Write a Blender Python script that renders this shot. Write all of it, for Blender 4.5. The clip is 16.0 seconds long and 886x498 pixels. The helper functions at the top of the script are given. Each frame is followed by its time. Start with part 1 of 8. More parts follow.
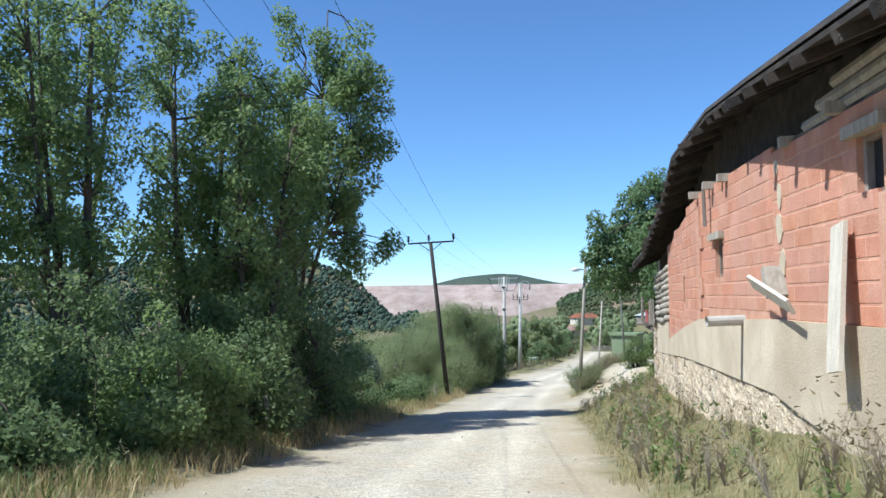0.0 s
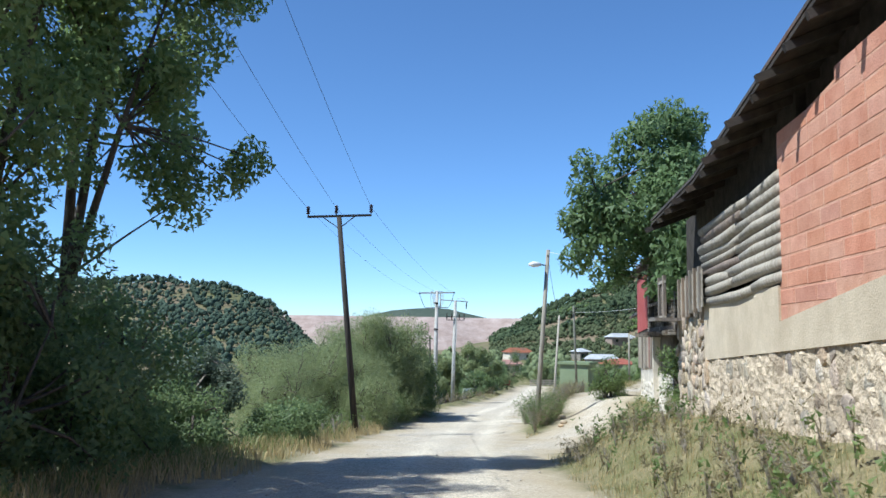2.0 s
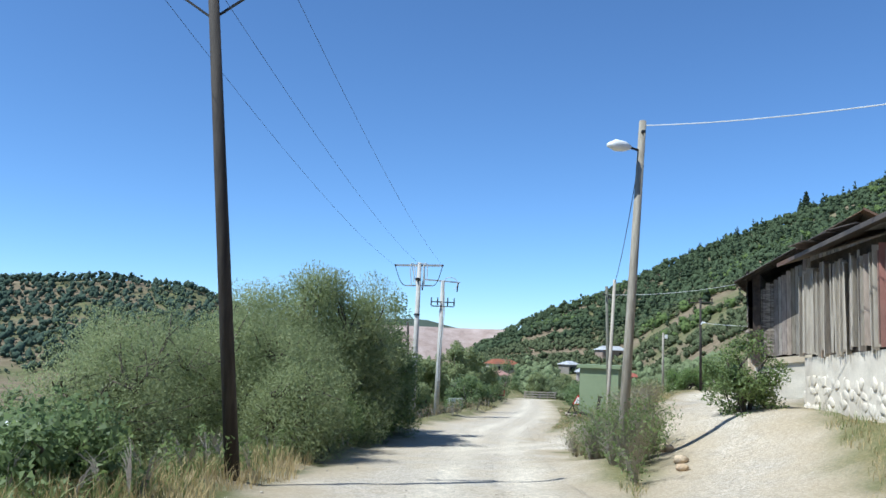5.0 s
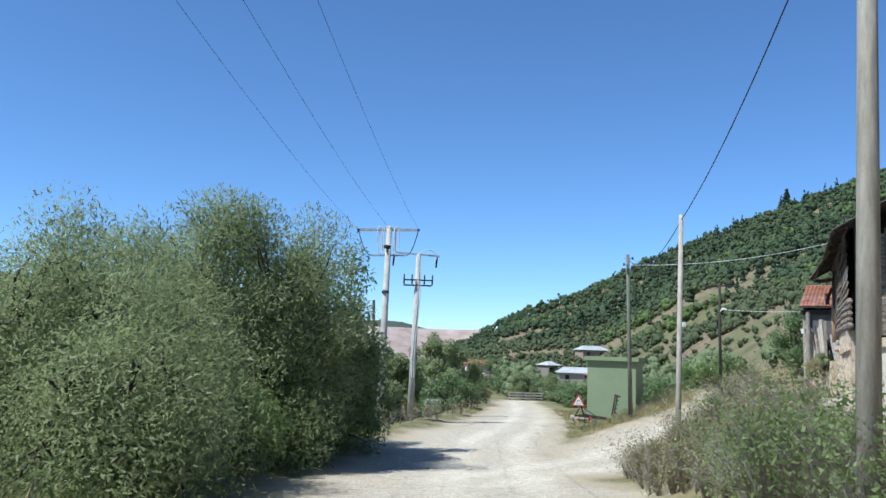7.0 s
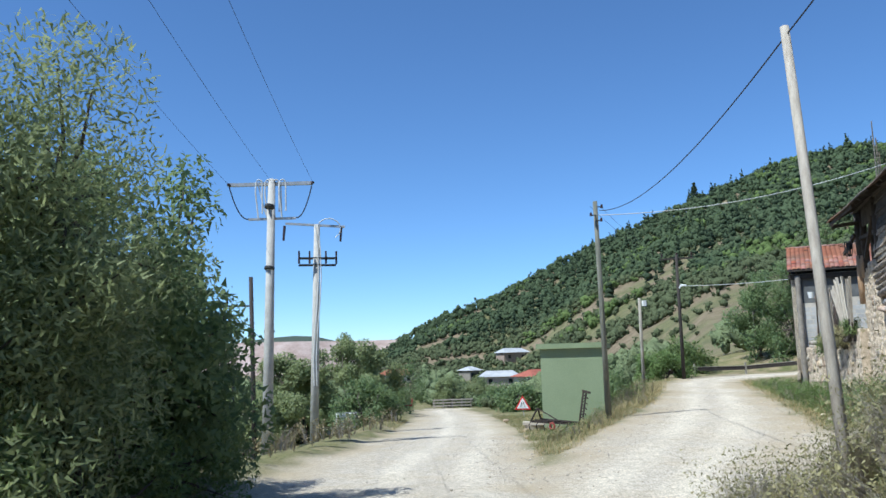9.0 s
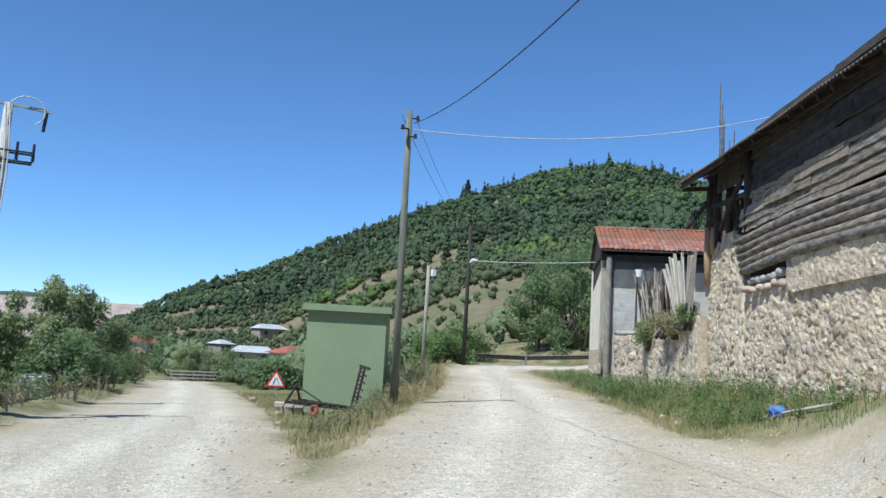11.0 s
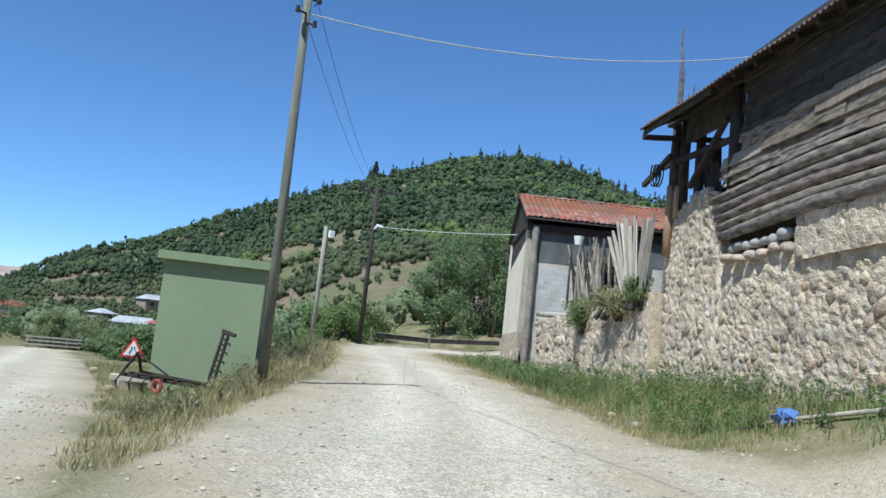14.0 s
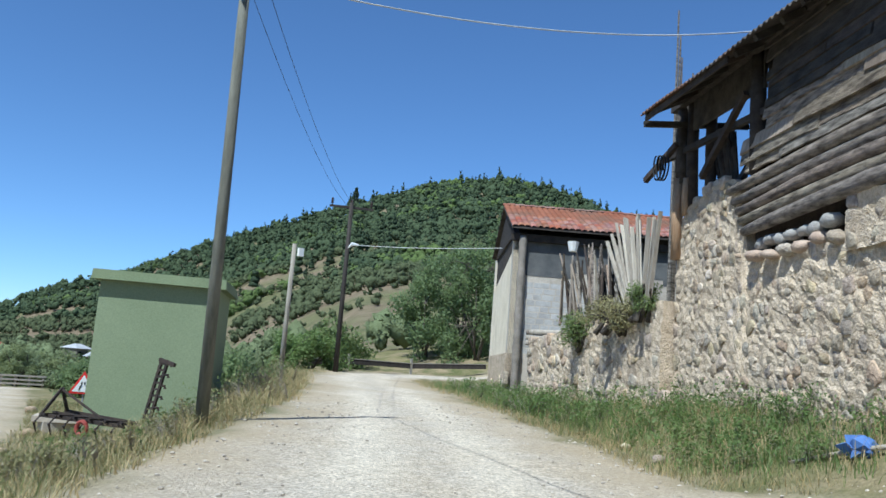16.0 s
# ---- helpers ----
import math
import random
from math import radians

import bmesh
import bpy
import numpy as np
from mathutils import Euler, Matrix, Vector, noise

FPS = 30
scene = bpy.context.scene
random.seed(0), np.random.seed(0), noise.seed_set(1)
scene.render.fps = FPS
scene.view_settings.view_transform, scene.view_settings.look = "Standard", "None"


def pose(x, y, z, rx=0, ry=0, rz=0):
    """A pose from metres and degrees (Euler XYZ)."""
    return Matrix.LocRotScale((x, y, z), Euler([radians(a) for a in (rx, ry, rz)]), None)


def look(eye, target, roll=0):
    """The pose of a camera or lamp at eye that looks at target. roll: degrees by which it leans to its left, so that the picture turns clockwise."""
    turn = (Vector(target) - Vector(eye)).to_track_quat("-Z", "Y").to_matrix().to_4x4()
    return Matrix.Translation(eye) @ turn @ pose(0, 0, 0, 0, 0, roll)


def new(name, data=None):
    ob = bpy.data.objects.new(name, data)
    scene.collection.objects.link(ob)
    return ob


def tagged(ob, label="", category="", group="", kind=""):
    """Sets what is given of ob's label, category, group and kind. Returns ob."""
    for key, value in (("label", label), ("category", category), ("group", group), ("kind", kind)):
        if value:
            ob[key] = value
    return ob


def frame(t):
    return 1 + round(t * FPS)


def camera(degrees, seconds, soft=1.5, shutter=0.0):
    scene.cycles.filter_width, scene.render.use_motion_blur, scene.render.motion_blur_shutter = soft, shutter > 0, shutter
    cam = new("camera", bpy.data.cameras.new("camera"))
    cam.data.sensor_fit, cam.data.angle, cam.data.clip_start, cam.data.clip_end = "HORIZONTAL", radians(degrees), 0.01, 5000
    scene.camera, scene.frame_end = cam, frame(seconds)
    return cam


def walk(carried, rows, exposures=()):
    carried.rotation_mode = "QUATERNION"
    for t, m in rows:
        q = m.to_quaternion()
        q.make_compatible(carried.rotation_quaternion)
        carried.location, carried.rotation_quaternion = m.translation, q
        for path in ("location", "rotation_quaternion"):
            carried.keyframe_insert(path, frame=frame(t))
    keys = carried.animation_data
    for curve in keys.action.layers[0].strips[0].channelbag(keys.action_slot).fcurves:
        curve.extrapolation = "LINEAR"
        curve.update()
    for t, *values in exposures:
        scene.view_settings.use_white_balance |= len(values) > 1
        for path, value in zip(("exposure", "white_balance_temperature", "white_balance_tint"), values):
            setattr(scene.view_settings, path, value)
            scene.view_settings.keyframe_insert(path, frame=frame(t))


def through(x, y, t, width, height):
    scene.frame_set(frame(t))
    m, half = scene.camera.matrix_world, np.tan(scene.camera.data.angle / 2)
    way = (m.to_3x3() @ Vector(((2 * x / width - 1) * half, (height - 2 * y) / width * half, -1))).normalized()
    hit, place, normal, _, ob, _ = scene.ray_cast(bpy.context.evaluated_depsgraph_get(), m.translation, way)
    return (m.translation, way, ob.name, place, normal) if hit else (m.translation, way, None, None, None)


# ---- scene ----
cam = camera(56.8, 16.0, soft=1.5, shutter=0.08)
PATH = [
    (0, (0.021, 0.022, 1.552), (0.026, 2.019, 1.669), -0.7),
    (0.5, (0.291, 3.262, 1.132), (0.348, 5.257, 1.263), -0.7),
    (1, (0.552, 6.729, 0.787), (0.706, 8.717, 0.935), -0.1),
    (1.5, (0.672, 9.919, 0.364), (0.848, 11.903, 0.546), 0.7),
    (2, (0.876, 13.231, -0.055), (1.045, 15.214, 0.149), 0.8),
    (2.5, (1.069, 16.564, -0.374), (1.243, 18.545, -0.161), 0.8),
    (3, (1.191, 19.645, -0.715), (1.389, 21.622, -0.488), 0.9),
    (3.5, (1.503, 22.792, -0.917), (1.697, 24.769, -0.692), 1.5),
    (4, (1.686, 25.944, -1.202), (1.88, 27.922, -0.98), 1.5),
    (4.2, (1.771, 27.253, -1.308), (1.975, 29.23, -1.083), 1.8),
    (6.3, (3.009, 38.973, -2.196), (3.247, 40.943, -1.947), 2.1),
    (6.5, (3.103, 40.117, -2.263), (3.354, 42.085, -2.015), 2.1),
    (7, (3.4, 42.929, -2.503), (3.679, 44.894, -2.255), 1.9),
    (7.5, (3.66, 45.503, -2.702), (3.995, 47.46, -2.46), 1.5),
    (8, (4.022, 48.194, -2.913), (4.411, 50.141, -2.668), 0.8),
    (8.5, (4.569, 50.821, -3.201), (4.994, 52.756, -2.931), -0.8),
    (9, (5.157, 53.333, -3.196), (5.645, 55.253, -2.92), -1.5),
    (9.5, (5.789, 55.728, -3.409), (6.415, 57.613, -3.174), -0.9),
    (10, (6.473, 57.983, -3.582), (7.311, 59.787, -3.376), 1.3),
    (10.2, (6.702, 58.707, -3.612), (7.595, 60.484, -3.403), 1.9),
    (12.3, (9.416, 63.705, -4.046), (10.502, 65.363, -3.778), 2.1),
    (12.5, (9.551, 63.958, -4.055), (10.65, 65.606, -3.782), 1.7),
    (13, (9.989, 64.578, -4.108), (11.099, 66.216, -3.818), 2.0),
    (13.5, (10.399, 65.124, -4.166), (11.554, 66.739, -3.922), 4.1),
    (14, (10.66, 65.583, -4.153), (11.864, 67.162, -3.922), 6.2),
    (14.5, (10.965, 65.979, -4.143), (12.166, 67.552, -3.854), 6.7),
    (15, (11.309, 66.461, -4.199), (12.415, 68.098, -3.887), 5.8),
    (15.5, (11.793, 66.995, -4.221), (12.893, 68.641, -3.935), 5.0),
    (16, (12.397, 67.588, -4.184), (13.625, 69.139, -3.888), 4.5),
]
walk(cam, [(t, look(eye, target, roll)) for t, eye, target, roll in PATH], [(0.0, 0.58, 5580, 3), (4.0, 0.48, 5580, 3), (9.5, 0.42, 5560, 3), (12.0, 0.32, 5480, 2), (16.0, 0.32, 5480, 2)])

# ---- light ----
SUN_AZ = math.atan2(-0.94, -0.33)          # bearing of the sun from +y to the right
SUN_EL = radians(56)
world = bpy.data.worlds.new("world")
scene.world = world
world.use_nodes = True
wn = world.node_tree.nodes
sky = wn.new("ShaderNodeTexSky")
sky.sky_type, sky.sun_disc = "NISHITA", False
sky.sun_elevation, sky.sun_rotation = SUN_EL, SUN_AZ
sky.altitude, sky.air_density, sky.dust_density, sky.ozone_density = 2000, 0.95, 0.0, 6.6
wn["Background"].inputs["Strength"].default_value = 0.117
world.node_tree.links.new(sky.outputs["Color"], wn["Background"].inputs["Color"])
lamp_data = bpy.data.lights.new("sun", "SUN")
lamp_data.energy, lamp_data.angle, lamp_data.color = 5.0, radians(0.53), (1.0, 0.945, 0.86)
sun = new("sun", lamp_data)
to_sun = Vector((math.sin(SUN_AZ) * math.cos(SUN_EL), math.cos(SUN_AZ) * math.cos(SUN_EL), math.sin(SUN_EL)))
sun.matrix_world = look(to_sun * 50, (0, 0, 0))

# ---- materials ----
def surface(name, a, b, scale=4.0, rough=0.9, bump=0.3, fine=60.0, metal=0.0, stain=None, stretch=(1, 1, 1), island=0.0, obrand=0.0, spec=0.3):
    """Two colours mixed by coarse noise, fine grain and relief, in world metres; optional stains and variation from piece to piece."""
    m = bpy.data.materials.new(name)
    m.use_nodes = True
    nt, N, L = m.node_tree, m.node_tree.nodes, m.node_tree.links
    p = N["Principled BSDF"]
    p.inputs["Roughness"].default_value, p.inputs["Metallic"].default_value = rough, metal
    p.inputs["Specular IOR Level"].default_value = spec
    geo = N.new("ShaderNodeNewGeometry")
    mp = N.new("ShaderNodeMapping")
    mp.inputs["Scale"].default_value = stretch
    L.new(geo.outputs["Position"], mp.inputs["Vector"])
    n1 = N.new("ShaderNodeTexNoise")
    n1.inputs["Scale"].default_value, n1.inputs["Detail"].default_value, n1.inputs["Roughness"].default_value = scale, 6, 0.62
    n2 = N.new("ShaderNodeTexNoise")
    n2.inputs["Scale"].default_value, n2.inputs["Detail"].default_value = fine, 3
    L.new(mp.outputs["Vector"], n1.inputs["Vector"]), L.new(mp.outputs["Vector"], n2.inputs["Vector"])
    r = N.new("ShaderNodeValToRGB")
    r.color_ramp.elements[0].position, r.color_ramp.elements[1].position = 0.34, 0.68
    r.color_ramp.elements[0].color, r.color_ramp.elements[1].color = (*a, 1), (*b, 1)
    L.new(n1.outputs["Fac"], r.inputs["Fac"])
    out = r.outputs["Color"]
    if stain:
        n3 = N.new("ShaderNodeTexNoise")
        n3.inputs["Scale"].default_value, n3.inputs["Detail"].default_value = scale * 0.23, 5
        L.new(mp.outputs["Vector"], n3.inputs["Vector"])
        r3 = N.new("ShaderNodeValToRGB")
        r3.color_ramp.elements[0].position, r3.color_ramp.elements[1].position = 0.52, 0.66
        L.new(n3.outputs["Fac"], r3.inputs["Fac"])
        mx = N.new("ShaderNodeMix")
        mx.data_type = "RGBA"
        L.new(r3.outputs["Color"], mx.inputs["Factor"]), L.new(out, mx.inputs["A"])
        mx.inputs["B"].default_value = (*stain, 1)
        out = mx.outputs["Result"]
    hsv = N.new("ShaderNodeHueSaturation")
    L.new(out, hsv.inputs["Color"])
    grain = N.new("ShaderNodeMapRange")
    grain.inputs["To Min"].default_value, grain.inputs["To Max"].default_value = 0.72, 1.28
    L.new(n2.outputs["Fac"], grain.inputs["Value"])
    value = grain.outputs["Result"]
    if island or obrand:
        src = geo.outputs["Random Per Island"] if island else N.new("ShaderNodeObjectInfo").outputs["Random"]
        k = island or obrand
        vr = N.new("ShaderNodeMapRange")
        vr.inputs["To Min"].default_value, vr.inputs["To Max"].default_value = 1 - k, 1 + k
        L.new(src, vr.inputs["Value"])
        mu = N.new("ShaderNodeMath")
        mu.operation = "MULTIPLY"
        L.new(value, mu.inputs[0]), L.new(vr.outputs["Result"], mu.inputs[1])
        value = mu.outputs["Value"]
        if obrand:
            for many, socket, lo, hi in ((7.3, "Saturation", 1 - 1.1 * obrand, 1 + 0.9 * obrand), (13.7, "Hue", 0.5 - 0.06 * obrand, 0.5 + 0.05 * obrand)):
                fr_ = N.new("ShaderNodeMath")
                fr_.operation = "MULTIPLY"
                fr_.inputs[1].default_value = many
                wr = N.new("ShaderNodeMath")
                wr.operation = "FRACT"
                mr = N.new("ShaderNodeMapRange")
                mr.inputs["To Min"].default_value, mr.inputs["To Max"].default_value = lo, hi
                L.new(src, fr_.inputs[0]), L.new(fr_.outputs["Value"], wr.inputs[0]), L.new(wr.outputs["Value"], mr.inputs["Value"])
                L.new(mr.outputs["Result"], hsv.inputs[socket])
    L.new(value, hsv.inputs["Value"])
    L.new(hsv.outputs["Color"], p.inputs["Base Color"])
    if bump:
        ad = N.new("ShaderNodeMath")
        ad.operation = "ADD"
        L.new(n1.outputs["Fac"], ad.inputs[0]), L.new(n2.outputs["Fac"], ad.inputs[1])
        bp = N.new("ShaderNodeBump")
        bp.inputs["Strength"].default_value, bp.inputs["Distance"].default_value = bump, 0.03
        L.new(ad.outputs["Value"], bp.inputs["Height"]), L.new(bp.outputs["Normal"], p.inputs["Normal"])
    return m


def foliage(name, a, b, through=0.42, rough=0.55, drift=0.7, each=0.6):
    """Leaf: colour from leaf to leaf, some light through it."""
    m = bpy.data.materials.new(name)
    m.use_nodes = True
    N, L = m.node_tree.nodes, m.node_tree.links
    p = N["Principled BSDF"]
    p.inputs["Roughness"].default_value = rough
    p.inputs["Specular IOR Level"].default_value = 0.35
    geo = N.new("ShaderNodeNewGeometry")
    n1 = N.new("ShaderNodeTexNoise")
    n1.inputs["Scale"].default_value = drift
    L.new(geo.outputs["Position"], n1.inputs["Vector"])
    ad = N.new("ShaderNodeMath")
    ad.operation = "MULTIPLY_ADD"
    ad.inputs[1].default_value = each
    L.new(geo.outputs["Random Per Island"], ad.inputs[0])
    su = N.new("ShaderNodeMath")
    su.operation = "MULTIPLY_ADD"
    su.inputs[1].default_value, su.inputs[2].default_value = 1.4, -0.5
    L.new(n1.outputs["Fac"], su.inputs[0]), L.new(su.outputs["Value"], ad.inputs[2])
    r = N.new("ShaderNodeValToRGB")
    r.color_ramp.elements[0].color, r.color_ramp.elements[1].color = (*a, 1), (*b, 1)
    L.new(ad.outputs["Value"], r.inputs["Fac"]), L.new(r.outputs["Color"], p.inputs["Base Color"])
    tr = N.new("ShaderNodeBsdfTranslucent")
    L.new(r.outputs["Color"], tr.inputs["Color"])
    mx = N.new("ShaderNodeMixShader")
    mx.inputs["Fac"].default_value = through
    L.new(p.outputs["BSDF"], mx.inputs[1]), L.new(tr.outputs["BSDF"], mx.inputs[2])
    L.new(mx.outputs["Shader"], N["Material Output"].inputs["Surface"])
    return m


M_BRICK = surface("red_block", (0.46, 0.205, 0.13), (0.57, 0.295, 0.20), 2.0, 0.92, 0.35, 45, obrand=0.06, stain=(0.50, 0.26, 0.18))
M_MORTAR = surface("mortar", (0.48, 0.245, 0.16), (0.585, 0.345, 0.245), 3, 0.95, 0.4, 50)
M_CEMENT = surface("cement_render", (0.49, 0.40, 0.285), (0.62, 0.52, 0.385), 1.6, 0.95, 0.35, 40, stain=(0.42, 0.335, 0.235))
M_STONE = surface("field_stone", (0.27, 0.215, 0.155), (0.50, 0.405, 0.295), 9, 0.92, 1.0, 26, obrand=0.26, stain=(0.56, 0.455, 0.32))
M_STONEP = surface("pink_stone", (0.36, 0.265, 0.20), (0.50, 0.385, 0.30), 6, 0.9, 0.5, 36)
M_STONEG = surface("grey_river_stone", (0.25, 0.235, 0.215), (0.40, 0.38, 0.35), 6, 0.85, 0.35, 36)
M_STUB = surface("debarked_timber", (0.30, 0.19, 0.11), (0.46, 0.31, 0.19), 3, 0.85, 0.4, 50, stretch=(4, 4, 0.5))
M_DRUM = surface("stained_concrete", (0.20, 0.175, 0.145), (0.30, 0.265, 0.225), 4, 0.95, 0.5, 40, stain=(0.15, 0.13, 0.11))
M_LIME = surface("bright_lime_plaster", (0.66, 0.57, 0.42), (0.80, 0.71, 0.55), 1.4, 0.95, 0.25, 40, stain=(0.55, 0.46, 0.33))
# near-black board colour that carries the barn eave's shade
M_EAVESHADE = surface("eave_shaded_board", (0.032, 0.027, 0.024), (0.085, 0.07, 0.058), 3, 0.9, 0.6, 45, obrand=0.25, stretch=(1, 1, 3))
# dark plaster with eave shade put into its colour
M_EAVEPLASTER = surface("sooty_plaster", (0.075, 0.078, 0.08), (0.135, 0.135, 0.132), 1.6, 0.95, 0.3, 40)
# wall colour darkened to hold the jetty's shadow
M_JETTYSHADE = surface("jetty_shade_plaster", (0.095, 0.08, 0.064), (0.16, 0.135, 0.108), 2, 0.95, 0.5, 30)
M_STONE_J = surface("field_stone_small", (0.36, 0.31, 0.25), (0.50, 0.45, 0.375), 5, 0.9, 0.4, 40, island=0.25)
M_MUD = surface("earth_mortar", (0.43, 0.34, 0.235), (0.66, 0.54, 0.40), 7, 0.97, 0.9, 28, stain=(0.40, 0.315, 0.225))
M_WHITE = surface("lime_wash", (0.54, 0.48, 0.39), (0.70, 0.63, 0.52), 1.8, 0.93, 0.3, 40, stain=(0.38, 0.32, 0.25))
# weathered grain; its dark streaks are deepened to suggest shadow gaps between boards
M_LOG = surface("weathered_log", (0.085, 0.068, 0.054), (0.41, 0.345, 0.275), 4, 0.9, 1.0, 38, obrand=0.25, stretch=(0.8, 0.8, 4))
M_PLANK = surface("weathered_plank", (0.21, 0.17, 0.13), (0.36, 0.30, 0.24), 4, 0.9, 0.5, 70, obrand=0.32, stretch=(3, 3, 0.5))
# near-black timber; also colours sheets that stand in for shade
M_DARK = surface("dark_timber_and_shade", (0.03, 0.024, 0.02), (0.075, 0.06, 0.047), 4, 0.9, 0.5, 60, obrand=0.25)
M_POLE = surface("pole_timber", (0.22, 0.195, 0.155), (0.37, 0.335, 0.275), 3, 0.85, 0.4, 60, stretch=(4, 4, 0.4))
M_POLEK = surface("grey_pole_timber", (0.12, 0.12, 0.095), (0.21, 0.205, 0.165), 3, 0.85, 0.4, 60, stretch=(4, 4, 0.4))
M_POLED = surface("tarred_pole", (0.03, 0.025, 0.022), (0.06, 0.05, 0.042), 3, 0.8, 0.3, 60, stretch=(4, 4, 0.4))
M_POLEL = surface("pale_pole_timber", (0.30, 0.26, 0.21), (0.46, 0.41, 0.34), 3, 0.85, 0.4, 50, stretch=(4, 4, 0.4))
M_BOARD = surface("pale_board", (0.50, 0.44, 0.355), (0.66, 0.59, 0.48), 3, 0.85, 0.3, 50, stretch=(3, 3, 0.6))
M_CONC = surface("pole_concrete", (0.36, 0.34, 0.31), (0.48, 0.46, 0.42), 3, 0.9, 0.25, 60)
M_GREEN = surface("green_paint", (0.205, 0.25, 0.145), (0.225, 0.27, 0.16), 0.8, 0.75, 0.08, 30)
M_GREEND = surface("green_roof_paint", (0.17, 0.21, 0.115), (0.2, 0.245, 0.135), 1.0, 0.7, 0.08, 30)
M_TILE = surface("clay_tile", (0.21, 0.092, 0.062), (0.31, 0.15, 0.105), 2, 0.9, 0.3, 50, obrand=0.24, stain=(0.17, 0.105, 0.078))
M_ROOFM = surface("old_roof_sheet", (0.055, 0.048, 0.044), (0.12, 0.10, 0.085), 1.5, 0.7, 0.3, 30, stain=(0.16, 0.085, 0.05))
M_RED = surface("red_sheet", (0.30, 0.06, 0.055), (0.38, 0.09, 0.075), 1.4, 0.7, 0.15, 30)
M_STEEL = surface("dark_steel", (0.025, 0.025, 0.027), (0.05, 0.048, 0.045), 6, 0.55, 0.1, 50, metal=0.4)
M_GALV = surface("galvanised_steel", (0.36, 0.36, 0.36), (0.5, 0.5, 0.5), 5, 0.5, 0.1, 50, metal=0.5)
M_PORC = surface("insulator_porcelain", (0.03, 0.02, 0.018), (0.06, 0.035, 0.03), 8, 0.25, 0.0, 50)
M_PLASTIC = surface("white_plastic", (0.66, 0.66, 0.64), (0.78, 0.78, 0.75), 2, 0.5, 0.05, 30)
M_BLUE = surface("blue_cloth", (0.07, 0.14, 0.36), (0.12, 0.22, 0.48), 6, 0.9, 0.2, 60)
M_WIREB = surface("black_cable", (0.015, 0.015, 0.016), (0.03, 0.03, 0.03), 5, 0.6, 0.0, 50)
M_WIREW = surface("white_cable", (0.5, 0.5, 0.48), (0.62, 0.62, 0.6), 5, 0.6, 0.0, 50)
M_BARK = surface("bark", (0.07, 0.058, 0.045), (0.15, 0.125, 0.1), 5, 0.95, 0.7, 40, stretch=(3, 3, 0.6))
M_BARKL = surface("pale_bark", (0.22, 0.19, 0.155), (0.36, 0.32, 0.27), 5, 0.95, 0.5, 40, stretch=(3, 3, 0.6))
M_BLOCK = surface("grey_block", (0.34, 0.33, 0.31), (0.46, 0.45, 0.43), 3, 0.95, 0.4, 50, obrand=0.12)
M_BLOCKW = surface("block_wall", (0.40, 0.355, 0.295), (0.52, 0.47, 0.40), 2.5, 0.95, 0.4, 40, stain=(0.33, 0.285, 0.23))
M_DAM = surface("rockfill", (0.27, 0.20, 0.17), (0.40, 0.32, 0.285), 0.16, 0.95, 0.9, 1.3)
M_FARROOF = surface("far_white_roof", (0.34, 0.345, 0.35), (0.46, 0.465, 0.47), 0.6, 0.5, 0.05, 10)
M_GLASS = bpy.data.materials.new("old_glass")
M_GLASS.use_nodes = True
_g = M_GLASS.node_tree.nodes["Principled BSDF"]
_g.inputs["Base Color"].default_value, _g.inputs["Roughness"].default_value = (0.02, 0.025, 0.028, 1), 0.12
L_POPLAR = foliage("poplar_leaf", (0.14, 0.205, 0.072), (0.31, 0.39, 0.155), 0.55, 0.55, 0.7, 0.5)
L_DARKBUSH = foliage("thicket_leaf", (0.12, 0.175, 0.075), (0.27, 0.34, 0.145), 0.55, 0.55, 0.8, 0.45)
L_WILLOW = foliage("willow_leaf", (0.175, 0.215, 0.09), (0.40, 0.44, 0.215), 0.52, 0.6, 0.9, 0.4)
L_WALNUT = foliage("walnut_leaf", (0.095, 0.152, 0.058), (0.205, 0.285, 0.12), 0.5)
L_APPLE = foliage("grey_leaf", (0.083, 0.120, 0.072), (0.195, 0.232, 0.165))
L_WEED = foliage("dry_weed", (0.176, 0.149, 0.074), (0.351, 0.284, 0.162), 0.25)
L_GREENWEED = foliage("green_weed", (0.112, 0.165, 0.051), (0.238, 0.297, 0.109), 0.5)
L_STRAW = foliage("straw_grass", (0.338, 0.263, 0.125), (0.575, 0.450, 0.237), 0.3)
L_GRASS = foliage("verge_grass", (0.115, 0.161, 0.048), (0.241, 0.270, 0.098), 0.3)
L_OLIVE = foliage("olive_weed", (0.179, 0.179, 0.076), (0.372, 0.330, 0.165), 0.3)
L_PINE = foliage("pine_needle", (0.045, 0.068, 0.04), (0.095, 0.12, 0.066), 0.3, 0.8, 0.05, 0.35)
L_THISTLE = foliage("dry_thistle", (0.17, 0.145, 0.075), (0.36, 0.30, 0.17), 0.3, 0.7, 1.2, 0.6)
L_LUSH = foliage("lush_grass", (0.10, 0.165, 0.045), (0.21, 0.285, 0.09), 0.4)


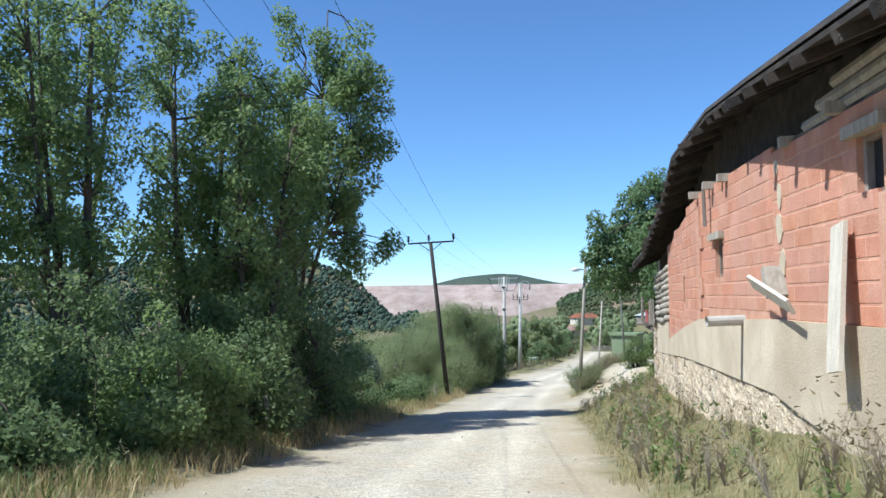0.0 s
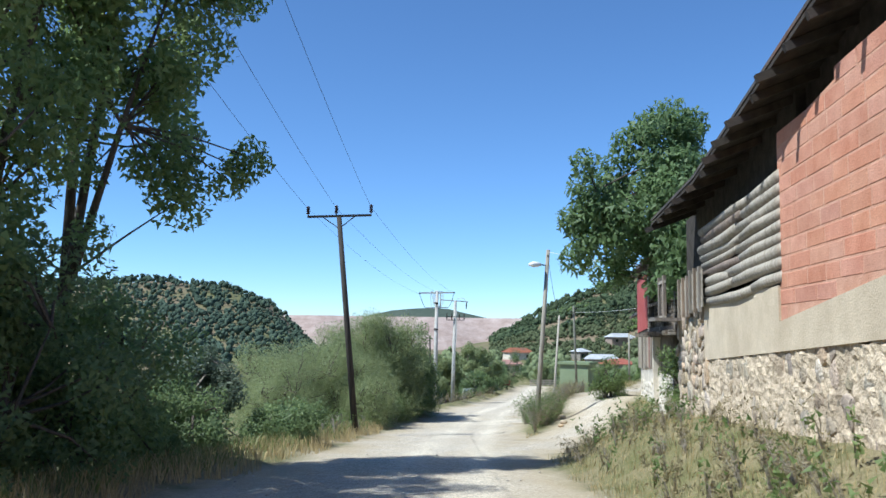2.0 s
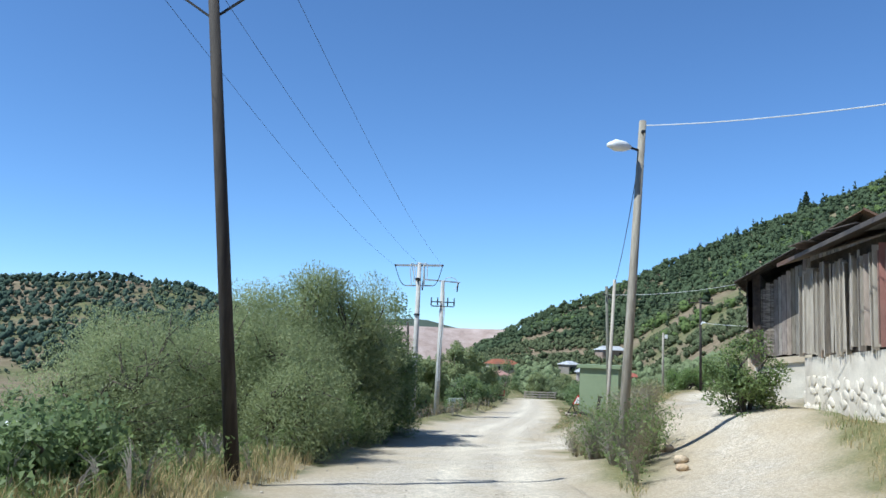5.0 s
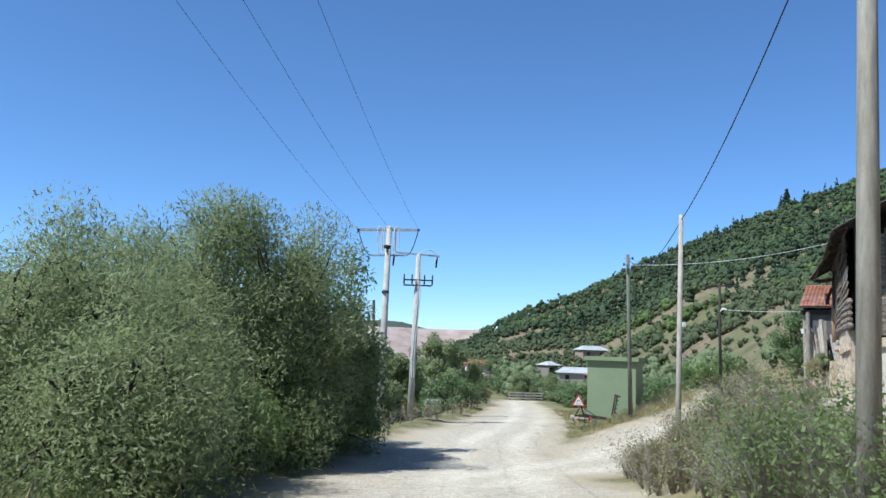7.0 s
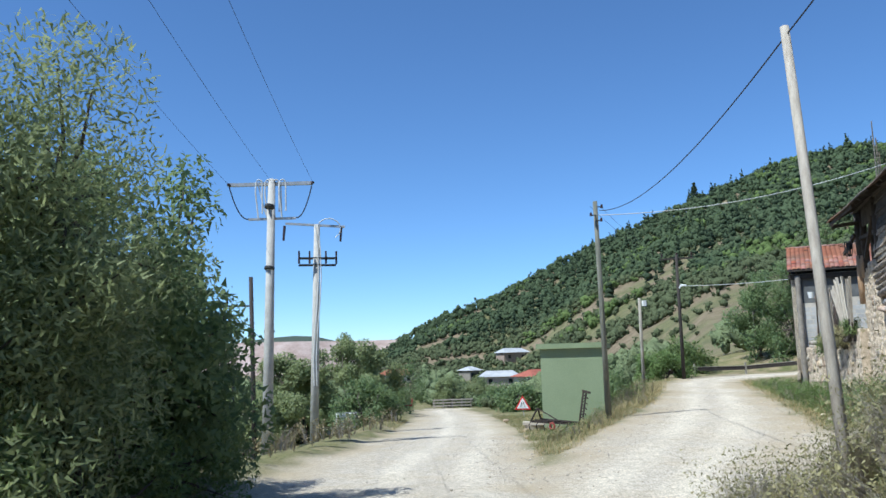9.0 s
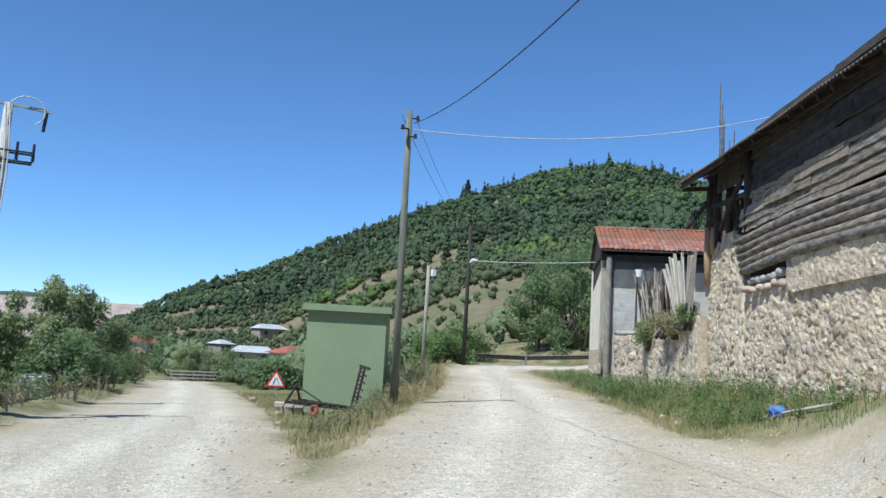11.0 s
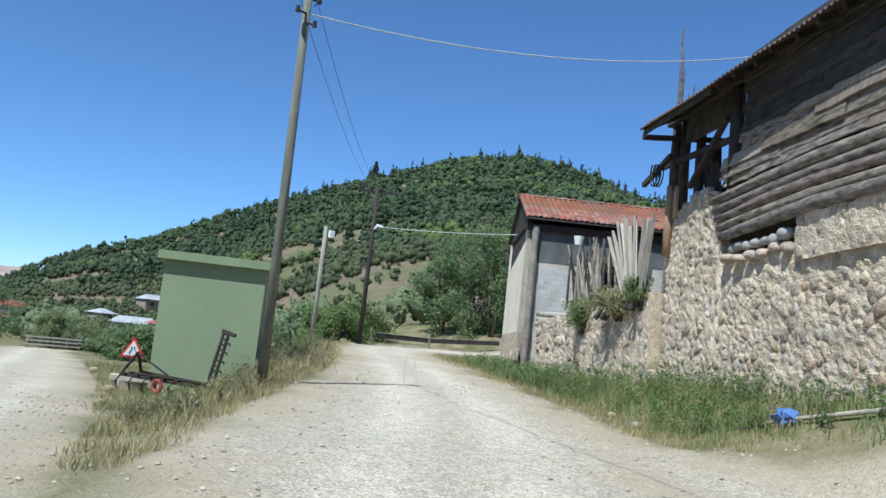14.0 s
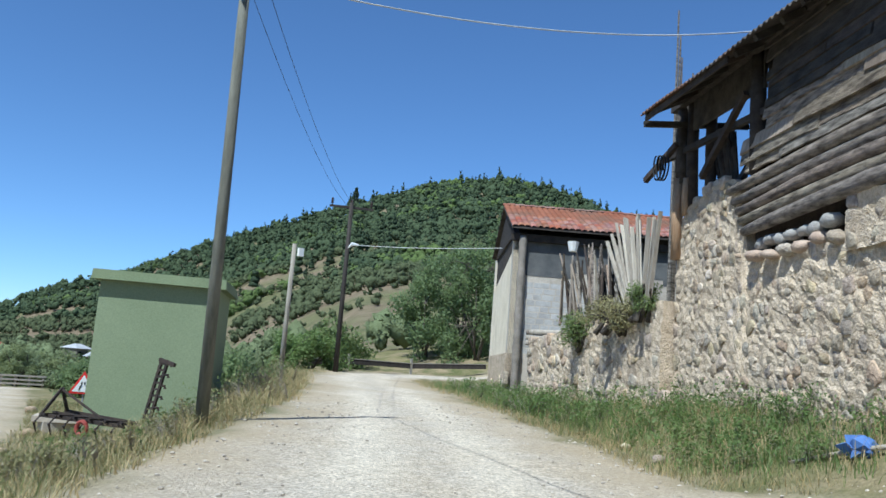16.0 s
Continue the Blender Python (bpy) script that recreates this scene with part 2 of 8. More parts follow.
def ground_material():
    """Pale gravel on the tracks, dry grass and soil beside them, scrub on the slopes; the track's extent is a property of the ground mesh."""
    m = bpy.data.materials.new("ground")
    m.use_nodes = True
    N, L = m.node_tree.nodes, m.node_tree.links
    p = N["Principled BSDF"]
    p.inputs["Roughness"].default_value, p.inputs["Specular IOR Level"].default_value = 0.96, 0.2
    geo = N.new("ShaderNodeNewGeometry")

    def noise(scale, detail=5, rough=0.6):
        n = N.new("ShaderNodeTexNoise")
        n.inputs["Scale"].default_value, n.inputs["Detail"].default_value, n.inputs["Roughness"].default_value = scale, detail, rough
        L.new(geo.outputs["Position"], n.inputs["Vector"])
        return n.outputs["Fac"]

    def ramp(fac, lo, hi, a, b):
        r = N.new("ShaderNodeValToRGB")
        r.color_ramp.elements[0].position, r.color_ramp.elements[1].position = lo, hi
        r.color_ramp.elements[0].color, r.color_ramp.elements[1].color = (*a, 1), (*b, 1)
        L.new(fac, r.inputs["Fac"])
        return r.outputs["Color"]

    def mix(fac, a, b, kind="MIX"):
        x = N.new("ShaderNodeMix")
        x.data_type, x.blend_type = "RGBA", kind
        if isinstance(fac, float):
            x.inputs["Factor"].default_value = fac
        else:
            L.new(fac, x.inputs["Factor"])
        L.new(a, x.inputs["A"]), L.new(b, x.inputs["B"])
        return x.outputs["Result"]

    gravel = mix(ramp(noise(0.8, 6), 0.4, 0.62, (0, 0, 0), (1, 1, 1)), ramp(noise(35, 4), 0.3, 0.7, (0.35, 0.305, 0.245), (0.55, 0.495, 0.415)), ramp(noise(22, 4), 0.3, 0.7, (0.38, 0.32, 0.24), (0.52, 0.455, 0.36)))
    soil = mix(ramp(noise(1.1, 6), 0.42, 0.6, (0, 0, 0), (1, 1, 1)), ramp(noise(18, 4), 0.3, 0.7, (0.20, 0.155, 0.09), (0.36, 0.29, 0.18)), ramp(noise(14, 4), 0.3, 0.7, (0.07, 0.085, 0.03), (0.17, 0.165, 0.07)))
    slope = mix(ramp(noise(0.045, 7), 0.44, 0.58, (0, 0, 0), (1, 1, 1)), ramp(noise(0.5, 6), 0.35, 0.65, (0.14, 0.11, 0.07), (0.22, 0.172, 0.112)), ramp(noise(0.35, 6), 0.35, 0.65, (0.095, 0.1, 0.045), (0.165, 0.158, 0.075)))
    soil = mix(ramp(noise(0.11, 5), 0.38, 0.62, (0, 0, 0), (1, 1, 1)), soil, ramp(noise(9, 5), 0.3, 0.7, (0.10, 0.115, 0.04), (0.235, 0.20, 0.095)))
    track = N.new("ShaderNodeAttribute")
    track.attribute_name = "track"
    far = N.new("ShaderNodeAttribute")
    far.attribute_name = "slope"
    col = mix(far.outputs["Fac"], soil, slope)
    rut = N.new("ShaderNodeAttribute")
    rut.attribute_name = "rut"
    pale = ramp(noise(26, 4), 0.3, 0.7, (0.51, 0.455, 0.365), (0.68, 0.61, 0.50))
    gravel = mix(rut.outputs["Fac"], gravel, pale)
    vor = N.new("ShaderNodeTexVoronoi")
    vor.inputs["Scale"].default_value = 34
    L.new(geo.outputs["Position"], vor.inputs["Vector"])
    gravel = mix(1.0, gravel, ramp(vor.outputs["Color"], 0.1, 0.9, (0.68, 0.68, 0.68), (1.34, 1.33, 1.31)), "MULTIPLY")
    gravel = mix(1.0, gravel, ramp(noise(4.5, 6, 0.7), 0.36, 0.66, (0.88, 0.865, 0.84), (1.14, 1.14, 1.14)), "MULTIPLY")
    edge = N.new("ShaderNodeAttribute")
    edge.attribute_name = "edge"
    gravel = mix(edge.outputs["Fac"], gravel, ramp(noise(16, 5), 0.3, 0.7, (0.32, 0.255, 0.17), (0.48, 0.40, 0.28)))
    col = mix(track.outputs["Fac"], col, gravel)
    L.new(col, p.inputs["Base Color"])
    ad = N.new("ShaderNodeMath")
    ad.operation = "ADD"
    L.new(noise(3.0), ad.inputs[0]), L.new(noise(28), ad.inputs[1])
    b = N.new("ShaderNodeBump")
    b.inputs["Strength"].default_value, b.inputs["Distance"].default_value = 0.8, 0.05
    L.new(ad.outputs["Value"], b.inputs["Height"]), L.new(b.outputs["Normal"], p.inputs["Normal"])
    return m


M_GROUND = ground_material()

# ---- mesh helpers ----
class Shape:
    """Gathers vertices and faces of one mesh."""
    def __init__(self):
        self.v, self.f = [], []

    def add(self, verts, faces):
        n = len(self.v)
        self.v += [tuple(p) for p in verts]
        self.f += [tuple(n + i for i in f) for f in faces]
        return self

    def box(self, centre, size, m=None, taper=1.0):
        """A box of that size about centre, turned by the matrix m; taper narrows its top."""
        x, y, z = (s / 2 for s in size)
        pts = [Vector((sx * x * (taper if sz > 0 else 1), sy * y * (taper if sz > 0 else 1), sz * z)) for sz in (-1, 1) for sy in (-1, 1) for sx in (-1, 1)]
        m = m or Matrix.Identity(3)
        pts = [Vector(centre) + m @ q for q in pts]
        return self.add(pts, [(0, 2, 3, 1), (4, 5, 7, 6), (0, 1, 5, 4), (2, 6, 7, 3), (0, 4, 6, 2), (1, 3, 7, 5)])

    def beam(self, a, b, w, h, up=(0, 0, 1)):
        """A squared bar from a to b."""
        a, b = Vector(a), Vector(b)
        d = b - a
        q = d.to_track_quat("Y", "Z").to_matrix()
        return self.box((a + b) / 2, (w, d.length, h), q)

    def tube(self, pts, radii, n=8, cap=True):
        """A tube along points; radii may taper."""
        pts = [Vector(p) for p in pts]
        if not hasattr(radii, "__len__"):
            radii = [radii] * len(pts)
        base = len(self.v)
        ring = []
        for i, p in enumerate(pts):
            d = (pts[min(i + 1, len(pts) - 1)] - pts[max(i - 1, 0)]).normalized()
            side = d.cross(Vector((0.31, 0.17, 1) if abs(d.z) < 0.9 else (1, 0.2, 0))).normalized()
            up = side.cross(d)
            ring += [p + radii[i] * (math.cos(2 * math.pi * k / n) * side + math.sin(2 * math.pi * k / n) * up) for k in range(n)]
        faces = [(i * n + k, i * n + (k + 1) % n, (i + 1) * n + (k + 1) % n, (i + 1) * n + k) for i in range(len(pts) - 1) for k in range(n)]
        if cap:
            faces += [tuple(reversed(range(n))), tuple((len(pts) - 1) * n + k for k in range(n))]
        return self.add(ring, faces)

    def prism(self, plan, z0, z1):
        """An upright prism over a plan outline; z0 and z1 may be lists."""
        n = len(plan)
        z0 = z0 if hasattr(z0, "__len__") else [z0] * n
        z1 = z1 if hasattr(z1, "__len__") else [z1] * n
        pts = [(x, y, z) for (x, y), z in zip(plan, z0)] + [(x, y, z) for (x, y), z in zip(plan, z1)]
        return self.add(pts, [tuple(reversed(range(n))), tuple(range(n, 2 * n))] + [(i, (i + 1) % n, n + (i + 1) % n, n + i) for i in range(n)])

    def lump(self, centre, size, rng, m=None, n=7):
        """A rounded stone: two rings and two poles, roughened."""
        m = m or Matrix.Identity(3)
        pts = [Vector((0, 0, -0.5))]
        for zz, rr in ((-0.33, 0.4), (0.05, 0.52), (0.36, 0.36)):
            pts += [Vector((rr * math.cos(2 * math.pi * k / n) * rng.uniform(0.85, 1.1), rr * math.sin(2 * math.pi * k / n) * rng.uniform(0.85, 1.1), zz + rng.uniform(-0.05, 0.05))) for k in range(n)]
        pts.append(Vector((0, 0, 0.5)))
        pts = [Vector(centre) + m @ Vector((q.x * size[0], q.y * size[1], q.z * size[2])) for q in pts]
        f = [(0, 1 + (k + 1) % n, 1 + k) for k in range(n)]
        for r in (0, 1):
            f += [(1 + r * n + k, 1 + r * n + (k + 1) % n, 1 + (r + 1) * n + (k + 1) % n, 1 + (r + 1) * n + k) for k in range(n)]
        f += [(1 + 2 * n + k, 1 + 2 * n + (k + 1) % n, 1 + 3 * n) for k in range(n)]
        return self.add(pts, f)

    def mesh(self, name, material, smooth=False):
        me = bpy.data.meshes.new(name)
        me.from_pydata(self.v, [], self.f)
        me.materials.append(material)
        if smooth:
            me.shade_smooth()
        me.update()
        return me


def empty(name, label, category, at=(0, 0, 0), group="", kind=""):
    ob = new(name)
    ob.location = at
    ob.empty_display_size = 0.1
    return tagged(ob, label, category, group, kind)


def stands(ob):
    """Where an object stands in the world, before the scene is evaluated."""
    return (stands(ob.parent) @ ob.matrix_parent_inverse if ob.parent else Matrix.Identity(4)) @ ob.matrix_basis


def under(ob, parent):
    ob.parent = parent
    ob.matrix_parent_inverse = stands(parent).inverted()
    return ob


def part(name, shape, material, parent, label="", smooth=False):
    """One mesh object under a thing or a part; the shape is in world metres."""
    return tagged(under(new(name, shape.mesh(name, material, smooth)), parent), label)


def solo(name, shape, material, label, category, group="", kind="", smooth=False):
    return tagged(new(name, shape.mesh(name, material, smooth)), label, category, group, kind)


def fast_mesh(name, verts, quads, material, sides=4):
    """A mesh from arrays."""
    me = bpy.data.meshes.new(name)
    nv, nf = len(verts), len(quads)
    me.vertices.add(nv)
    me.vertices.foreach_set("co", np.asarray(verts, np.float32).ravel())
    me.loops.add(nf * sides)
    me.loops.foreach_set("vertex_index", np.asarray(quads, np.int32).ravel())
    me.polygons.add(nf)
    me.polygons.foreach_set("loop_start", np.arange(0, nf * sides, sides, dtype=np.int32))
    me.materials.append(material)
    me.update(calc_edges=True)
    return me


def leaf_points(centres, length, width, rng, droop=0.0, outward=None, facing=None, loose=0.6):
    """Three corners of a small pointed leaf at each centre, turned at random or laid to the face of its clump; droop hangs them."""
    n = len(centres)
    d = rng.normal(size=(n, 3))
    if outward is not None:
        d += outward
    d[:, 2] -= droop
    d /= np.linalg.norm(d, axis=1)[:, None] + 1e-9
    s = np.cross(d, rng.normal(size=(n, 3)) if facing is None else facing + loose * rng.normal(size=(n, 3)))
    s /= np.linalg.norm(s, axis=1)[:, None] + 1e-9
    k = rng.uniform(0.65, 1.35, n)[:, None]
    le, wi = d * length * k, s * width * k
    return np.stack([centres - le * 0.45 + wi * 0.5, centres - le * 0.45 - wi * 0.5, centres + le * 0.55], 1).reshape(-1, 3)


def leaf_mesh(name, centres, length, width, material, rng, droop=0.0, outward=None, facing=None, loose=0.6):
    v = leaf_points(centres, length, width, rng, droop, outward, facing, loose)
    return fast_mesh(name, v, np.arange(len(v)).reshape(-1, 3), material, 3)

# ---- the ground: one sheet with tracks, banks, valley and hills ----
def smooth(t):
    t = np.clip(t, 0, 1)
    return t * t * (3 - 2 * t)


def wobble(x, y, s, seed=0.0):
    """Cheap smooth unevenness, about -1 to 1."""
    return (np.sin(x * s * 1.3 + y * s * 0.7 + seed) + np.sin(x * s * 0.6 - y * s * 1.1 + 2.1 + seed * 1.7) + np.sin(x * s * 2.3 + y * s * 1.9 + 4.0 + seed)) / 3


ROAD = np.array([(-0.6, -40, 3.3), (-0.6, 0, 3.3), (-0.8, 13, 3.5), (0.7, 24, 3.5), (2.6, 37, 2.9), (3.9, 46, 3.2), (5.5, 55, 3.2), (6.6, 62, 3.5), (9, 73, 3.4), (11.6, 80, 3.0), (14.2, 88, 2.7), (18.3, 104, 2.3), (23, 126, 2.1), (25.6, 132, 2.1), (24.8, 138, 2.0), (16, 146, 2.0), (0, 156, 2.0)])
FORK = np.array([(6.6, 60, 2.0), (9.4, 64, 2.1), (12.4, 67.5, 2.8), (18.9, 75.7, 3.1), (22.9, 81.7, 2.5), (27.3, 89.2, 2.1), (30.6, 95.2, 2.0), (33.3, 98.2, 2.1), (38, 99.5, 2.2), (48, 96, 2.2)])
LANE = np.array([(3.5, 34, 1.8), (7.3, 42, 1.6), (11.0, 50, 1.7), (14.0, 57, 2.2), (16.8, 63, 2.2)])
YARD = np.array([(13.0, 66.5, 2.5), (18.3, 69.0, 2.2), (20.0, 72.6, 1.4)])


def inside(line, x, y):
    """Metres inside a track's edge (negative outside)."""
    best = np.full(np.shape(x), -1e9)
    for (ax, ay, aw), (bx, by, bw) in zip(line[:-1], line[1:]):
        dx, dy = bx - ax, by - ay
        t = np.clip(((x - ax) * dx + (y - ay) * dy) / (dx * dx + dy * dy), 0, 1)
        best = np.maximum(best, aw + (bw - aw) * t - np.hypot(x - ax - t * dx, y - ay - t * dy))
    return best


def road_z(y):
    return np.interp(y, (-60, 0, 6.7, 13.2, 19.6, 26, 40, 48, 53, 58, 64, 67.5, 82, 104, 126, 148, 180, 300), (6.5, 0.12, -0.62, -1.45, -2.1, -2.6, -3.62, -4.32, -4.65, -5.0, -5.45, -5.6, -5.95, -6.5, -7.4, -8.3, -9.0, -9.0))


def hills(x, y):
    """Rise of the hills: a wooded ridge to the east, a lower one to the west."""
    dx, dy = x - 9.5, y - 64.0
    r, az = np.hypot(dx, dy), np.degrees(np.arctan2(dx, dy))
    el = np.interp(az, (-180, -120, -60, -29, -24, -18.5, -13.3, -11.5, -9.7, -7.9, -6, 4, 8, 11.3, 14.6, 17.8, 22.5, 27.1, 32, 37.4, 42.2, 46.1, 50.8, 60, 90, 180), (2, 2.5, 5.0, 5.4, 5.9, 6.4, 5.95, 5.4, 4.6, 3.0, 0.9, 0, 0.8, 2.5, 4.1, 5.15, 7.5, 9.3, 11.2, 13.1, 13.7, 13.2, 11.5, 9.5, 6, 2))
    top = np.interp(az, (-180, -30, -12, -6, 2, 9, 30, 45, 60, 180), (300, 300, 290, 290, 300, 350, 350, 300, 260, 260))
    foot = np.interp(az, (-180, -30, -8, 5, 12, 19, 26, 33, 60, 90, 180), (120, 105, 110, 220, 220, 200, 95, 50, 44, 60, 120))
    s = np.clip((r - foot) / (top - foot), 0, 1.6)
    rise = np.tan(np.radians(el)) * top + 1.5
    f = np.where(s < 1, s ** 1.15 * (1 - 0.12 * np.sin(s * np.pi)), 1 - 0.5 * (s - 1))
    return rise * f * (1 + 0.04 * wobble(x, y, 0.06) * np.clip(s * 3, 0, 1) * (s < 0.9)), s


TOE_Y = (-40, 11.8, 25, 32, 38, 42, 48, 54, 59, 62, 64.5, 69.5, 75.5, 82, 88, 100)
TOE_X = (2.6, 2.9, 4.5, 5.0, 6.2, 6.8, 7.7, 8.4, 9.3, 10.9, 14.4, 18.9, 22.8, 27.0, 31.0, 40)


def height(x, y):
    x, y = np.asarray(x, float), np.asarray(y, float)
    z = road_z(y)
    f = -5.6 + 0.028 * np.clip((x - 12.4) * 0.54 + (y - 67.5) * 0.84, -5, 42)
    split = np.interp(y, (60, 67, 73, 80, 86, 90, 96, 104, 150), (9.5, 10.0, 10.8, 15.4, 18.9, 21.2, 24.6, 30.0, 42.0))
    z = z + (f - z) * smooth((x - split) / 3.2) * smooth((y - 62) / 6.0) * (1 - smooth((y - 104) / 25))
    d = (x - np.interp(y, TOE_Y, TOE_X)) * np.interp(y, (54, 60, 68, 100), (1, 0.72, 0.72, 0.85))
    bank = np.interp(y, (-40, 30, 36, 40, 46, 50, 58, 65, 69, 74, 90, 100), (1.15, 1.1, 0.75, 0.55, 0.95, 1.2, 1.75, 2.1, 1.5, 1.0, 0.6, 0.3))
    z = z + bank * smooth(d / np.interp(y, (34, 38, 48, 54), (2.6, 5.0, 5.0, 2.6))) + 0.4 * smooth((d - 2.4) / 2.5) * (y < 56)
    z = z + 0.35 * np.exp(-((x - 8.3) ** 2 + ((y - 50.5) / 2.2) ** 2) / 2.2)
    left = np.interp(y, ROAD[:, 1], ROAD[:, 0] - ROAD[:, 2]) - x
    z = z + 0.16 * smooth(left / 1.0) * (1 - smooth((left - 1.2) / 2)) - np.clip((left - 1.6) * 0.13, 0, 2.6) * np.interp(y, (60, 80, 95, 130), (1, 0.45, 1.8, 1.8))
    z = z - 1.1 * smooth((left - 9) / 12) * smooth((y - 58) / 14)
    rise, _ = hills(x, y)
    z = z + rise
    on = np.maximum.reduce([inside(ROAD, x, y), inside(FORK, x, y), inside(LANE, x, y)])
    rough = np.where(on > 0, 0.018, 0.06)
    return z + rough * wobble(x, y, 1.6) + rough * 0.5 * wobble(x, y, 4.1, 1.0)


def spaced(lo, hi, step, out, reach):
    mid = list(np.arange(lo, hi, step))
    a, s = [], step
    while lo - sum(a) > -reach:
        s *= out
        a.append(s)
    b, s = [], step
    while hi + sum(b) < reach:
        s *= out
        b.append(s)
    return np.array(list(reversed(lo - np.cumsum(a))) + mid + list(hi + np.cumsum(b)))


gx, gy = spaced(-13, 40, 0.42, 1.09, 900), spaced(-6, 108, 0.42, 1.09, 900)
GX, GY = np.meshgrid(gx, gy)
GZ = height(GX, GY)
on_road, on_fork, on_lane = inside(ROAD, GX, GY), inside(FORK, GX, GY), np.maximum(inside(LANE, GX, GY), inside(YARD, GX, GY))
on_any = np.maximum(np.maximum(on_road, on_fork), on_lane) + 0.35 * wobble(GX, GY, 1.1) + 0.2 * wobble(GX, GY, 3.0, 2.0)
nx, ny = len(gx), len(gy)
idx = np.arange(nx * ny).reshape(ny, nx)
gq = np.stack([idx[:-1, :-1], idx[:-1, 1:], idx[1:, 1:], idx[1:, :-1]], -1).reshape(-1, 4)
gm = fast_mesh("ground", np.stack([GX, GY, GZ], -1).reshape(-1, 3), gq, M_GROUND)
def lateral(line, x, y):
    """Metres from a track's centre line."""
    best = np.full(np.shape(x), 1e9)
    for (ax, ay, aw), (bx, by, bw) in zip(line[:-1], line[1:]):
        dx, dy = bx - ax, by - ay
        t = np.clip(((x - ax) * dx + (y - ay) * dy) / (dx * dx + dy * dy), 0, 1)
        best = np.minimum(best, np.hypot(x - ax - t * dx, y - ay - t * dy))
    return best


rut = np.maximum(np.exp(-((lateral(ROAD + np.array([0.7, 0, 0]), GX, GY) - 0.85) / 0.4) ** 2), np.exp(-((lateral(FORK, GX, GY) - 0.8) / 0.5) ** 2)) * (0.75 + 0.4 * wobble(GX, GY, 0.5))
edge_v = smooth(1 - np.abs(on_any - 0.3) / 1.5) * (0.8 + 0.5 * wobble(GX, GY, 0.9, 3.0))
for key, vals in (("rut", np.clip(rut, 0, 1)), ("edge", np.clip(edge_v, 0, 1)), ("track", smooth(on_any / 0.9 + 0.5)), ("slope", smooth((hills(GX, GY)[1] - 0.02) * 12) * (np.hypot(GX - 9.5, GY - 64) > 40))):
    at = gm.attributes.new(key, "FLOAT", "POINT")
    at.data.foreach_set("value", vals.astype(np.float32).ravel())
gm.shade_smooth()
tagged(new("ground", gm), "pale gravel road forking between dry grassy banks and a wooded hillside", "ground", kind="structure")


def gz(x, y):
    return float(height(x, y))


# rockfill dam across the valley
dam = Shape()
dn = 60
dam_v = [(-110 + 240 * i / dn, yy + 3 * math.sin(i * 0.5), zz) for i in range(dn + 1) for yy, zz in ((365, -14), (398, 3.0), (409, 7.5), (416, 7.5), (440, -14))]
dam.add(dam_v, [(i * 5 + k, (i + 1) * 5 + k, (i + 1) * 5 + k + 1, i * 5 + k + 1) for i in range(dn) for k in range(4)])
solo("dam", dam, M_DAM, "long pinkish rockfill dam closing off the valley", "dam", kind="structure")

# far ridge behind the dam
ridge = Shape()
rv = []
for i in range(61):
    xx = -500 + 1000 * i / 60
    zz = 4 + 17 * math.exp(-((xx - 45) / 62) ** 2) + 4 * math.exp(-((xx - 180) / 90) ** 2) + 0.6 * math.sin(i * 1.9)
    rv += [(xx, 640, -15), (xx, 715, zz), (xx, 800, -15)]
ridge.add(rv, [(i * 3 + k, (i + 1) * 3 + k, (i + 1) * 3 + k + 1, i * 3 + k + 1) for i in range(60) for k in range(2)])
M_RIDGE = surface("far_scrub", (0.045, 0.065, 0.05), (0.075, 0.09, 0.065), 0.03, 0.95, 0.2, 0.4)
solo("backdrop_ridge", ridge, M_RIDGE, "low wooded ridge far beyond the dam", "hill", kind="structure", smooth=True)

# ---- buildings ----
class Face:
    """A wall's own frame: u metres along it from a to b, z up, n metres out towards the road."""
    def __init__(self, a, b):
        self.a = Vector((a[0], a[1], 0))
        d = Vector((b[0] - a[0], b[1] - a[1], 0))
        self.length = d.length
        self.d = d.normalized()
        self.n = Vector((-self.d.y, self.d.x, 0))
        self.turn = Matrix((self.d, self.n, (0, 0, 1))).transposed()

    def at(self, u, z, n=0.0):
        p = self.a + self.d * u + self.n * n
        return Vector((p.x, p.y, z))

    def place(self, u, z, n=0.0, sx=1, sy=1, sz=1, lean=0.0):
        return Matrix.Translation(self.at(u, z, n)) @ self.turn.to_4x4() @ Matrix.Rotation(lean, 4, "Y") @ Matrix.Diagonal((sx, sy, sz, 1))


def slab(face, u0, u1, lo0, lo1, hi0, hi1, n0, n1):
    """A wall panel between two heights at each end, from n0 (inside) to n1 (outside)."""
    s = Shape()
    pts = [face.at(u, z, n) for n in (n0, n1) for u, z in ((u0, lo0), (u1, lo1), (u1, hi1), (u0, hi0))]
    return s.add(pts, [(0, 1, 2, 3), (7, 6, 5, 4), (0, 4, 5, 1), (1, 5, 6, 2), (2, 6, 7, 3), (3, 7, 4, 0)])


def join(*shapes):
    s = Shape()
    for o in shapes:
        s.add(o.v, o.f)
    return s


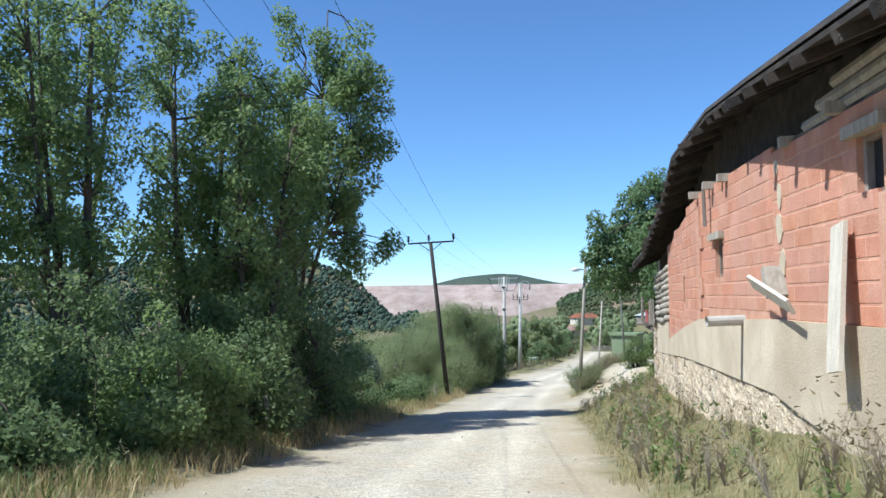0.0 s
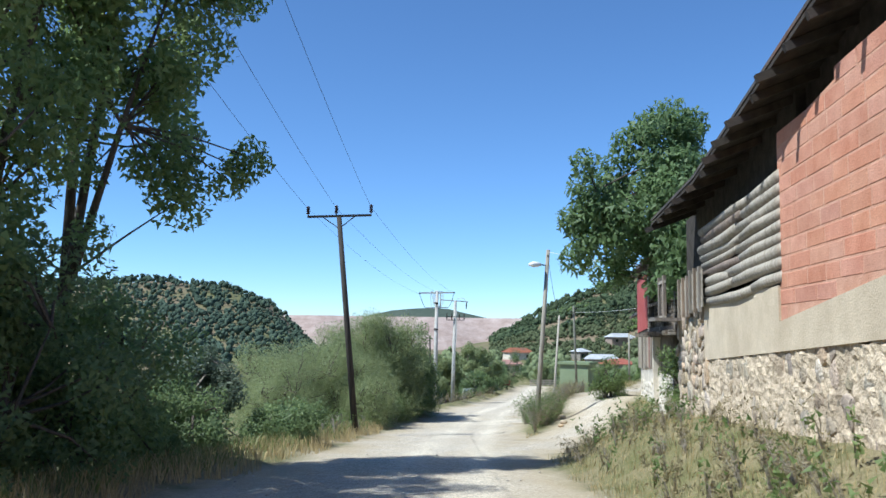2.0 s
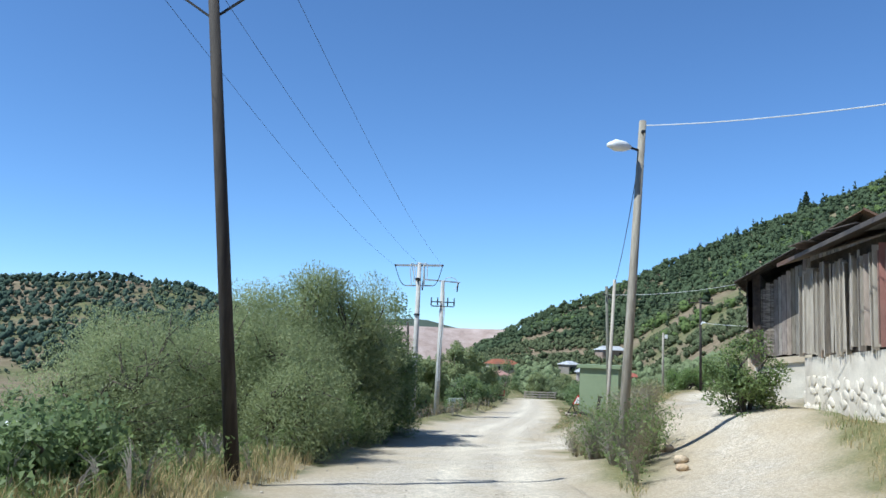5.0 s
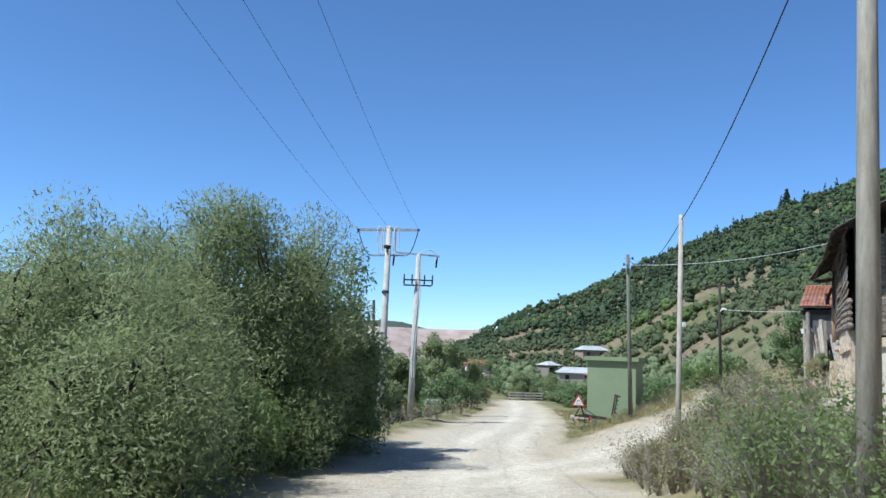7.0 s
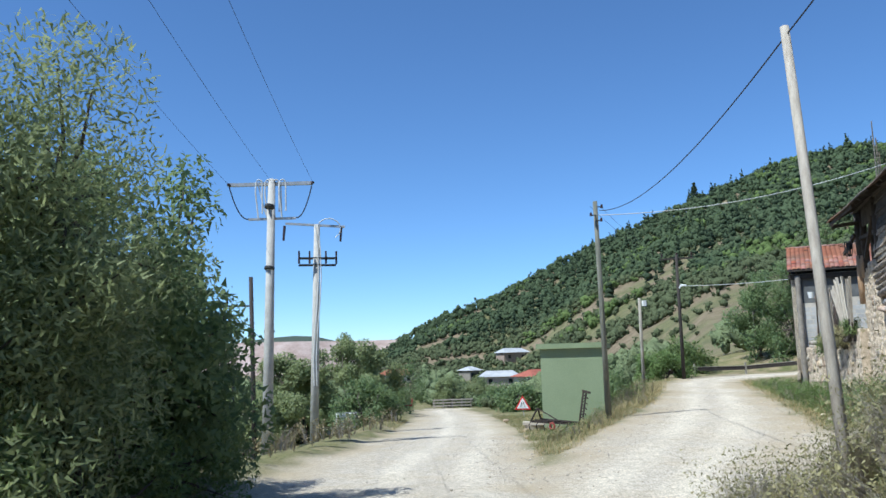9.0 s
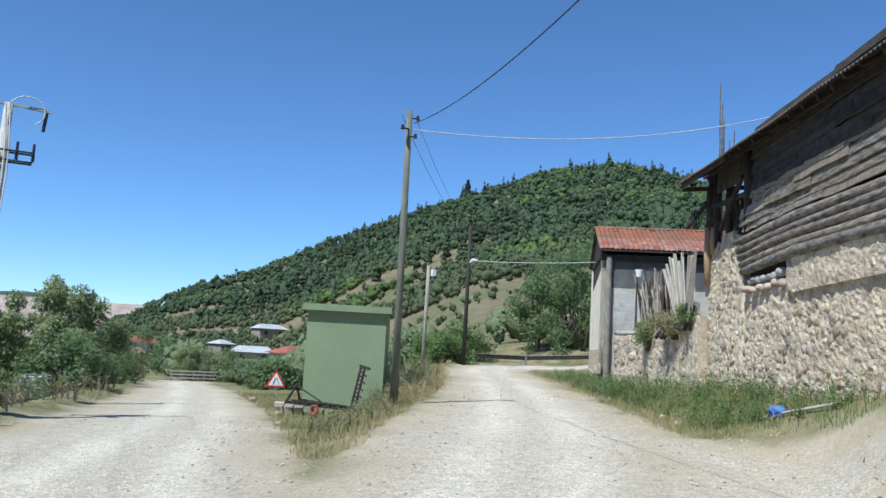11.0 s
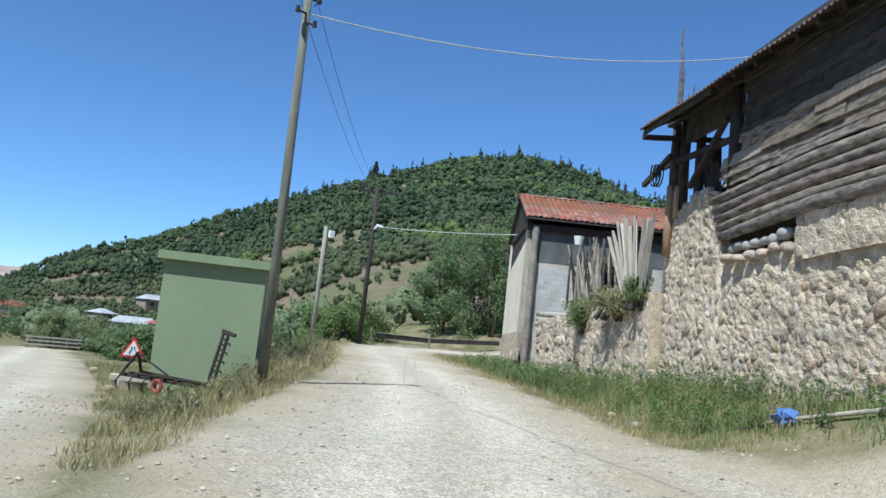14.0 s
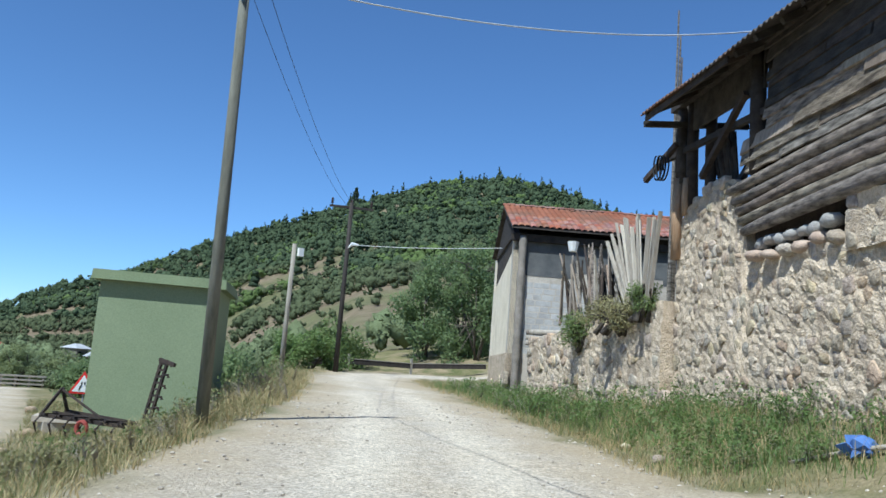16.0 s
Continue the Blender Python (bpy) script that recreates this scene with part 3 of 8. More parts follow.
def rough_face(face, u0, u1, lo, hi, out=0.0, back=-0.5, step=0.065, cell=0.24, deep=0.035):
    """A thick wall whose outer face is uneven like mortared rubble; lo and hi are functions of u."""
    s = Shape()
    nu = max(2, int((u1 - u0) / step))
    nz = max(2, int((hi((u0 + u1) / 2) - lo((u0 + u1) / 2)) / step))
    for i in range(nu + 1):
        u = u0 + (u1 - u0) * i / nu
        a, b = lo(u), hi(u)
        for j in range(nz + 1):
            z = a + (b - a) * j / nz
            p = face.at(u, z)
            d = noise.voronoi(Vector((p.x, p.y, p.z * 1.35)) / cell)[0]
            e = min(1.0, (d[1] - d[0]) * 2.2)
            k = deep * (e - 0.6) + 0.02 * noise.noise(p * 5.0) + 0.035 * noise.noise(p * 1.3)
            s.v.append(tuple(face.at(u, z + (0.05 * noise.noise(p * 3.0) if j == nz else 0), out + k)))
    m = nz + 1
    s.f += [(i * m + j, i * m + j + 1, (i + 1) * m + j + 1, (i + 1) * m + j) for i in range(nu) for j in range(nz)]
    q = len(s.v)
    for i in range(nu + 1):
        u = u0 + (u1 - u0) * i / nu
        s.v += [tuple(face.at(u, hi(u), back)), tuple(face.at(u, lo(u), back))]
    s.f += [(i * m + nz, q + 2 * i, q + 2 * i + 2, (i + 1) * m + nz) for i in range(nu)] + [(q + 2 * i, q + 2 * i + 1, q + 2 * i + 3, q + 2 * i + 2) for i in range(nu)]
    for i in (0, nu):
        side = [i * m + j for j in range(m)] + [q + 2 * i, q + 2 * i + 1]
        s.f.append(tuple(side if i else reversed(side)))
    return s


def unit(name, material):
    """A block with bevelled outer edges, one metre in each direction."""
    s = Shape()
    b = 0.46
    ring = [(-b, -b), (b, -b), (b, b), (-b, b)]
    pts = [(x, 0.5, z) for x, z in ring] + [(x / b * 0.5, 0.36, z / b * 0.5) for x, z in ring] + [(x / b * 0.5, -0.5, z / b * 0.5) for x, z in ring]
    s.add(pts, [(0, 1, 2, 3), (0, 4, 5, 1), (1, 5, 6, 2), (2, 6, 7, 3), (3, 7, 4, 0), (4, 8, 9, 5), (5, 9, 10, 6), (6, 10, 11, 7), (7, 11, 8, 4), (11, 10, 9, 8)])
    return s.mesh(name, material)


def piece(name, me, parent, m):
    ob = under(new(name, me), parent)
    ob.matrix_basis = m
    return ob


BRICK = unit("brick", M_BRICK)
BLOCK = unit("block", M_BLOCK)


def masonry(face, u0, u1, lo, hi, parent, budget, rng, bl=0.48, bh=0.225, me=BRICK, holes=(), name="brick"):
    """Courses of blocks; lo and hi are functions of u. Returns how many were laid."""
    k, row = 0, 0
    zmin = min(lo(u0), lo(u1))
    while True:
        z = zmin + row * bh
        if z > max(hi(u0), hi(u1)):
            break
        u = u0 - (row % 2) * bl * 0.5
        while u < u1:
            L = bl * rng.choice((0.7, 1.0, 1.0, 1.3))
            a, b = max(u, u0), min(u + L, u1)
            u += L
            mid = (a + b) / 2
            if b - a < 0.08 or z < lo(mid) - 0.02 or z + bh > hi(mid) + 0.06:
                continue
            runs = [(a, b)]
            for h in holes:
                if z + bh > h[2] + 0.06 and z < h[3] - 0.06:
                    runs = [q for p0, p1 in runs for q in ((p0, min(p1, h[0])), (max(p0, h[1]), p1)) if q[1] - q[0] > 0.07]
            for p0, p1 in runs:
                if k < budget:
                    piece(name, me, parent, face.place((p0 + p1) / 2, z + bh / 2, -0.0225 + rng.uniform(-0.001, 0.003), p1 - p0 - 0.022, 0.05, bh - 0.022 - rng.uniform(0, 0.008), rng.uniform(-0.008, 0.008)))
                    k += 1
        row += 1
    return k


def cell(seed, others, reach):
    """The outline of the ground nearer to seed than to any of the others."""
    x0, y0 = seed
    poly = [(x0 - reach, y0 - reach), (x0 + reach, y0 - reach), (x0 + reach, y0 + reach), (x0 - reach, y0 + reach)]
    for x1, y1 in others:
        dx, dy = x1 - x0, y1 - y0
        c = dx * (x0 + x1) / 2 + dy * (y0 + y1) / 2
        cut = []
        for (ax, ay), (bx, by) in zip(poly, poly[1:] + poly[:1]):
            da, db = c - dx * ax - dy * ay, c - dx * bx - dy * by
            if da >= 0:
                cut.append((ax, ay))
            if da * db < 0:
                t = da / (da - db)
                cut.append((ax + (bx - ax) * t, ay + (by - ay) * t))
        poly = cut
        if len(poly) < 3:
            break
    return poly


def rubble(face, u0, u1, lo, hi, parent, budget, rng, size=0.33, proud=0.0, name="stone", thin=0.93, mat=None):
    """Close-set irregular field stones bedded nearly flush in earth mortar; some lie buried under it."""
    seeds = []
    z = min(lo(u0), lo((u0 + u1) / 2), lo(u1)) + size * 0.2
    top = max(hi(u0), hi((u0 + u1) / 2), hi(u1))
    while z < top:
        step = size * rng.uniform(0.5, 0.8)
        u = u0 + rng.uniform(0, size)
        while u < u1:
            q = (u + rng.uniform(-0.12, 0.12) * size, z + rng.uniform(-0.28, 0.28) * step)
            if lo(u) - 0.05 < q[1] < hi(u) - size * 0.2:
                seeds.append(q)
            u += size * rng.choice((0.5, 0.7, 0.9, 1.1, 1.4))
        z += step
    count = 0
    for k, (su, sz) in enumerate(seeds):
        if count >= budget or rng.random() > thin:
            continue
        near = [q for j, q in enumerate(seeds) if j != k and abs(q[0] - su) < 2.2 * size and abs(q[1] - sz) < 2.2 * size]
        poly = cell((su, sz), near, size * 0.75)
        if len(poly) < 3:
            continue
        poly = [(ax + (bx - ax) * t, ay + (by - ay) * t) for (ax, ay), (bx, by) in zip(poly, poly[1:] + poly[:1]) for t in (0.16, 0.84)]
        cu, cz = sum(q[0] for q in poly) / len(poly), sum(q[1] for q in poly) / len(poly)
        shrink = rng.uniform(0.68, 0.97)
        front = proud + rng.uniform(-0.03, 0.014)
        tu, tz = rng.uniform(-0.07, 0.07), rng.uniform(-0.07, 0.07)
        n = len(poly)
        st_ = Shape()
        for depth, q in ((-0.14, 1.04), (-0.011, 1.0), (-0.001, 0.87)):
            for a, b in poly:
                pu, pz = cu + (a - cu) * shrink * q * rng.uniform(0.92, 1.05), cz + (b - cz) * shrink * q * rng.uniform(0.92, 1.05)
                st_.v.append(tuple(face.at(pu, pz, front + depth + (tu * (a - cu) + tz * (b - cz)) * (depth > -0.1))))
        st_.v.append(tuple(face.at(cu, cz, front + rng.uniform(-0.008, 0.008))))
        st_.f += [(r * n + i, r * n + (i + 1) % n, (r + 1) * n + (i + 1) % n, (r + 1) * n + i) for r in (0, 1) for i in range(n)] + [(2 * n + i, 2 * n + (i + 1) % n, 3 * n) for i in range(n)]
        part(name, st_, mat or M_STONE, parent, smooth=True)
        count += 1
    return count


def rear_half(th, face, u0, u1, n_eave, z0, z1, depth, rise, low, wall_mat, gables=(True, True), roof_name="rear_roof"):
    """The half of a building turned away from the road: rear roof slope, rear wall and gable ends."""
    up, back = Vector((0, 0, rise)), -face.n * depth
    a, c = face.at(u0, z0, n_eave) + back + up, face.at(u1, z1, n_eave) + back + up
    q = [a, c, c + back - up, a + back - up]
    part(roof_name, Shape().add(q + [p + Vector((0, 0, 0.1)) for p in q], [(3, 2, 1, 0), (4, 5, 6, 7), (0, 1, 5, 4), (1, 2, 6, 5), (2, 3, 7, 6), (3, 0, 4, 7)]), M_ROOFM, th)
    nb_ = n_eave - 2 * depth + 0.6
    part("rear_wall", slab(face, u0 + 0.5, u1 - 0.5, low, low, z0 + 0.2, z1 + 0.2, nb_, nb_ + 0.3), wall_mat, th)
    for u, z, on, s in ((u0 + 0.5, z0, gables[0], 1), (u1 - 0.5, z1, gables[1], -1)):
        if on:
            prof = [(-0.5, low), (-0.5, z + rise * 0.12), (n_eave - depth, z + rise - 0.1), (nb_, z + rise * 0.1), (nb_, low)]
            pts = [face.at(u + d, zz, n) for d in (0, 0.2 * s) for n, zz in prof]
            part("gable_wall", Shape().add(pts, [(4, 3, 2, 1, 0), (5, 6, 7, 8, 9)] + [(k, (k + 1) % 5, 5 + (k + 1) % 5, 5 + k) for k in range(5)]), wall_mat, th)


# red block house on a rendered and rubble base
rng = random.Random(3)
A_PLAN = [(3.75, 3.0), (4.2, 6.0), (4.75, 11.6), (5.4, 17.1), (6.0, 20.3), (6.92, 24.94)]
A_TOP = [3.55, 3.55, 3.52, 3.55, 3.3, 2.9]
A_MID = [1.2, 1.2, 1.18, 1.03, 0.72, 0.18]
A_ATTIC = [4.0, 4.15, 4.7, 4.9, 4.5, 3.75]
A_LOW = [-0.9, -0.6, 0.12, 0.12, 0.0, -0.26]
house = empty("house", "old red block farmhouse with rendered base and overhanging dark roof", "house", (6.0, 15.0, 0))
WINDOWS = {1: [(2.05, 2.7, 2.55, 3.2)], 2: [(3.30, 3.95, 1.86, 2.56)], 3: [(2.85, 3.22, 1.32, 1.98)]}
nb = 0
for i in range(5):
    fc = Face(A_PLAN[i], A_PLAN[i + 1])
    top, mid, low = (lambda u, q=q, i=i, fc=fc: q[i] + (q[i + 1] - q[i]) * u / fc.length for q in (A_TOP, A_MID, A_LOW))
    core = Shape()
    holes = WINDOWS.get(i, [])
    cuts = sorted({0.0, fc.length, *[h for w in holes for h in w[:2]]})
    for u0, u1 in zip(cuts[:-1], cuts[1:]):
        hole = [w for w in holes if abs(w[0] - u0) < 1e-6]
        if hole:
            core = join(core, slab(fc, u0, u1, mid(u0), mid(u1), hole[0][2], hole[0][2], -0.35, -0.002), slab(fc, u0, u1, hole[0][3], hole[0][3], top(u0), top(u1), -0.35, -0.002))
        else:
            core = join(core, slab(fc, u0, u1, mid(u0), mid(u1), top(u0), top(u1), -0.35, -0.002))
    part("wall", core, M_MORTAR, house, "red block wall with pale joints")
    part("render_band", slab(fc, 0, fc.length, low(0), low(fc.length), mid(0), mid(fc.length), -0.4, 0.035 if i > 1 else 0.06), M_CEMENT, house, "cracked pale cement render")
    part("footing", rough_face(fc, 0, fc.length, lambda u: -2.9, low, 0.01), M_MUD, house, "rubble footing in earth mortar")
    if i:
        nb += masonry(fc, 2.2 if i == 1 else 0, fc.length, mid, lambda u, t=top: t(u) + 0.1, house, 300 - nb, rng, 0.7, 0.238, BRICK, holes)
    for w in holes:
        fr = Shape()
        um, zm = (w[0] + w[1]) / 2, (w[2] + w[3]) / 2
        for u in (w[0] + 0.04, w[1] - 0.04):
            fr.box(fc.at(u, zm, -0.12), (0.08, 0.09, w[3] - w[2]), fc.turn)
        for z in (w[2] + 0.03, w[3] - 0.03):
            fr.box(fc.at(um, z, -0.12), (w[1] - w[0], 0.08, 0.06), fc.turn)
        wnd = part("window", fr, M_PLANK, house, "small unpainted wooden window")
        part("pane", Shape().box(fc.at(um, zm, -0.16), (w[1] - w[0], 0.01, w[3] - w[2]), fc.turn), M_GLASS, wnd)
    if i in (1, 2):
        w = holes[0]
        part("lintel", Shape().box(fc.at((w[0] + w[1]) / 2, w[3] + 0.06, 0.03), (w[1] - w[0] + 0.32, 0.14, 0.13), fc.turn), M_POLEL, house)
ns = 0
for i in (2, 3, 4):
    fc = Face(A_PLAN[i], A_PLAN[i + 1])
    low = lambda u, i=i, fc=fc: A_LOW[i] + (A_LOW[i + 1] - A_LOW[i]) * u / fc.length
    ns += rubble(fc, 2.5 if i == 2 else 0, fc.length, lambda u: low(u) - 1.25, low, house, 110, rng, 0.42, 0.005, thin=0.55)

# roof of the red house and its log annexe: sagging eave, rafters, dark underside
EAVE = [(3.02, 2.0, 3.56), (3.38, 6.2, 3.77), (4.04, 10.6, 4.22), (4.55, 13.8, 4.53), (5.25, 18.4, 4.5), (5.97, 22.0, 3.91), (6.42, 25.0, 3.38), (7.05, 28.5, 2.92), (7.62, 32.6, 2.62)]
roof_top, roof_under = Shape(), Shape()
ev, er = [], []
for j, (x, y, z) in enumerate(EAVE):
    nrm = Vector((0.975, -0.2, 0))
    ev.append(Vector((x, y, z)))
    er.append(Vector((x, y, z)) + nrm * 4.6 + Vector((0, 0, 1.75)))
for s_, zt in ((roof_top, 0.10), (roof_under, 0.0)):
    pts = [p + Vector((0, 0, zt + dz)) for p in ev + er for dz in (0, 0.06)]
    n = len(ev)
    fs = [(0, 1, 2 * n + 1, 2 * n), (2 * n - 2, 4 * n - 2, 4 * n - 1, 2 * n - 1)]
    for j in range(n - 1):
        a, c = 2 * j, 2 * (n + j)
        fs += [(a, c, c + 2, a + 2), (a + 1, a + 3, c + 3, c + 1), (a, a + 2, a + 3, a + 1), (c, c + 1, c + 3, c + 2)]
    s_.add(pts, fs)
roof = part("roof", roof_top, M_ROOFM, house, "sagging rusty sheet roof with ragged eave")
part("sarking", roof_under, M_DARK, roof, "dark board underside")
for j in range(34):
    t = j / 33 * (len(EAVE) - 1)
    k = min(int(t), len(EAVE) - 2)
    p = ev[k].lerp(ev[k + 1], t - k)
    q = er[k].lerp(er[k + 1], t - k)
    ext = rng.uniform(0.0, 0.22)
    part("rafter", Shape().beam(p + (p - q).normalized() * ext + Vector((0, 0, -0.07)), q + Vector((0, 0, -0.07)), 0.1, 0.12), M_DARK, roof)
rear = Shape()
eb = [p + Vector((0.975, -0.2, 0)) * 4.6 + Vector((0, 0, -1.75)) for p in er]
rp_ = [p + Vector((0, 0, dz)) for p in er + eb for dz in (0.1, 0.16)]
ne = len(er)
for j in range(ne - 1):
    a, c = 2 * j, 2 * (ne + j)
    rear.f += [(a, c, c + 2, a + 2), (a + 1, a + 3, c + 3, c + 1), (a, a + 2, a + 3, a + 1), (c, c + 1, c + 3, c + 2)]
rear.v = [tuple(p) for p in rp_]
rear.f += [(0, 1, 2 * ne + 1, 2 * ne), (2 * ne - 2, 4 * ne - 2, 4 * ne - 1, 2 * ne - 1)]
part("rear_roof", rear, M_ROOFM, house, "rusty sheet rear roof slope")
fR = Face((eb[0].x - 0.6, eb[0].y + 0.5), (eb[-1].x - 0.6, eb[-1].y - 0.5))
part("rear_wall", slab(fR, 0, fR.length, -3.4, -3.4, eb[0].z, eb[-1].z, -0.3, 0.0), M_MUD, house, "rubble rear wall")
for fpt, bpt, zf, zr in ((A_PLAN[0], fR.at(0, 0), 3.5, 5.2), ((8.73, 33.8), fR.at(fR.length, 0), 2.6, 4.3)):
    fg = Face(fpt, (bpt[0], bpt[1]))
    h_ = fg.length / 2
    pts = [fg.at(u, z, n) for n in (-0.1, 0.1) for u, z in ((0.3, -3.4), (0.3, zf), (h_, zr), (fg.length, zf), (fg.length, -3.4))]
    part("gable_wall", Shape().add(pts, [(0, 1, 2, 3, 4), (9, 8, 7, 6, 5)] + [(k, 5 + k, 5 + (k + 1) % 5, (k + 1) % 5) for k in range(5)]), M_MUD, house)
# dark sheets standing in for the shaded attic gap behind the wall head, and the beams that stick out of it
for i in range(5):
    fc = Face(A_PLAN[i], A_PLAN[i + 1])
    part("attic_wall", slab(fc, 0, fc.length, A_TOP[i], A_TOP[i + 1], A_ATTIC[i], A_ATTIC[i + 1], -0.55, -0.45), M_DARK, house, "dark sheet standing in for the shaded open attic gap")
for i, us in ((1, (3.1, 4.9)), (2, (2.75, 3.9, 5.4)), (3, ())):
    fc = Face(A_PLAN[i], A_PLAN[i + 1])
    for u in us:
        z = A_TOP[i] + (A_TOP[i + 1] - A_TOP[i]) * u / fc.length + 0.06
        part("beam_end", Shape().beam(fc.at(u, z, -0.5), fc.at(u + 0.03, z + rng.uniform(-0.03, 0.05), rng.uniform(0.1, 0.2)), 0.15, 0.14), M_POLEL, house)
    part("wall_plate", Shape().tube([fc.at(0, A_TOP[i] + 0.04, -0.12), fc.at(fc.length, A_TOP[i + 1] + 0.04, -0.12)], 0.08, 7), M_LOG, house)
fc = Face(A_PLAN[1], A_PLAN[2])
for k in range(3):
    part("wall_plate", Shape().tube([fc.at(-2, A_TOP[1] + 0.16 + 0.15 * k, -0.1 + 0.03 * k), fc.at(fc.length - 1.2 - 0.5 * k, A_TOP[1] + 0.12 + 0.16 * k, -0.1)], 0.08, 7), M_POLEL, house)
fc = Face(A_PLAN[2], A_PLAN[3])
part("hanging_lath", Shape().beam(fc.at(4.15, 3.62, 0.14), fc.at(4.2, 2.85, 0.12), 0.06, 0.05), M_PLANK, house)
part("drain_pipe", Shape().tube([fc.at(1.9, 1.12, -0.2), fc.at(1.75, 1.1, 0.62)], 0.085, 12, False).tube([fc.at(1.75, 1.1, 0.62), fc.at(1.9, 1.12, -0.2)], 0.07, 12, False), M_CONC, house, "short cement drain pipe jutting from the wall")
part("mortar_patch", Shape().box(fc.at(5.35, 2.3, 0.012), (0.22, 0.06, 2.1), fc.turn).box(fc.at(5.15, 2.6, 0.011), (0.3, 0.06, 0.25), fc.turn).box(fc.at(5.2, 1.7, 0.011), (0.25, 0.06, 0.35), fc.turn), M_MORTAR, house, "rough mortar streak over a wall joint")

fb = Face(A_PLAN[1], A_PLAN[2])
for u, z, w, h in ((5.3, 2.9, 0.16, 0.3), (5.35, 2.45, 0.22, 0.34), (5.25, 1.95, 0.2, 0.3), (5.4, 3.3, 0.14, 0.2)):
    blot = Shape()
    ring = [fb.at(u + w * 0.62 * rng.uniform(0.8, 1.15) * math.cos(a), z + h * 0.62 * rng.uniform(0.8, 1.15) * math.sin(a), 0.02) for a in np.linspace(0, 5.8, 11)]
    blot.add(ring + [p - fb.n * 0.04 for p in ring], [tuple(range(11)), tuple(reversed(range(11, 22)))] + [(k, 11 + k, 11 + (k + 1) % 11, (k + 1) % 11) for k in range(11)])
    part("cement_patch", blot, M_CEMENT, house, "pale cement patch on the red wall")
# planks leaning on the house
fb = Face(A_PLAN[1], A_PLAN[2])
solo("board", Shape().box(fb.at(2.85, 1.5, 0.2), (0.37, 0.05, 1.62), fb.turn @ Matrix.Rotation(0.14, 3, "Y") @ Matrix.Rotation(0.12, 3, "X")), M_BOARD, "wide pale board leaning upright against the red house", "board")
solo("board", Shape().box(fb.at(5.0, 1.55, 0.28), (1.75, 0.05, 0.2), fb.turn @ Matrix.Rotation(-0.2, 3, "Y") @ Matrix.Rotation(-0.5, 3, "X")), M_BOARD, "pale board fixed slantwise across the red house wall", "board")
solo("wood_bracket", Shape().box(fb.at(5.25, 1.7, 0.12), (0.12, 0.3, 0.45), fb.turn @ Matrix.Rotation(0.5, 3, "Y")), M_POLEL, "short wooden bracket on the red house wall", "bracket")

# log annexe: cribbed round logs over render and rubble
annexe = empty("log_annexe", "log-walled annexe of round logs on a rendered rubble base", "barn", (7.4, 27.5, 0))
B0, B1, B2 = (6.92, 24.94), (7.94, 30.17), (8.73, 33.8)
fB = Face(B0, B1)
for k in range(9):
    z = 0.72 + k * 0.19
    d = rng.uniform(-0.03, 0.03)
    cut = rng.uniform(0.3, 0.75) * fB.length
    ra, rb = rng.uniform(0.085, 0.12), rng.uniform(0.07, 0.12)
    part("log", Shape().tube([fB.at(-0.1, z + 0.12 + d, -0.02), fB.at(cut * 0.5, z + 0.06 + rng.uniform(-0.03, 0.03), rng.uniform(-0.02, 0.04)), fB.at(cut, z + 0.02, 0.0)], [ra, ra * 1.1, ra * 0.85], 9), M_POLEL, annexe, smooth=True)
    part("log", Shape().tube([fB.at(cut - rng.uniform(-0.05, 0.4), z + rng.uniform(-0.03, 0.04), 0.03), fB.at(cut + 0.8, z - 0.02 + rng.uniform(-0.03, 0.03), rng.uniform(-0.02, 0.05)), fB.at(fB.length + rng.uniform(-0.25, 0.2), z - 0.06 + d, 0.0)], [rb * 0.85, rb * 1.05, rb], 9), M_PLANK if k % 4 == 3 else M_POLEL, annexe, smooth=True)
part("wall", join(slab(fB, 0, fB.length, -0.26, -0.55, 0.72, 0.64, -0.4, 0.03)), M_CEMENT, annexe, "pale cement render")
# added dark sheet in place of the shade under the annexe eave
part("inner_wall", slab(fB, 0, fB.length + 3.6, 0.6, 0.6, 3.7, 2.9, -0.7, -0.3), M_DARK, annexe, "dark sheet behind the logs, standing in for eave shade")
part("footing", rough_face(fB, 0, fB.length, lambda u: -3.4, lambda u: -0.26 - 0.055 * u, 0.01), M_MUD, annexe)
rubble(fB, 0, fB.length, lambda u: -1.6 - 0.07 * u, lambda u: -0.26 - 0.055 * u, annexe, 80, rng, 0.4, 0.0, thin=0.55)
fB2 = Face(B1, B2)
part("rubble_wall", rough_face(fB2, 0, fB2.length, lambda u: -3.4, lambda u: 0.45 - 0.04 * u, 0.0), M_MUD, annexe, "tall rubble wall of field stones")
rubble(fB2, 0, fB2.length, lambda u: -2.3 - 0.05 * u, lambda u: 0.5 - 0.05 * u, annexe, 130, rng, 0.46, 0.05, thin=0.75)

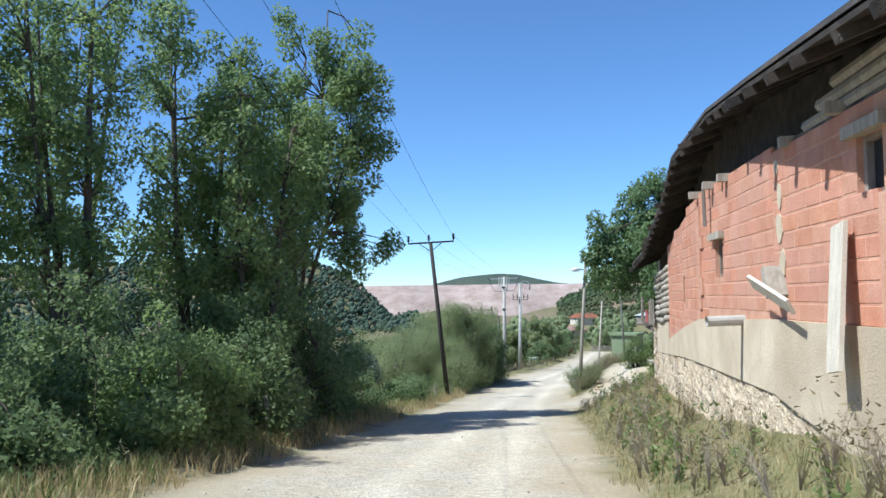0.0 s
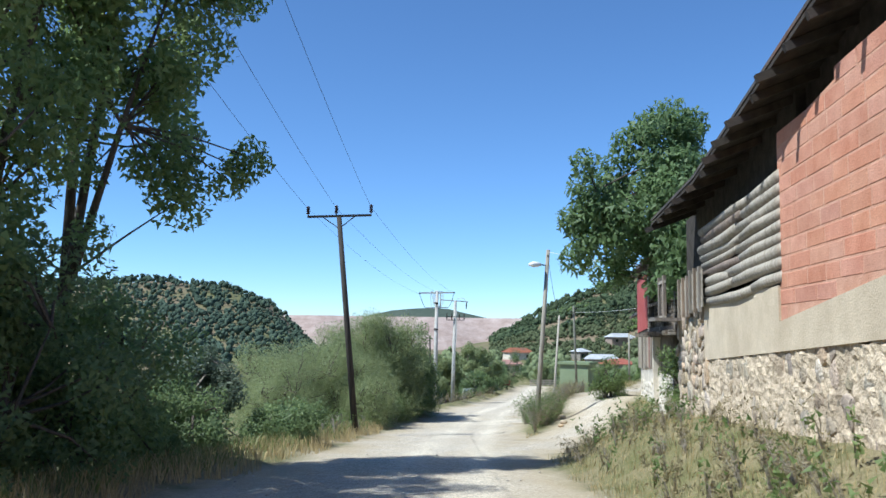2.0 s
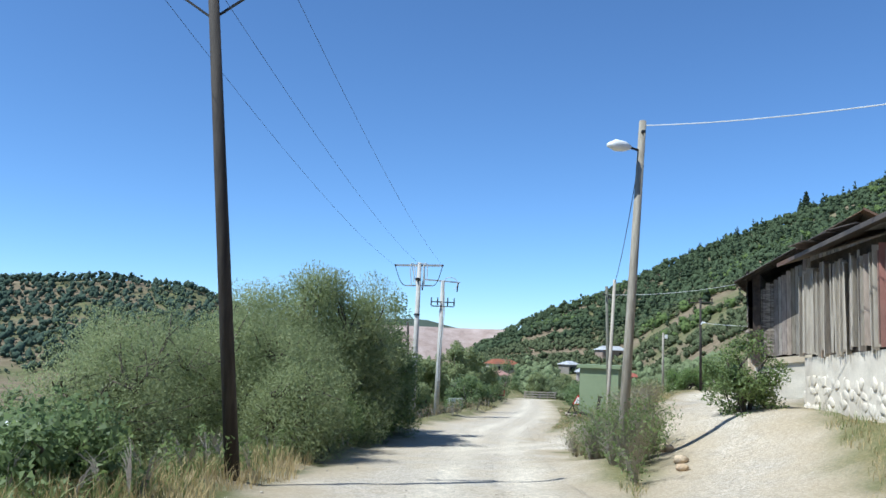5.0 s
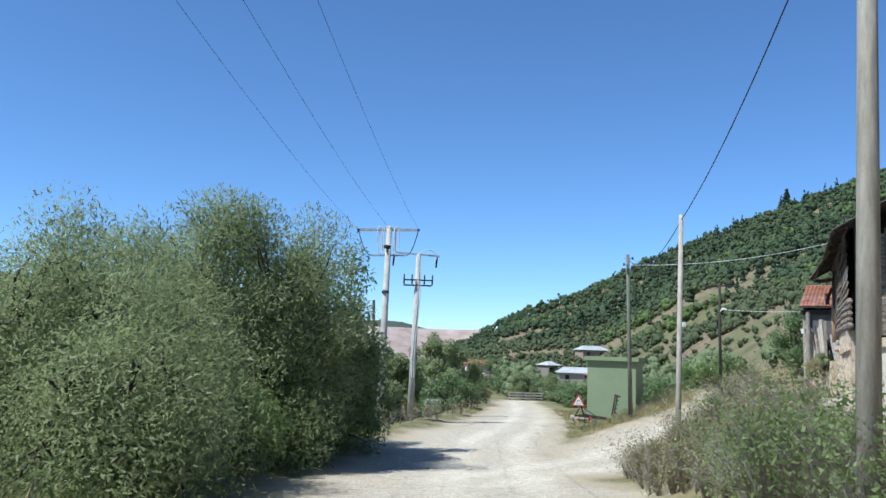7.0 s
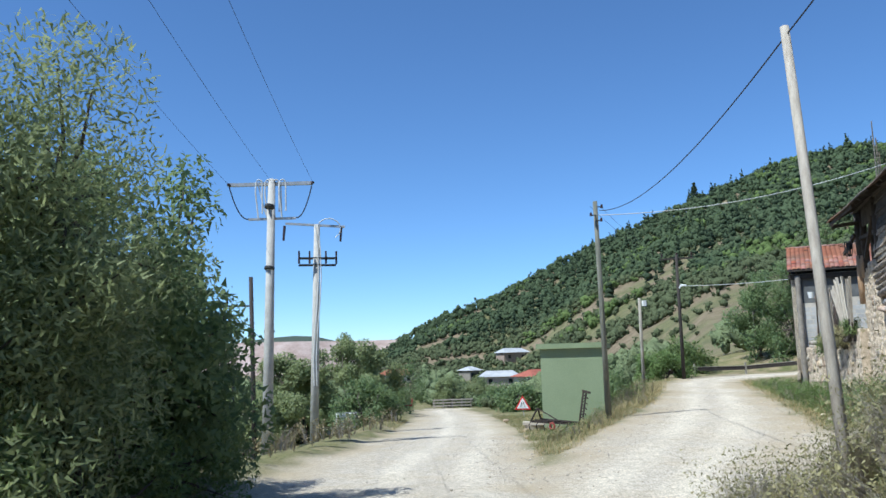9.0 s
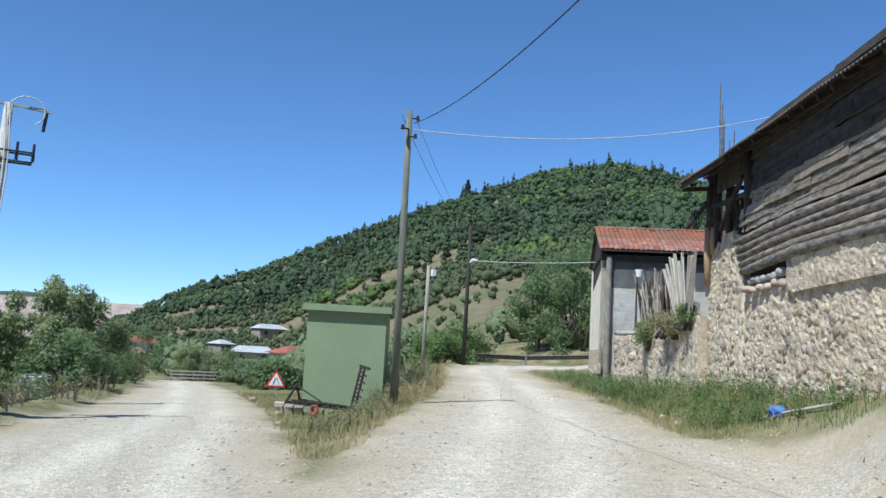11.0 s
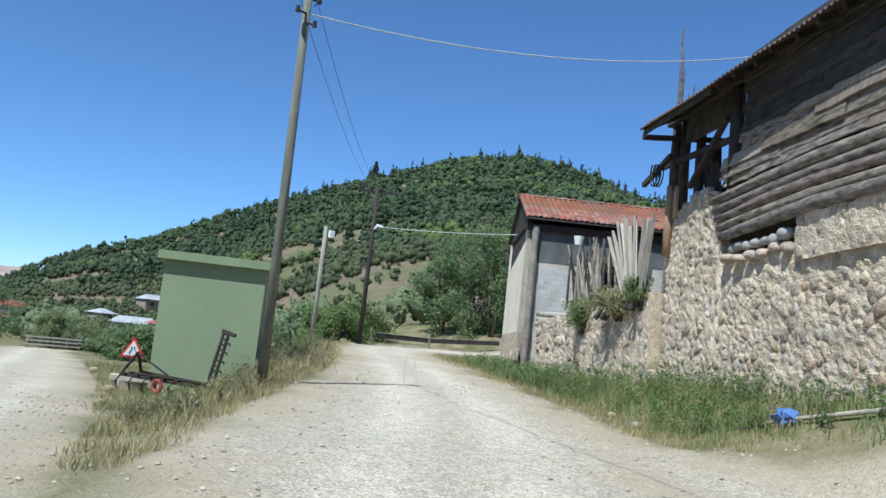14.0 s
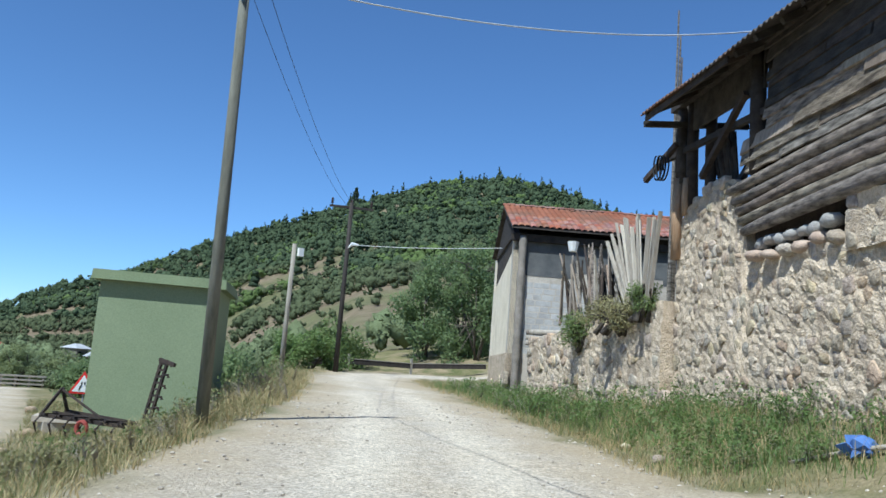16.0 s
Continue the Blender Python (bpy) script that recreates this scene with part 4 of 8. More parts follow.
# slatted crates and a cage standing on the wall head
for k, (u0, u1, zb, zt, tint) in enumerate(((-0.6, 0.7, 0.55, 1.35, M_PLANK), (0.9, 2.3, 0.48, 1.25, M_PLANK))):
    crate = empty("crate", "weathered slatted wooden crate side standing on the rubble wall", "crate", fB2.at(u0, zb, 0.1), "crates on the wall")
    for j in range(6):
        z = zb + (zt - zb) * (j + 0.5) / 6
        part("slat", Shape().beam(fB2.at(u0, z, 0.16), fB2.at(u1, z - 0.03, 0.16), 0.025, (zt - zb) / 6.6), M_POLEL, crate)
    for u in (u0 + 0.1, (u0 + u1) / 2, u1 - 0.1):
        part("batten", Shape().beam(fB2.at(u, zb - 0.1, 0.2), fB2.at(u, zt + 0.05, 0.2), 0.07, 0.05), M_PLANK, crate)
cage = empty("cage", "small wooden cage with a plank door on the wall head", "cage", fB2.at(3.4, 0.4, 0.2))
for u in (2.9, 3.75):
    for n in (-0.3, 0.45):
        part("post", Shape().beam(fB2.at(u, 0.35, n), fB2.at(u, 1.45, n), 0.08, 0.08), M_PLANK, cage)
for z in (0.42, 1.3):
    part("rail", Shape().beam(fB2.at(2.85, z, 0.45), fB2.at(3.8, z, 0.45), 0.06, 0.07), M_POLEL, cage)
part("door", Shape().box(fB2.at(3.33, 0.85, 0.42), (0.62, 0.03, 0.8), fB2.turn), M_LOG, cage, "brown plank door")
part("shelf", Shape().box(fB2.at(3.35, 0.36, 0.2), (1.2, 1.0, 0.08), fB2.turn), M_PLANK, cage)

# second house: shaded rubble wall, jettied timber upper floor, red sheet at its end
rng = random.Random(5)
jetty = empty("jettied_house", "old house with dark jettied timber floor over lime-washed rubble", "house", (10.8, 39.0, 0))
C0, C1, C2 = (10.1, 35.0), (11.15, 41.2), (11.5, 43.35)
for a, b in ((C0, C1), (C1, C2)):
    f_ = Face(a, b)
    part("wall", rough_face(f_, 0, f_.length, lambda u: -3.8, lambda u: -1.38, 0.07, -0.45, 0.1, 0.35, 0.03), M_WHITE, jetty, "patchy lime-washed rubble wall")
    # upper wall painted dark where the jetty's shadow falls
    part("upper_plaster", rough_face(f_, 0, f_.length, lambda u: -1.5, lambda u: 0.12, -0.02, -0.45, 0.14, 0.4, 0.015), M_JETTYSHADE, jetty, "wall under the jetty, jetty shade put into its colour")
    rubble(f_, 0.0, f_.length, lambda u: -2.6, lambda u: -1.4, jetty, 60, rng, 0.3, 0.06, thin=0.3, mat=M_WHITE)
fE = Face(C2, (C2[0] + 3.0, C2[1] - 0.6))
part("end_wall", slab(fE, 0, fE.length, -3.4, -3.4, 0.2, 0.2, -0.3, 0.0), M_WHITE, jetty)
J0, J1 = (9.1, 35.0), (10.67, 42.85)
fJ = Face(J0, J1)
part("floor", slab(fJ, 0, fJ.length, 0.12, 0.0, 0.26, 0.16, -1.2, 0.0), M_DARK, jetty, "plank jetty floor")
for k in range(15):
    u = 0.3 + k * (fJ.length - 0.5) / 14
    part("joist", Shape().beam(fJ.at(u, 0.06 - 0.1 * u / fJ.length, -1.3), fJ.at(u, 0.06 - 0.1 * u / fJ.length, 0.14), 0.11, 0.13), M_LOG, jetty)
part("upper_wall", slab(fJ, 1.0, fJ.length, 0.2, 0.1, 2.9, 2.5, -1.3, -0.95), M_DARK, jetty, "dark boarded upper wall")
for z in (0.55, 1.0):
    part("rail", Shape().beam(fJ.at(0, z, -0.05), fJ.at(5.4, z - 0.05, -0.05), 0.08, 0.1), M_LOG, jetty)
for k in range(12):
    u = 0.1 + k * 0.47
    # mostly near-black, so the walnut's shade is in the baluster colour
    part("baluster", Shape().beam(fJ.at(u, 0.15, -0.05), fJ.at(u + rng.uniform(-0.06, 0.06), 1.08, -0.05), 0.09, 0.05), rng.choice((M_DARK, M_LOG, M_DARK)), jetty)
for u, ph in ((0.1, 1.25), (2.7, 2.5), (5.3, 2.4), (fJ.length - 0.05, 2.2)):
    part("post", Shape().beam(fJ.at(u, 0.1, -0.06), fJ.at(u, ph, -0.06), 0.13, 0.13), M_LOG, jetty)
part("red_sheet", slab(fJ, 5.35, fJ.length, 0.2, 0.05, 2.05, 1.95, -0.02, 0.03), M_RED, jetty, "faded red sheet cladding with a torn patch")
fJe = Face(J1, (J1[0] + 1.2, J1[1] + 0.25))
part("red_sheet", slab(fJe, 0, 1.2, 0.05, 0.05, 1.95, 2.2, -0.03, 0.02), M_RED, jetty)
cr = Shape()
ra, rb = fJ.at(0.8, 2.6, 0.12), fJ.at(fJ.length + 0.5, 2.15, 0.25)
inn = -fJ.n * 4 + Vector((0, 0, 1.7))
cr.add([ra, rb, rb + inn, ra + inn] + [p + Vector((0, 0, 0.12)) for p in (ra, rb, rb + inn, ra + inn)], [(3, 2, 1, 0), (4, 5, 6, 7), (0, 1, 5, 4), (1, 2, 6, 5), (2, 3, 7, 6), (3, 0, 4, 7)])
part("roof", cr, M_ROOFM, jetty, "rusty sheet roof with a plank edge")

rear_half(jetty, fJ, 0.8, fJ.length + 0.5, 0.12, 2.6, 2.15, 4.0, 1.7, -3.6, M_WHITE)
# planked shed between the houses and the lane
shed_f = empty("plank_shed", "leaning shed of grey vertical planks on a lime-washed stone base", "shed", (12.8, 48, 0))
F0, F1 = (11.85, 44.1), (13.72, 51.8)
fF = Face(F0, F1)
part("base_wall", slab(fF, 0, fF.length, -4.0, -4.0, -1.3, -1.62, -0.45, -0.02), M_WHITE, shed_f, "lime-washed stone base")
rubble(fF, 0, fF.length, lambda u: -2.9, lambda u: -1.3 - 0.04 * u, shed_f, 90, rng, 0.34, 0.0, thin=0.8, mat=M_WHITE)
part("inner_wall", slab(fF, 0, fF.length, -1.4, -1.62, 0.9, 0.85, -0.4, -0.2), M_DARK, shed_f)
u = 0.0
while u < fF.length:
    w = rng.uniform(0.12, 0.2)
    orange = 2.6 < u < 2.85
    part("plank", Shape().beam(fF.at(u + w / 2, -1.25 - 0.045 * u + rng.uniform(-0.08, 0.1), 0.03), fF.at(u + w / 2 + rng.uniform(-0.05, 0.05), 0.62 - 0.01 * u + rng.uniform(-0.12, 0.1), 0.02 + rng.uniform(-0.02, 0.03)), w - 0.015, 0.03), M_TILE if orange else rng.choice((M_PLANK, M_POLEL, M_POLEL)), shed_f)
    u += w
fr = Shape()
ra, rb = fF.at(-0.4, 1.0, 0.45), fF.at(fF.length + 0.7, 0.75, 0.45)
inn = -fF.n * 4 + Vector((0, 0, 1.4))
fr.add([ra, rb, rb + inn, ra + inn] + [p + Vector((0, 0, 0.1)) for p in (ra, rb, rb + inn, ra + inn)], [(3, 2, 1, 0), (4, 5, 6, 7), (0, 1, 5, 4), (1, 2, 6, 5), (2, 3, 7, 6), (3, 0, 4, 7)])
part("roof", fr, M_ROOFM, shed_f, "patched dark roof with loose sheets")
rear_half(shed_f, fF, -0.4, fF.length + 0.7, 0.45, 1.0, 0.75, 4.0, 1.4, -3.8, M_PLANK)
for k in range(5):
    u = fF.length * (0.45 + 0.12 * k)
    part("loose_sheet", Shape().box(fF.at(u, 1.02 + 0.25 * rng.random(), 0.2 - 0.5 * rng.random()), (1.1, 0.9, 0.02), fF.turn @ Matrix.Rotation(rng.uniform(-0.15, 0.15), 3, "X") @ Matrix.Rotation(rng.uniform(-0.2, 0.2), 3, "Z")), rng.choice((M_ROOFM, M_GALV)), shed_f)

# log barn on a field-stone wall at the fork
rng = random.Random(8)
barn = empty("log_barn", "weathered log barn on a field-stone wall under a corrugated sheet roof", "barn", (22, 69, 0))
K = Vector((20.0, 66.6, 0))
U = Vector((0.53, 0.848, 0)).normalized()
V = Vector((0.848, -0.53, 0)).normalized()
fL = Face(K + Vector((-0.19, 0.12, 0)), K + Vector((-0.19, 0.12, 0)) + U * 13.5)
def ltop(u):
    return float(np.interp(u, (0, 7.0, 7.25, 10.05, 10.35, 10.7, 11.7, 12.66, 13.1), (-1.4, -1.38, -1.86, -1.8, -0.45, -0.3, -0.27, -0.47, -1.0)))
part("stone_wall", rough_face(fL, 0, 13.1, lambda u: -6.0, ltop), M_MUD, barn, "thick field-stone wall bedded in earth mortar")
part("mortar_ledge", rough_face(fL, 0, 7.15, lambda u: -2.13 + 0.012 * (7.15 - u), lambda u: ltop(u) + 0.02, 0.085, -0.02, 0.06, 0.22, 0.02), M_MUD, barn, "proud band of pale mortar under the logs")
rubble(fL, 4.2, 13.0, lambda u: -4.95, lambda u: -2.1 if u < 7.2 else min(ltop(u), -1.95) + 0.05, barn, 330, rng, 0.29, 0.008, thin=0.66)
rubble(fL, 10.3, 13.0, lambda u: -1.95, lambda u: ltop(u) + 0.08, barn, 60, rng, 0.26, 0.012, thin=0.55)
rubble(fL, 2.6, 7.1, lambda u: -2.0, lambda u: ltop(u), barn, 40, rng, 0.24, 0.09, thin=0.35)
for k in range(6):
    u = 7.4 + k * 0.46 + rng.uniform(-0.06, 0.06)
    part("coping_stone", Shape().lump(fL.at(u, -1.87 + rng.uniform(-0.04, 0.05), 0.03 + rng.uniform(-0.05, 0.06)), (rng.uniform(0.32, 0.5), 0.36, rng.uniform(0.17, 0.26)), rng, fL.turn @ Matrix.Rotation(rng.uniform(-0.35, 0.35), 3, "Y"), 9), M_STONEP if k % 3 else M_STONE, barn, smooth=True)
for k in range(7):
    u = 7.6 + k * 0.34
    part("coping_stone", Shape().lump(fL.at(u, -1.64 + rng.uniform(-0.05, 0.04), -0.06 + rng.uniform(-0.05, 0.05)), (rng.uniform(0.24, 0.42), 0.32, rng.uniform(0.15, 0.25)), rng, fL.turn @ Matrix.Rotation(rng.uniform(-0.5, 0.5), 3, "Y"), 9), M_STONEG, barn, smooth=True)
# five long round logs, sagging and fanned at their open ends
for k, (end, zl) in enumerate(((10.08, -1.38), (10.22, -1.18), (10.33, -0.99), (10.5, -0.78), (10.68, -0.55))):
    w = lambda a: rng.uniform(-a, a)
    r_l = (0.12, 0.1, 0.1, 0.095, 0.105)[k]
    mid = -1.24 + 0.195 * k
    part("log", Shape().tube([fL.at(-0.3, mid - 0.06, 0.02), fL.at(2.2, mid - 0.05 + w(0.03), 0.06 + w(0.03)), fL.at(4.6, mid - 0.02 + w(0.03), 0.05 + w(0.03)), fL.at(6.6, mid + w(0.025), 0.06 + w(0.03)), fL.at(8.3, mid * 0.55 + zl * 0.45 + w(0.025), 0.06 + w(0.03)), fL.at(9.4, mid * 0.2 + zl * 0.8, 0.06), fL.at(end, zl, 0.05)], [r_l, r_l * 1.1, r_l * 0.95, r_l * 1.08, r_l, r_l * 0.92, r_l * 0.72], 11), M_LOG, barn, smooth=True)
# dark slabs closing the gaps behind the logs and clapboards
part("inner_wall", slab(fL, -0.2, 9.75, -1.9, -1.9, 2.0, 2.0, -0.5, -0.18), M_DARK, barn, "dark backing slab behind the logs")
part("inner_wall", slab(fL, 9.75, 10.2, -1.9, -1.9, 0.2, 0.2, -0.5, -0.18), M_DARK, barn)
# hewn lapped boards above the logs, uneven in width and length
z0 = -0.36
while z0 < 2.0:
    bh = rng.uniform(0.13, 0.24)
    stop = (10.2 if z0 < 0.12 else 9.4) + rng.uniform(-0.3, 0.12)
    u = -0.1
    while u < stop - 0.4:
        ln = min(rng.uniform(2.0, 5.2), stop - u)
        if stop - u - ln < 0.7:
            ln = stop - u
        board = Shape()
        tilt, yaw_, out = rng.uniform(-0.012, 0.016), rng.uniform(0.1, 0.26), 0.06 + rng.uniform(-0.02, 0.035)
        m_ = fL.turn @ Matrix.Rotation(tilt, 3, "Y") @ Matrix.Rotation(yaw_, 3, "X")
        nseg_ = max(3, int(ln / 0.45))
        lo_e = [rng.uniform(-0.022, 0.022) for _ in range(nseg_ + 1)]
        hi_e = [rng.uniform(-0.012, 0.03) for _ in range(nseg_ + 1)]
        c_ = fL.at(u + ln / 2, z0 + bh / 2 + 0.05 * (1 - u / 10), out)
        for q in range(nseg_ + 1):
            x_ = (q / nseg_ - 0.5) * (ln - 0.02)
            board.v += [tuple(c_ + m_ @ Vector((x_, y_, z_))) for y_, z_ in ((-0.018, -bh * 0.56 + lo_e[q]), (0.02, -bh * 0.56 + lo_e[q]), (0.016, bh * 0.56 + hi_e[q]), (-0.018, bh * 0.56 + hi_e[q]))]
        board.f += [(4 * q + e, 4 * q + (e + 1) % 4, 4 * q + 4 + (e + 1) % 4, 4 * q + 4 + e) for q in range(nseg_) for e in range(4)] + [(3, 2, 1, 0), tuple(4 * nseg_ + e for e in range(4))]
        # boards above 0.45 m take the eave's shade in their colour
        part("clapboard", board, rng.choice((M_LOG, M_LOG, M_LOG, M_PLANK)) if z0 < 0.45 else M_EAVESHADE, barn)
        u += ln
    z0 += bh
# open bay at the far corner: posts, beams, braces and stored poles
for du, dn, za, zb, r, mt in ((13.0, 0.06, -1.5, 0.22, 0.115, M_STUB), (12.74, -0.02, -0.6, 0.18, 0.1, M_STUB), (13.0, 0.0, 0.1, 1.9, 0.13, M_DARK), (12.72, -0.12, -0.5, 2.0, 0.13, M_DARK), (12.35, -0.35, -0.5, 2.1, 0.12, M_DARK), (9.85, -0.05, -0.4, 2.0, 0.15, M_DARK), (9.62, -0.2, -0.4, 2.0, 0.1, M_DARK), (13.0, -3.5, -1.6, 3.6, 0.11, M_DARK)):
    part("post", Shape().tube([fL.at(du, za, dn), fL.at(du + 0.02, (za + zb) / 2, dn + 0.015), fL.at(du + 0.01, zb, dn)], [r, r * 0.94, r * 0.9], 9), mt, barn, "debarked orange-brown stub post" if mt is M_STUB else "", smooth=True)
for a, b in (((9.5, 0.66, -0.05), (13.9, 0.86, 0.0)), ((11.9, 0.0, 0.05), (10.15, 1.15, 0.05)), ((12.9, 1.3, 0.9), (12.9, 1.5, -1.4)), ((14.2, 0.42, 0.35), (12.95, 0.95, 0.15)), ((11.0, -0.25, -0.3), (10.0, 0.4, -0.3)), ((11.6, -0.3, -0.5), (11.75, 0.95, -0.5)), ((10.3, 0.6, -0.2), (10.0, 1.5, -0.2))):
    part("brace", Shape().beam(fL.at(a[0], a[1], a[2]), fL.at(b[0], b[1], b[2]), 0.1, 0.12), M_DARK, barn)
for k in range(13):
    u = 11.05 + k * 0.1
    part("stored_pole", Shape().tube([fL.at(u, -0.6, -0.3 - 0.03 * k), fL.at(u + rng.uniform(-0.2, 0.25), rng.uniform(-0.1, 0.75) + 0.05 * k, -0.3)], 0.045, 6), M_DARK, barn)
for k in range(2):
    part("hose_coil", Shape().tube([fL.at(13.35 + 0.04 * k + 0.2 * math.cos(t), 0.52 + 0.27 * math.sin(t), 0.2 + 0.012 * t + 0.05 * k) for t in np.linspace(0, 14, 44)], 0.018, 6), M_WIREB, barn, "black hose coil hung on the post")
# added dark panel; closes the upper bay as a lower soffit would
part("bay_head", slab(fL, 9.7, 13.1, 1.12, 1.2, 1.95, 1.95, -0.12, -0.06), M_DARK, barn, "dark panel added over the open bay in place of the low soffit")
# roof: the eave swings further out towards the far corner
def eave(u):
    return fL.at(u, float(np.interp(u, (-1.2, 4, 7, 11.2, 12.75), (1.6, 1.6, 1.6, 1.45, 1.41))), float(np.interp(u, (-1.2, 7, 12.75), (0.5, 0.62, 1.05))))
def barn_roof():
    s = Shape()
    n = 640
    for i in range(n + 1):
        u = -1.2 + 13.95 * i / n
        p = eave(u) + Vector((0, 0, 0.024 * math.sin(u / 0.15 * 2 * math.pi) + 0.015 * math.sin(u * 1.7)))
        inn = -fL.n * (4.6 + (p - fL.at(u, 0)).dot(fL.n)) + Vector((0, 0, 3.0))
        s.v += [tuple(p), tuple(p + inn)]
    s.f += [(2 * i, 2 * i + 2, 2 * i + 3, 2 * i + 1) for i in range(n)]
    m = len(s.v)
    s.v += [(x, y, z + 0.02) for x, y, z in s.v]
    s.f += [(m + 2 * i, m + 2 * i + 1, m + 2 * i + 3, m + 2 * i + 2) for i in range(n)] + [(2 * i, m + 2 * i, m + 2 * i + 2, 2 * i + 2) for i in range(n)]
    return s
broof = part("roof", barn_roof(), M_ROOFM, barn, "rusty corrugated sheet roof")
for k in range(22):
    u = -1.0 + 13.6 * k / 21
    p = eave(u)
    part("rafter", Shape().beam(p - fL.n * rng.uniform(0.05, 0.2) + Vector((0, 0, -0.02)), fL.at(u, p.z + 2.9, -4.5), 0.09, 0.11), M_DARK, broof)
part("purlin", Shape().beam(fL.at(-0.8, 1.82, 0.1), fL.at(13.3, 1.82, 0.1), 0.14, 0.16), M_DARK, broof)
part("eave_board", Shape().beam(eave(9.5) - fL.n * 0.1 + Vector((0, 0, -0.06)), eave(12.7) - fL.n * 0.1 + Vector((0, 0, -0.06)), 0.04, 0.12), M_DARK, broof)
rear_half(barn, fL, -1.2, 9.6, 0.5, 1.6, 1.6, 5.1, 3.0, -5.0, M_MUD, (False, False))
# end wall towards the lane: vertical planks over a stone base
fG = Face(K + V * 7.5, K)
part("end_wall", slab(fG, 0, 7.5, -5.5, -5.5, -0.75, -1.75, -0.5, 0.0), M_WHITE, barn, "lime-washed stone base of the end wall")
part("end_ledge", slab(fG, 0, 7.5, -1.0, -2.0, -0.72, -1.72, -0.4, 0.1), M_CEMENT, barn)
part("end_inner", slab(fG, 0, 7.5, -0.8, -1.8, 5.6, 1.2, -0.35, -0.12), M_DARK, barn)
u = 0.0
while u < 7.4:
    w = rng.uniform(0.13, 0.2)
    zb = -0.68 - 1.0 * u / 7.5
    part("plank", Shape().beam(fG.at(u + w / 2, zb + rng.uniform(-0.02, 0.05), 0.03), fG.at(u + w / 2, min(4.6, 1.2 + 0.68 * (7.5 - u)) + rng.uniform(-0.15, 0.05), 0.03 + rng.uniform(-0.02, 0.02)), w - 0.012, 0.03), M_LOG if u > 6.6 else M_PLANK, barn)
    u += w
# stake fence on a low stone wall beside the barn
fS = Face((26.55, 78.0), (30.0, 85.3))
low_wall = empty("retaining_wall", "low dry-stone retaining wall overgrown with grass", "wall", fS.at(0, -4.5))
part("core", rough_face(fS, 0, fS.length, lambda u: -5.5, lambda u: -2.35 - 0.09 * u, 0.0, -1.6, 0.09), M_MUD, low_wall, "earth-mortared rubble with turf on its head")
rubble(fS, 0, fS.length, lambda u: -4.6, lambda u: -2.3 - 0.09 * u, low_wall, 90, rng, 0.33, 0.02, thin=0.45)
fence = empty("stake_fence", "leaning fence of split grey stakes on the stone wall", "fence", fS.at(0, -2.7))
for k in range(17):
    t = k / 16
    part("stake", Shape().beam(fS.at(0.3 + 1.15 * t + rng.uniform(-0.05, 0.05), (-2.95 if k == 7 else -2.3 + rng.uniform(-0.3, 0.15)), 0.12), fS.at(-0.2 + 2.75 * t + rng.uniform(-0.08, 0.08), -0.42 - 0.12 * t + rng.uniform(-0.28, 0.12), 0.1 + rng.uniform(0, 0.12)), rng.uniform(0.05, 0.1), 0.03), rng.choice((M_POLEL, M_POLEL, M_BOARD)), fence)
for k in range(62):
    u = 1.5 + k * 0.062
    part("stake", Shape().tube([fS.at(u + 0.3 * rng.random(), -2.8 + rng.uniform(-0.2, 0.3), 0.1 - 0.6 * rng.random()), fS.at(u + rng.uniform(0.25, 0.95), -0.62 - 0.1 * abs(k - 38) / 10 + rng.uniform(-0.6, 0.15), 0.05 - 0.4 * rng.random())], [0.042, 0.025], 6), rng.choice((M_LOG, M_PLANK, M_DARK, M_DARK)), fence)

# tiled house
rng = random.Random(11)
Q = Vector((31.05, 87.35, 0))
tiled = empty("tiled_house", "small plastered house with a red clay-tile roof", "house", tuple(Q))
fT = Face(Q + Vector((0.79, -0.61, 0)) * 7.5, Q)
fTs = Face(Q, Q + Vector((0.61, 0.79, 0)) * 7.0)
part("front_wall", slab(fT, 0, 7.5, -5.2, -5.2, 0.6, 0.6, -0.3, 0.0), M_BLOCKW, tiled, "grey block wall")
k = masonry(fT, 3.6, 7.0, lambda u: -3.4, lambda u: -0.62 - 0.2 * (math.sin(u * 7.0) > 0.3), tiled, 110, rng, 0.42, 0.2, BLOCK, (), "block")
# stepped band of darker plaster; its colour also holds the eave's shade
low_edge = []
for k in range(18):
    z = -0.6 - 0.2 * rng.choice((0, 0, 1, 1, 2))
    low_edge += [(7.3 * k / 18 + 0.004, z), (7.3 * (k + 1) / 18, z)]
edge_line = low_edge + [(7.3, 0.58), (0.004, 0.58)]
ne = len(edge_line)
eave_band = Shape().add([fT.at(u, z, n) for n in (0.012, 0.0) for u, z in edge_line], [(i, (i + 1) % ne, ne + (i + 1) % ne, ne + i) for i in range(ne)] + [tuple(range(ne)), tuple(range(2 * ne - 1, ne - 1, -1))])
part("sooty_plaster", eave_band, M_EAVEPLASTER, tiled, "dark plaster under the eave, eave shade put into its colour")
part("side_wall", slab(fTs, 0, 7, -3.4, -3.4, 0.05, -0.7, -0.3, 0.0), M_LIME, tiled, "white plastered side wall with a broken top edge")
part("side_boarding", slab(fTs, 0, 7, 0.0, -0.75, 0.6, 0.6, -0.28, -0.06), M_DARK, tiled, "dark boarding over the side wall")
part("side_footing", slab(fTs, 0, 7, -6, -6, -3.4, -3.4, -0.35, 0.04), M_MUD, tiled)
rubble(fTs, 0, 7, lambda u: -4.8, lambda u: -3.4, tiled, 40, rng, 0.36, 0.07)
gable = Shape()
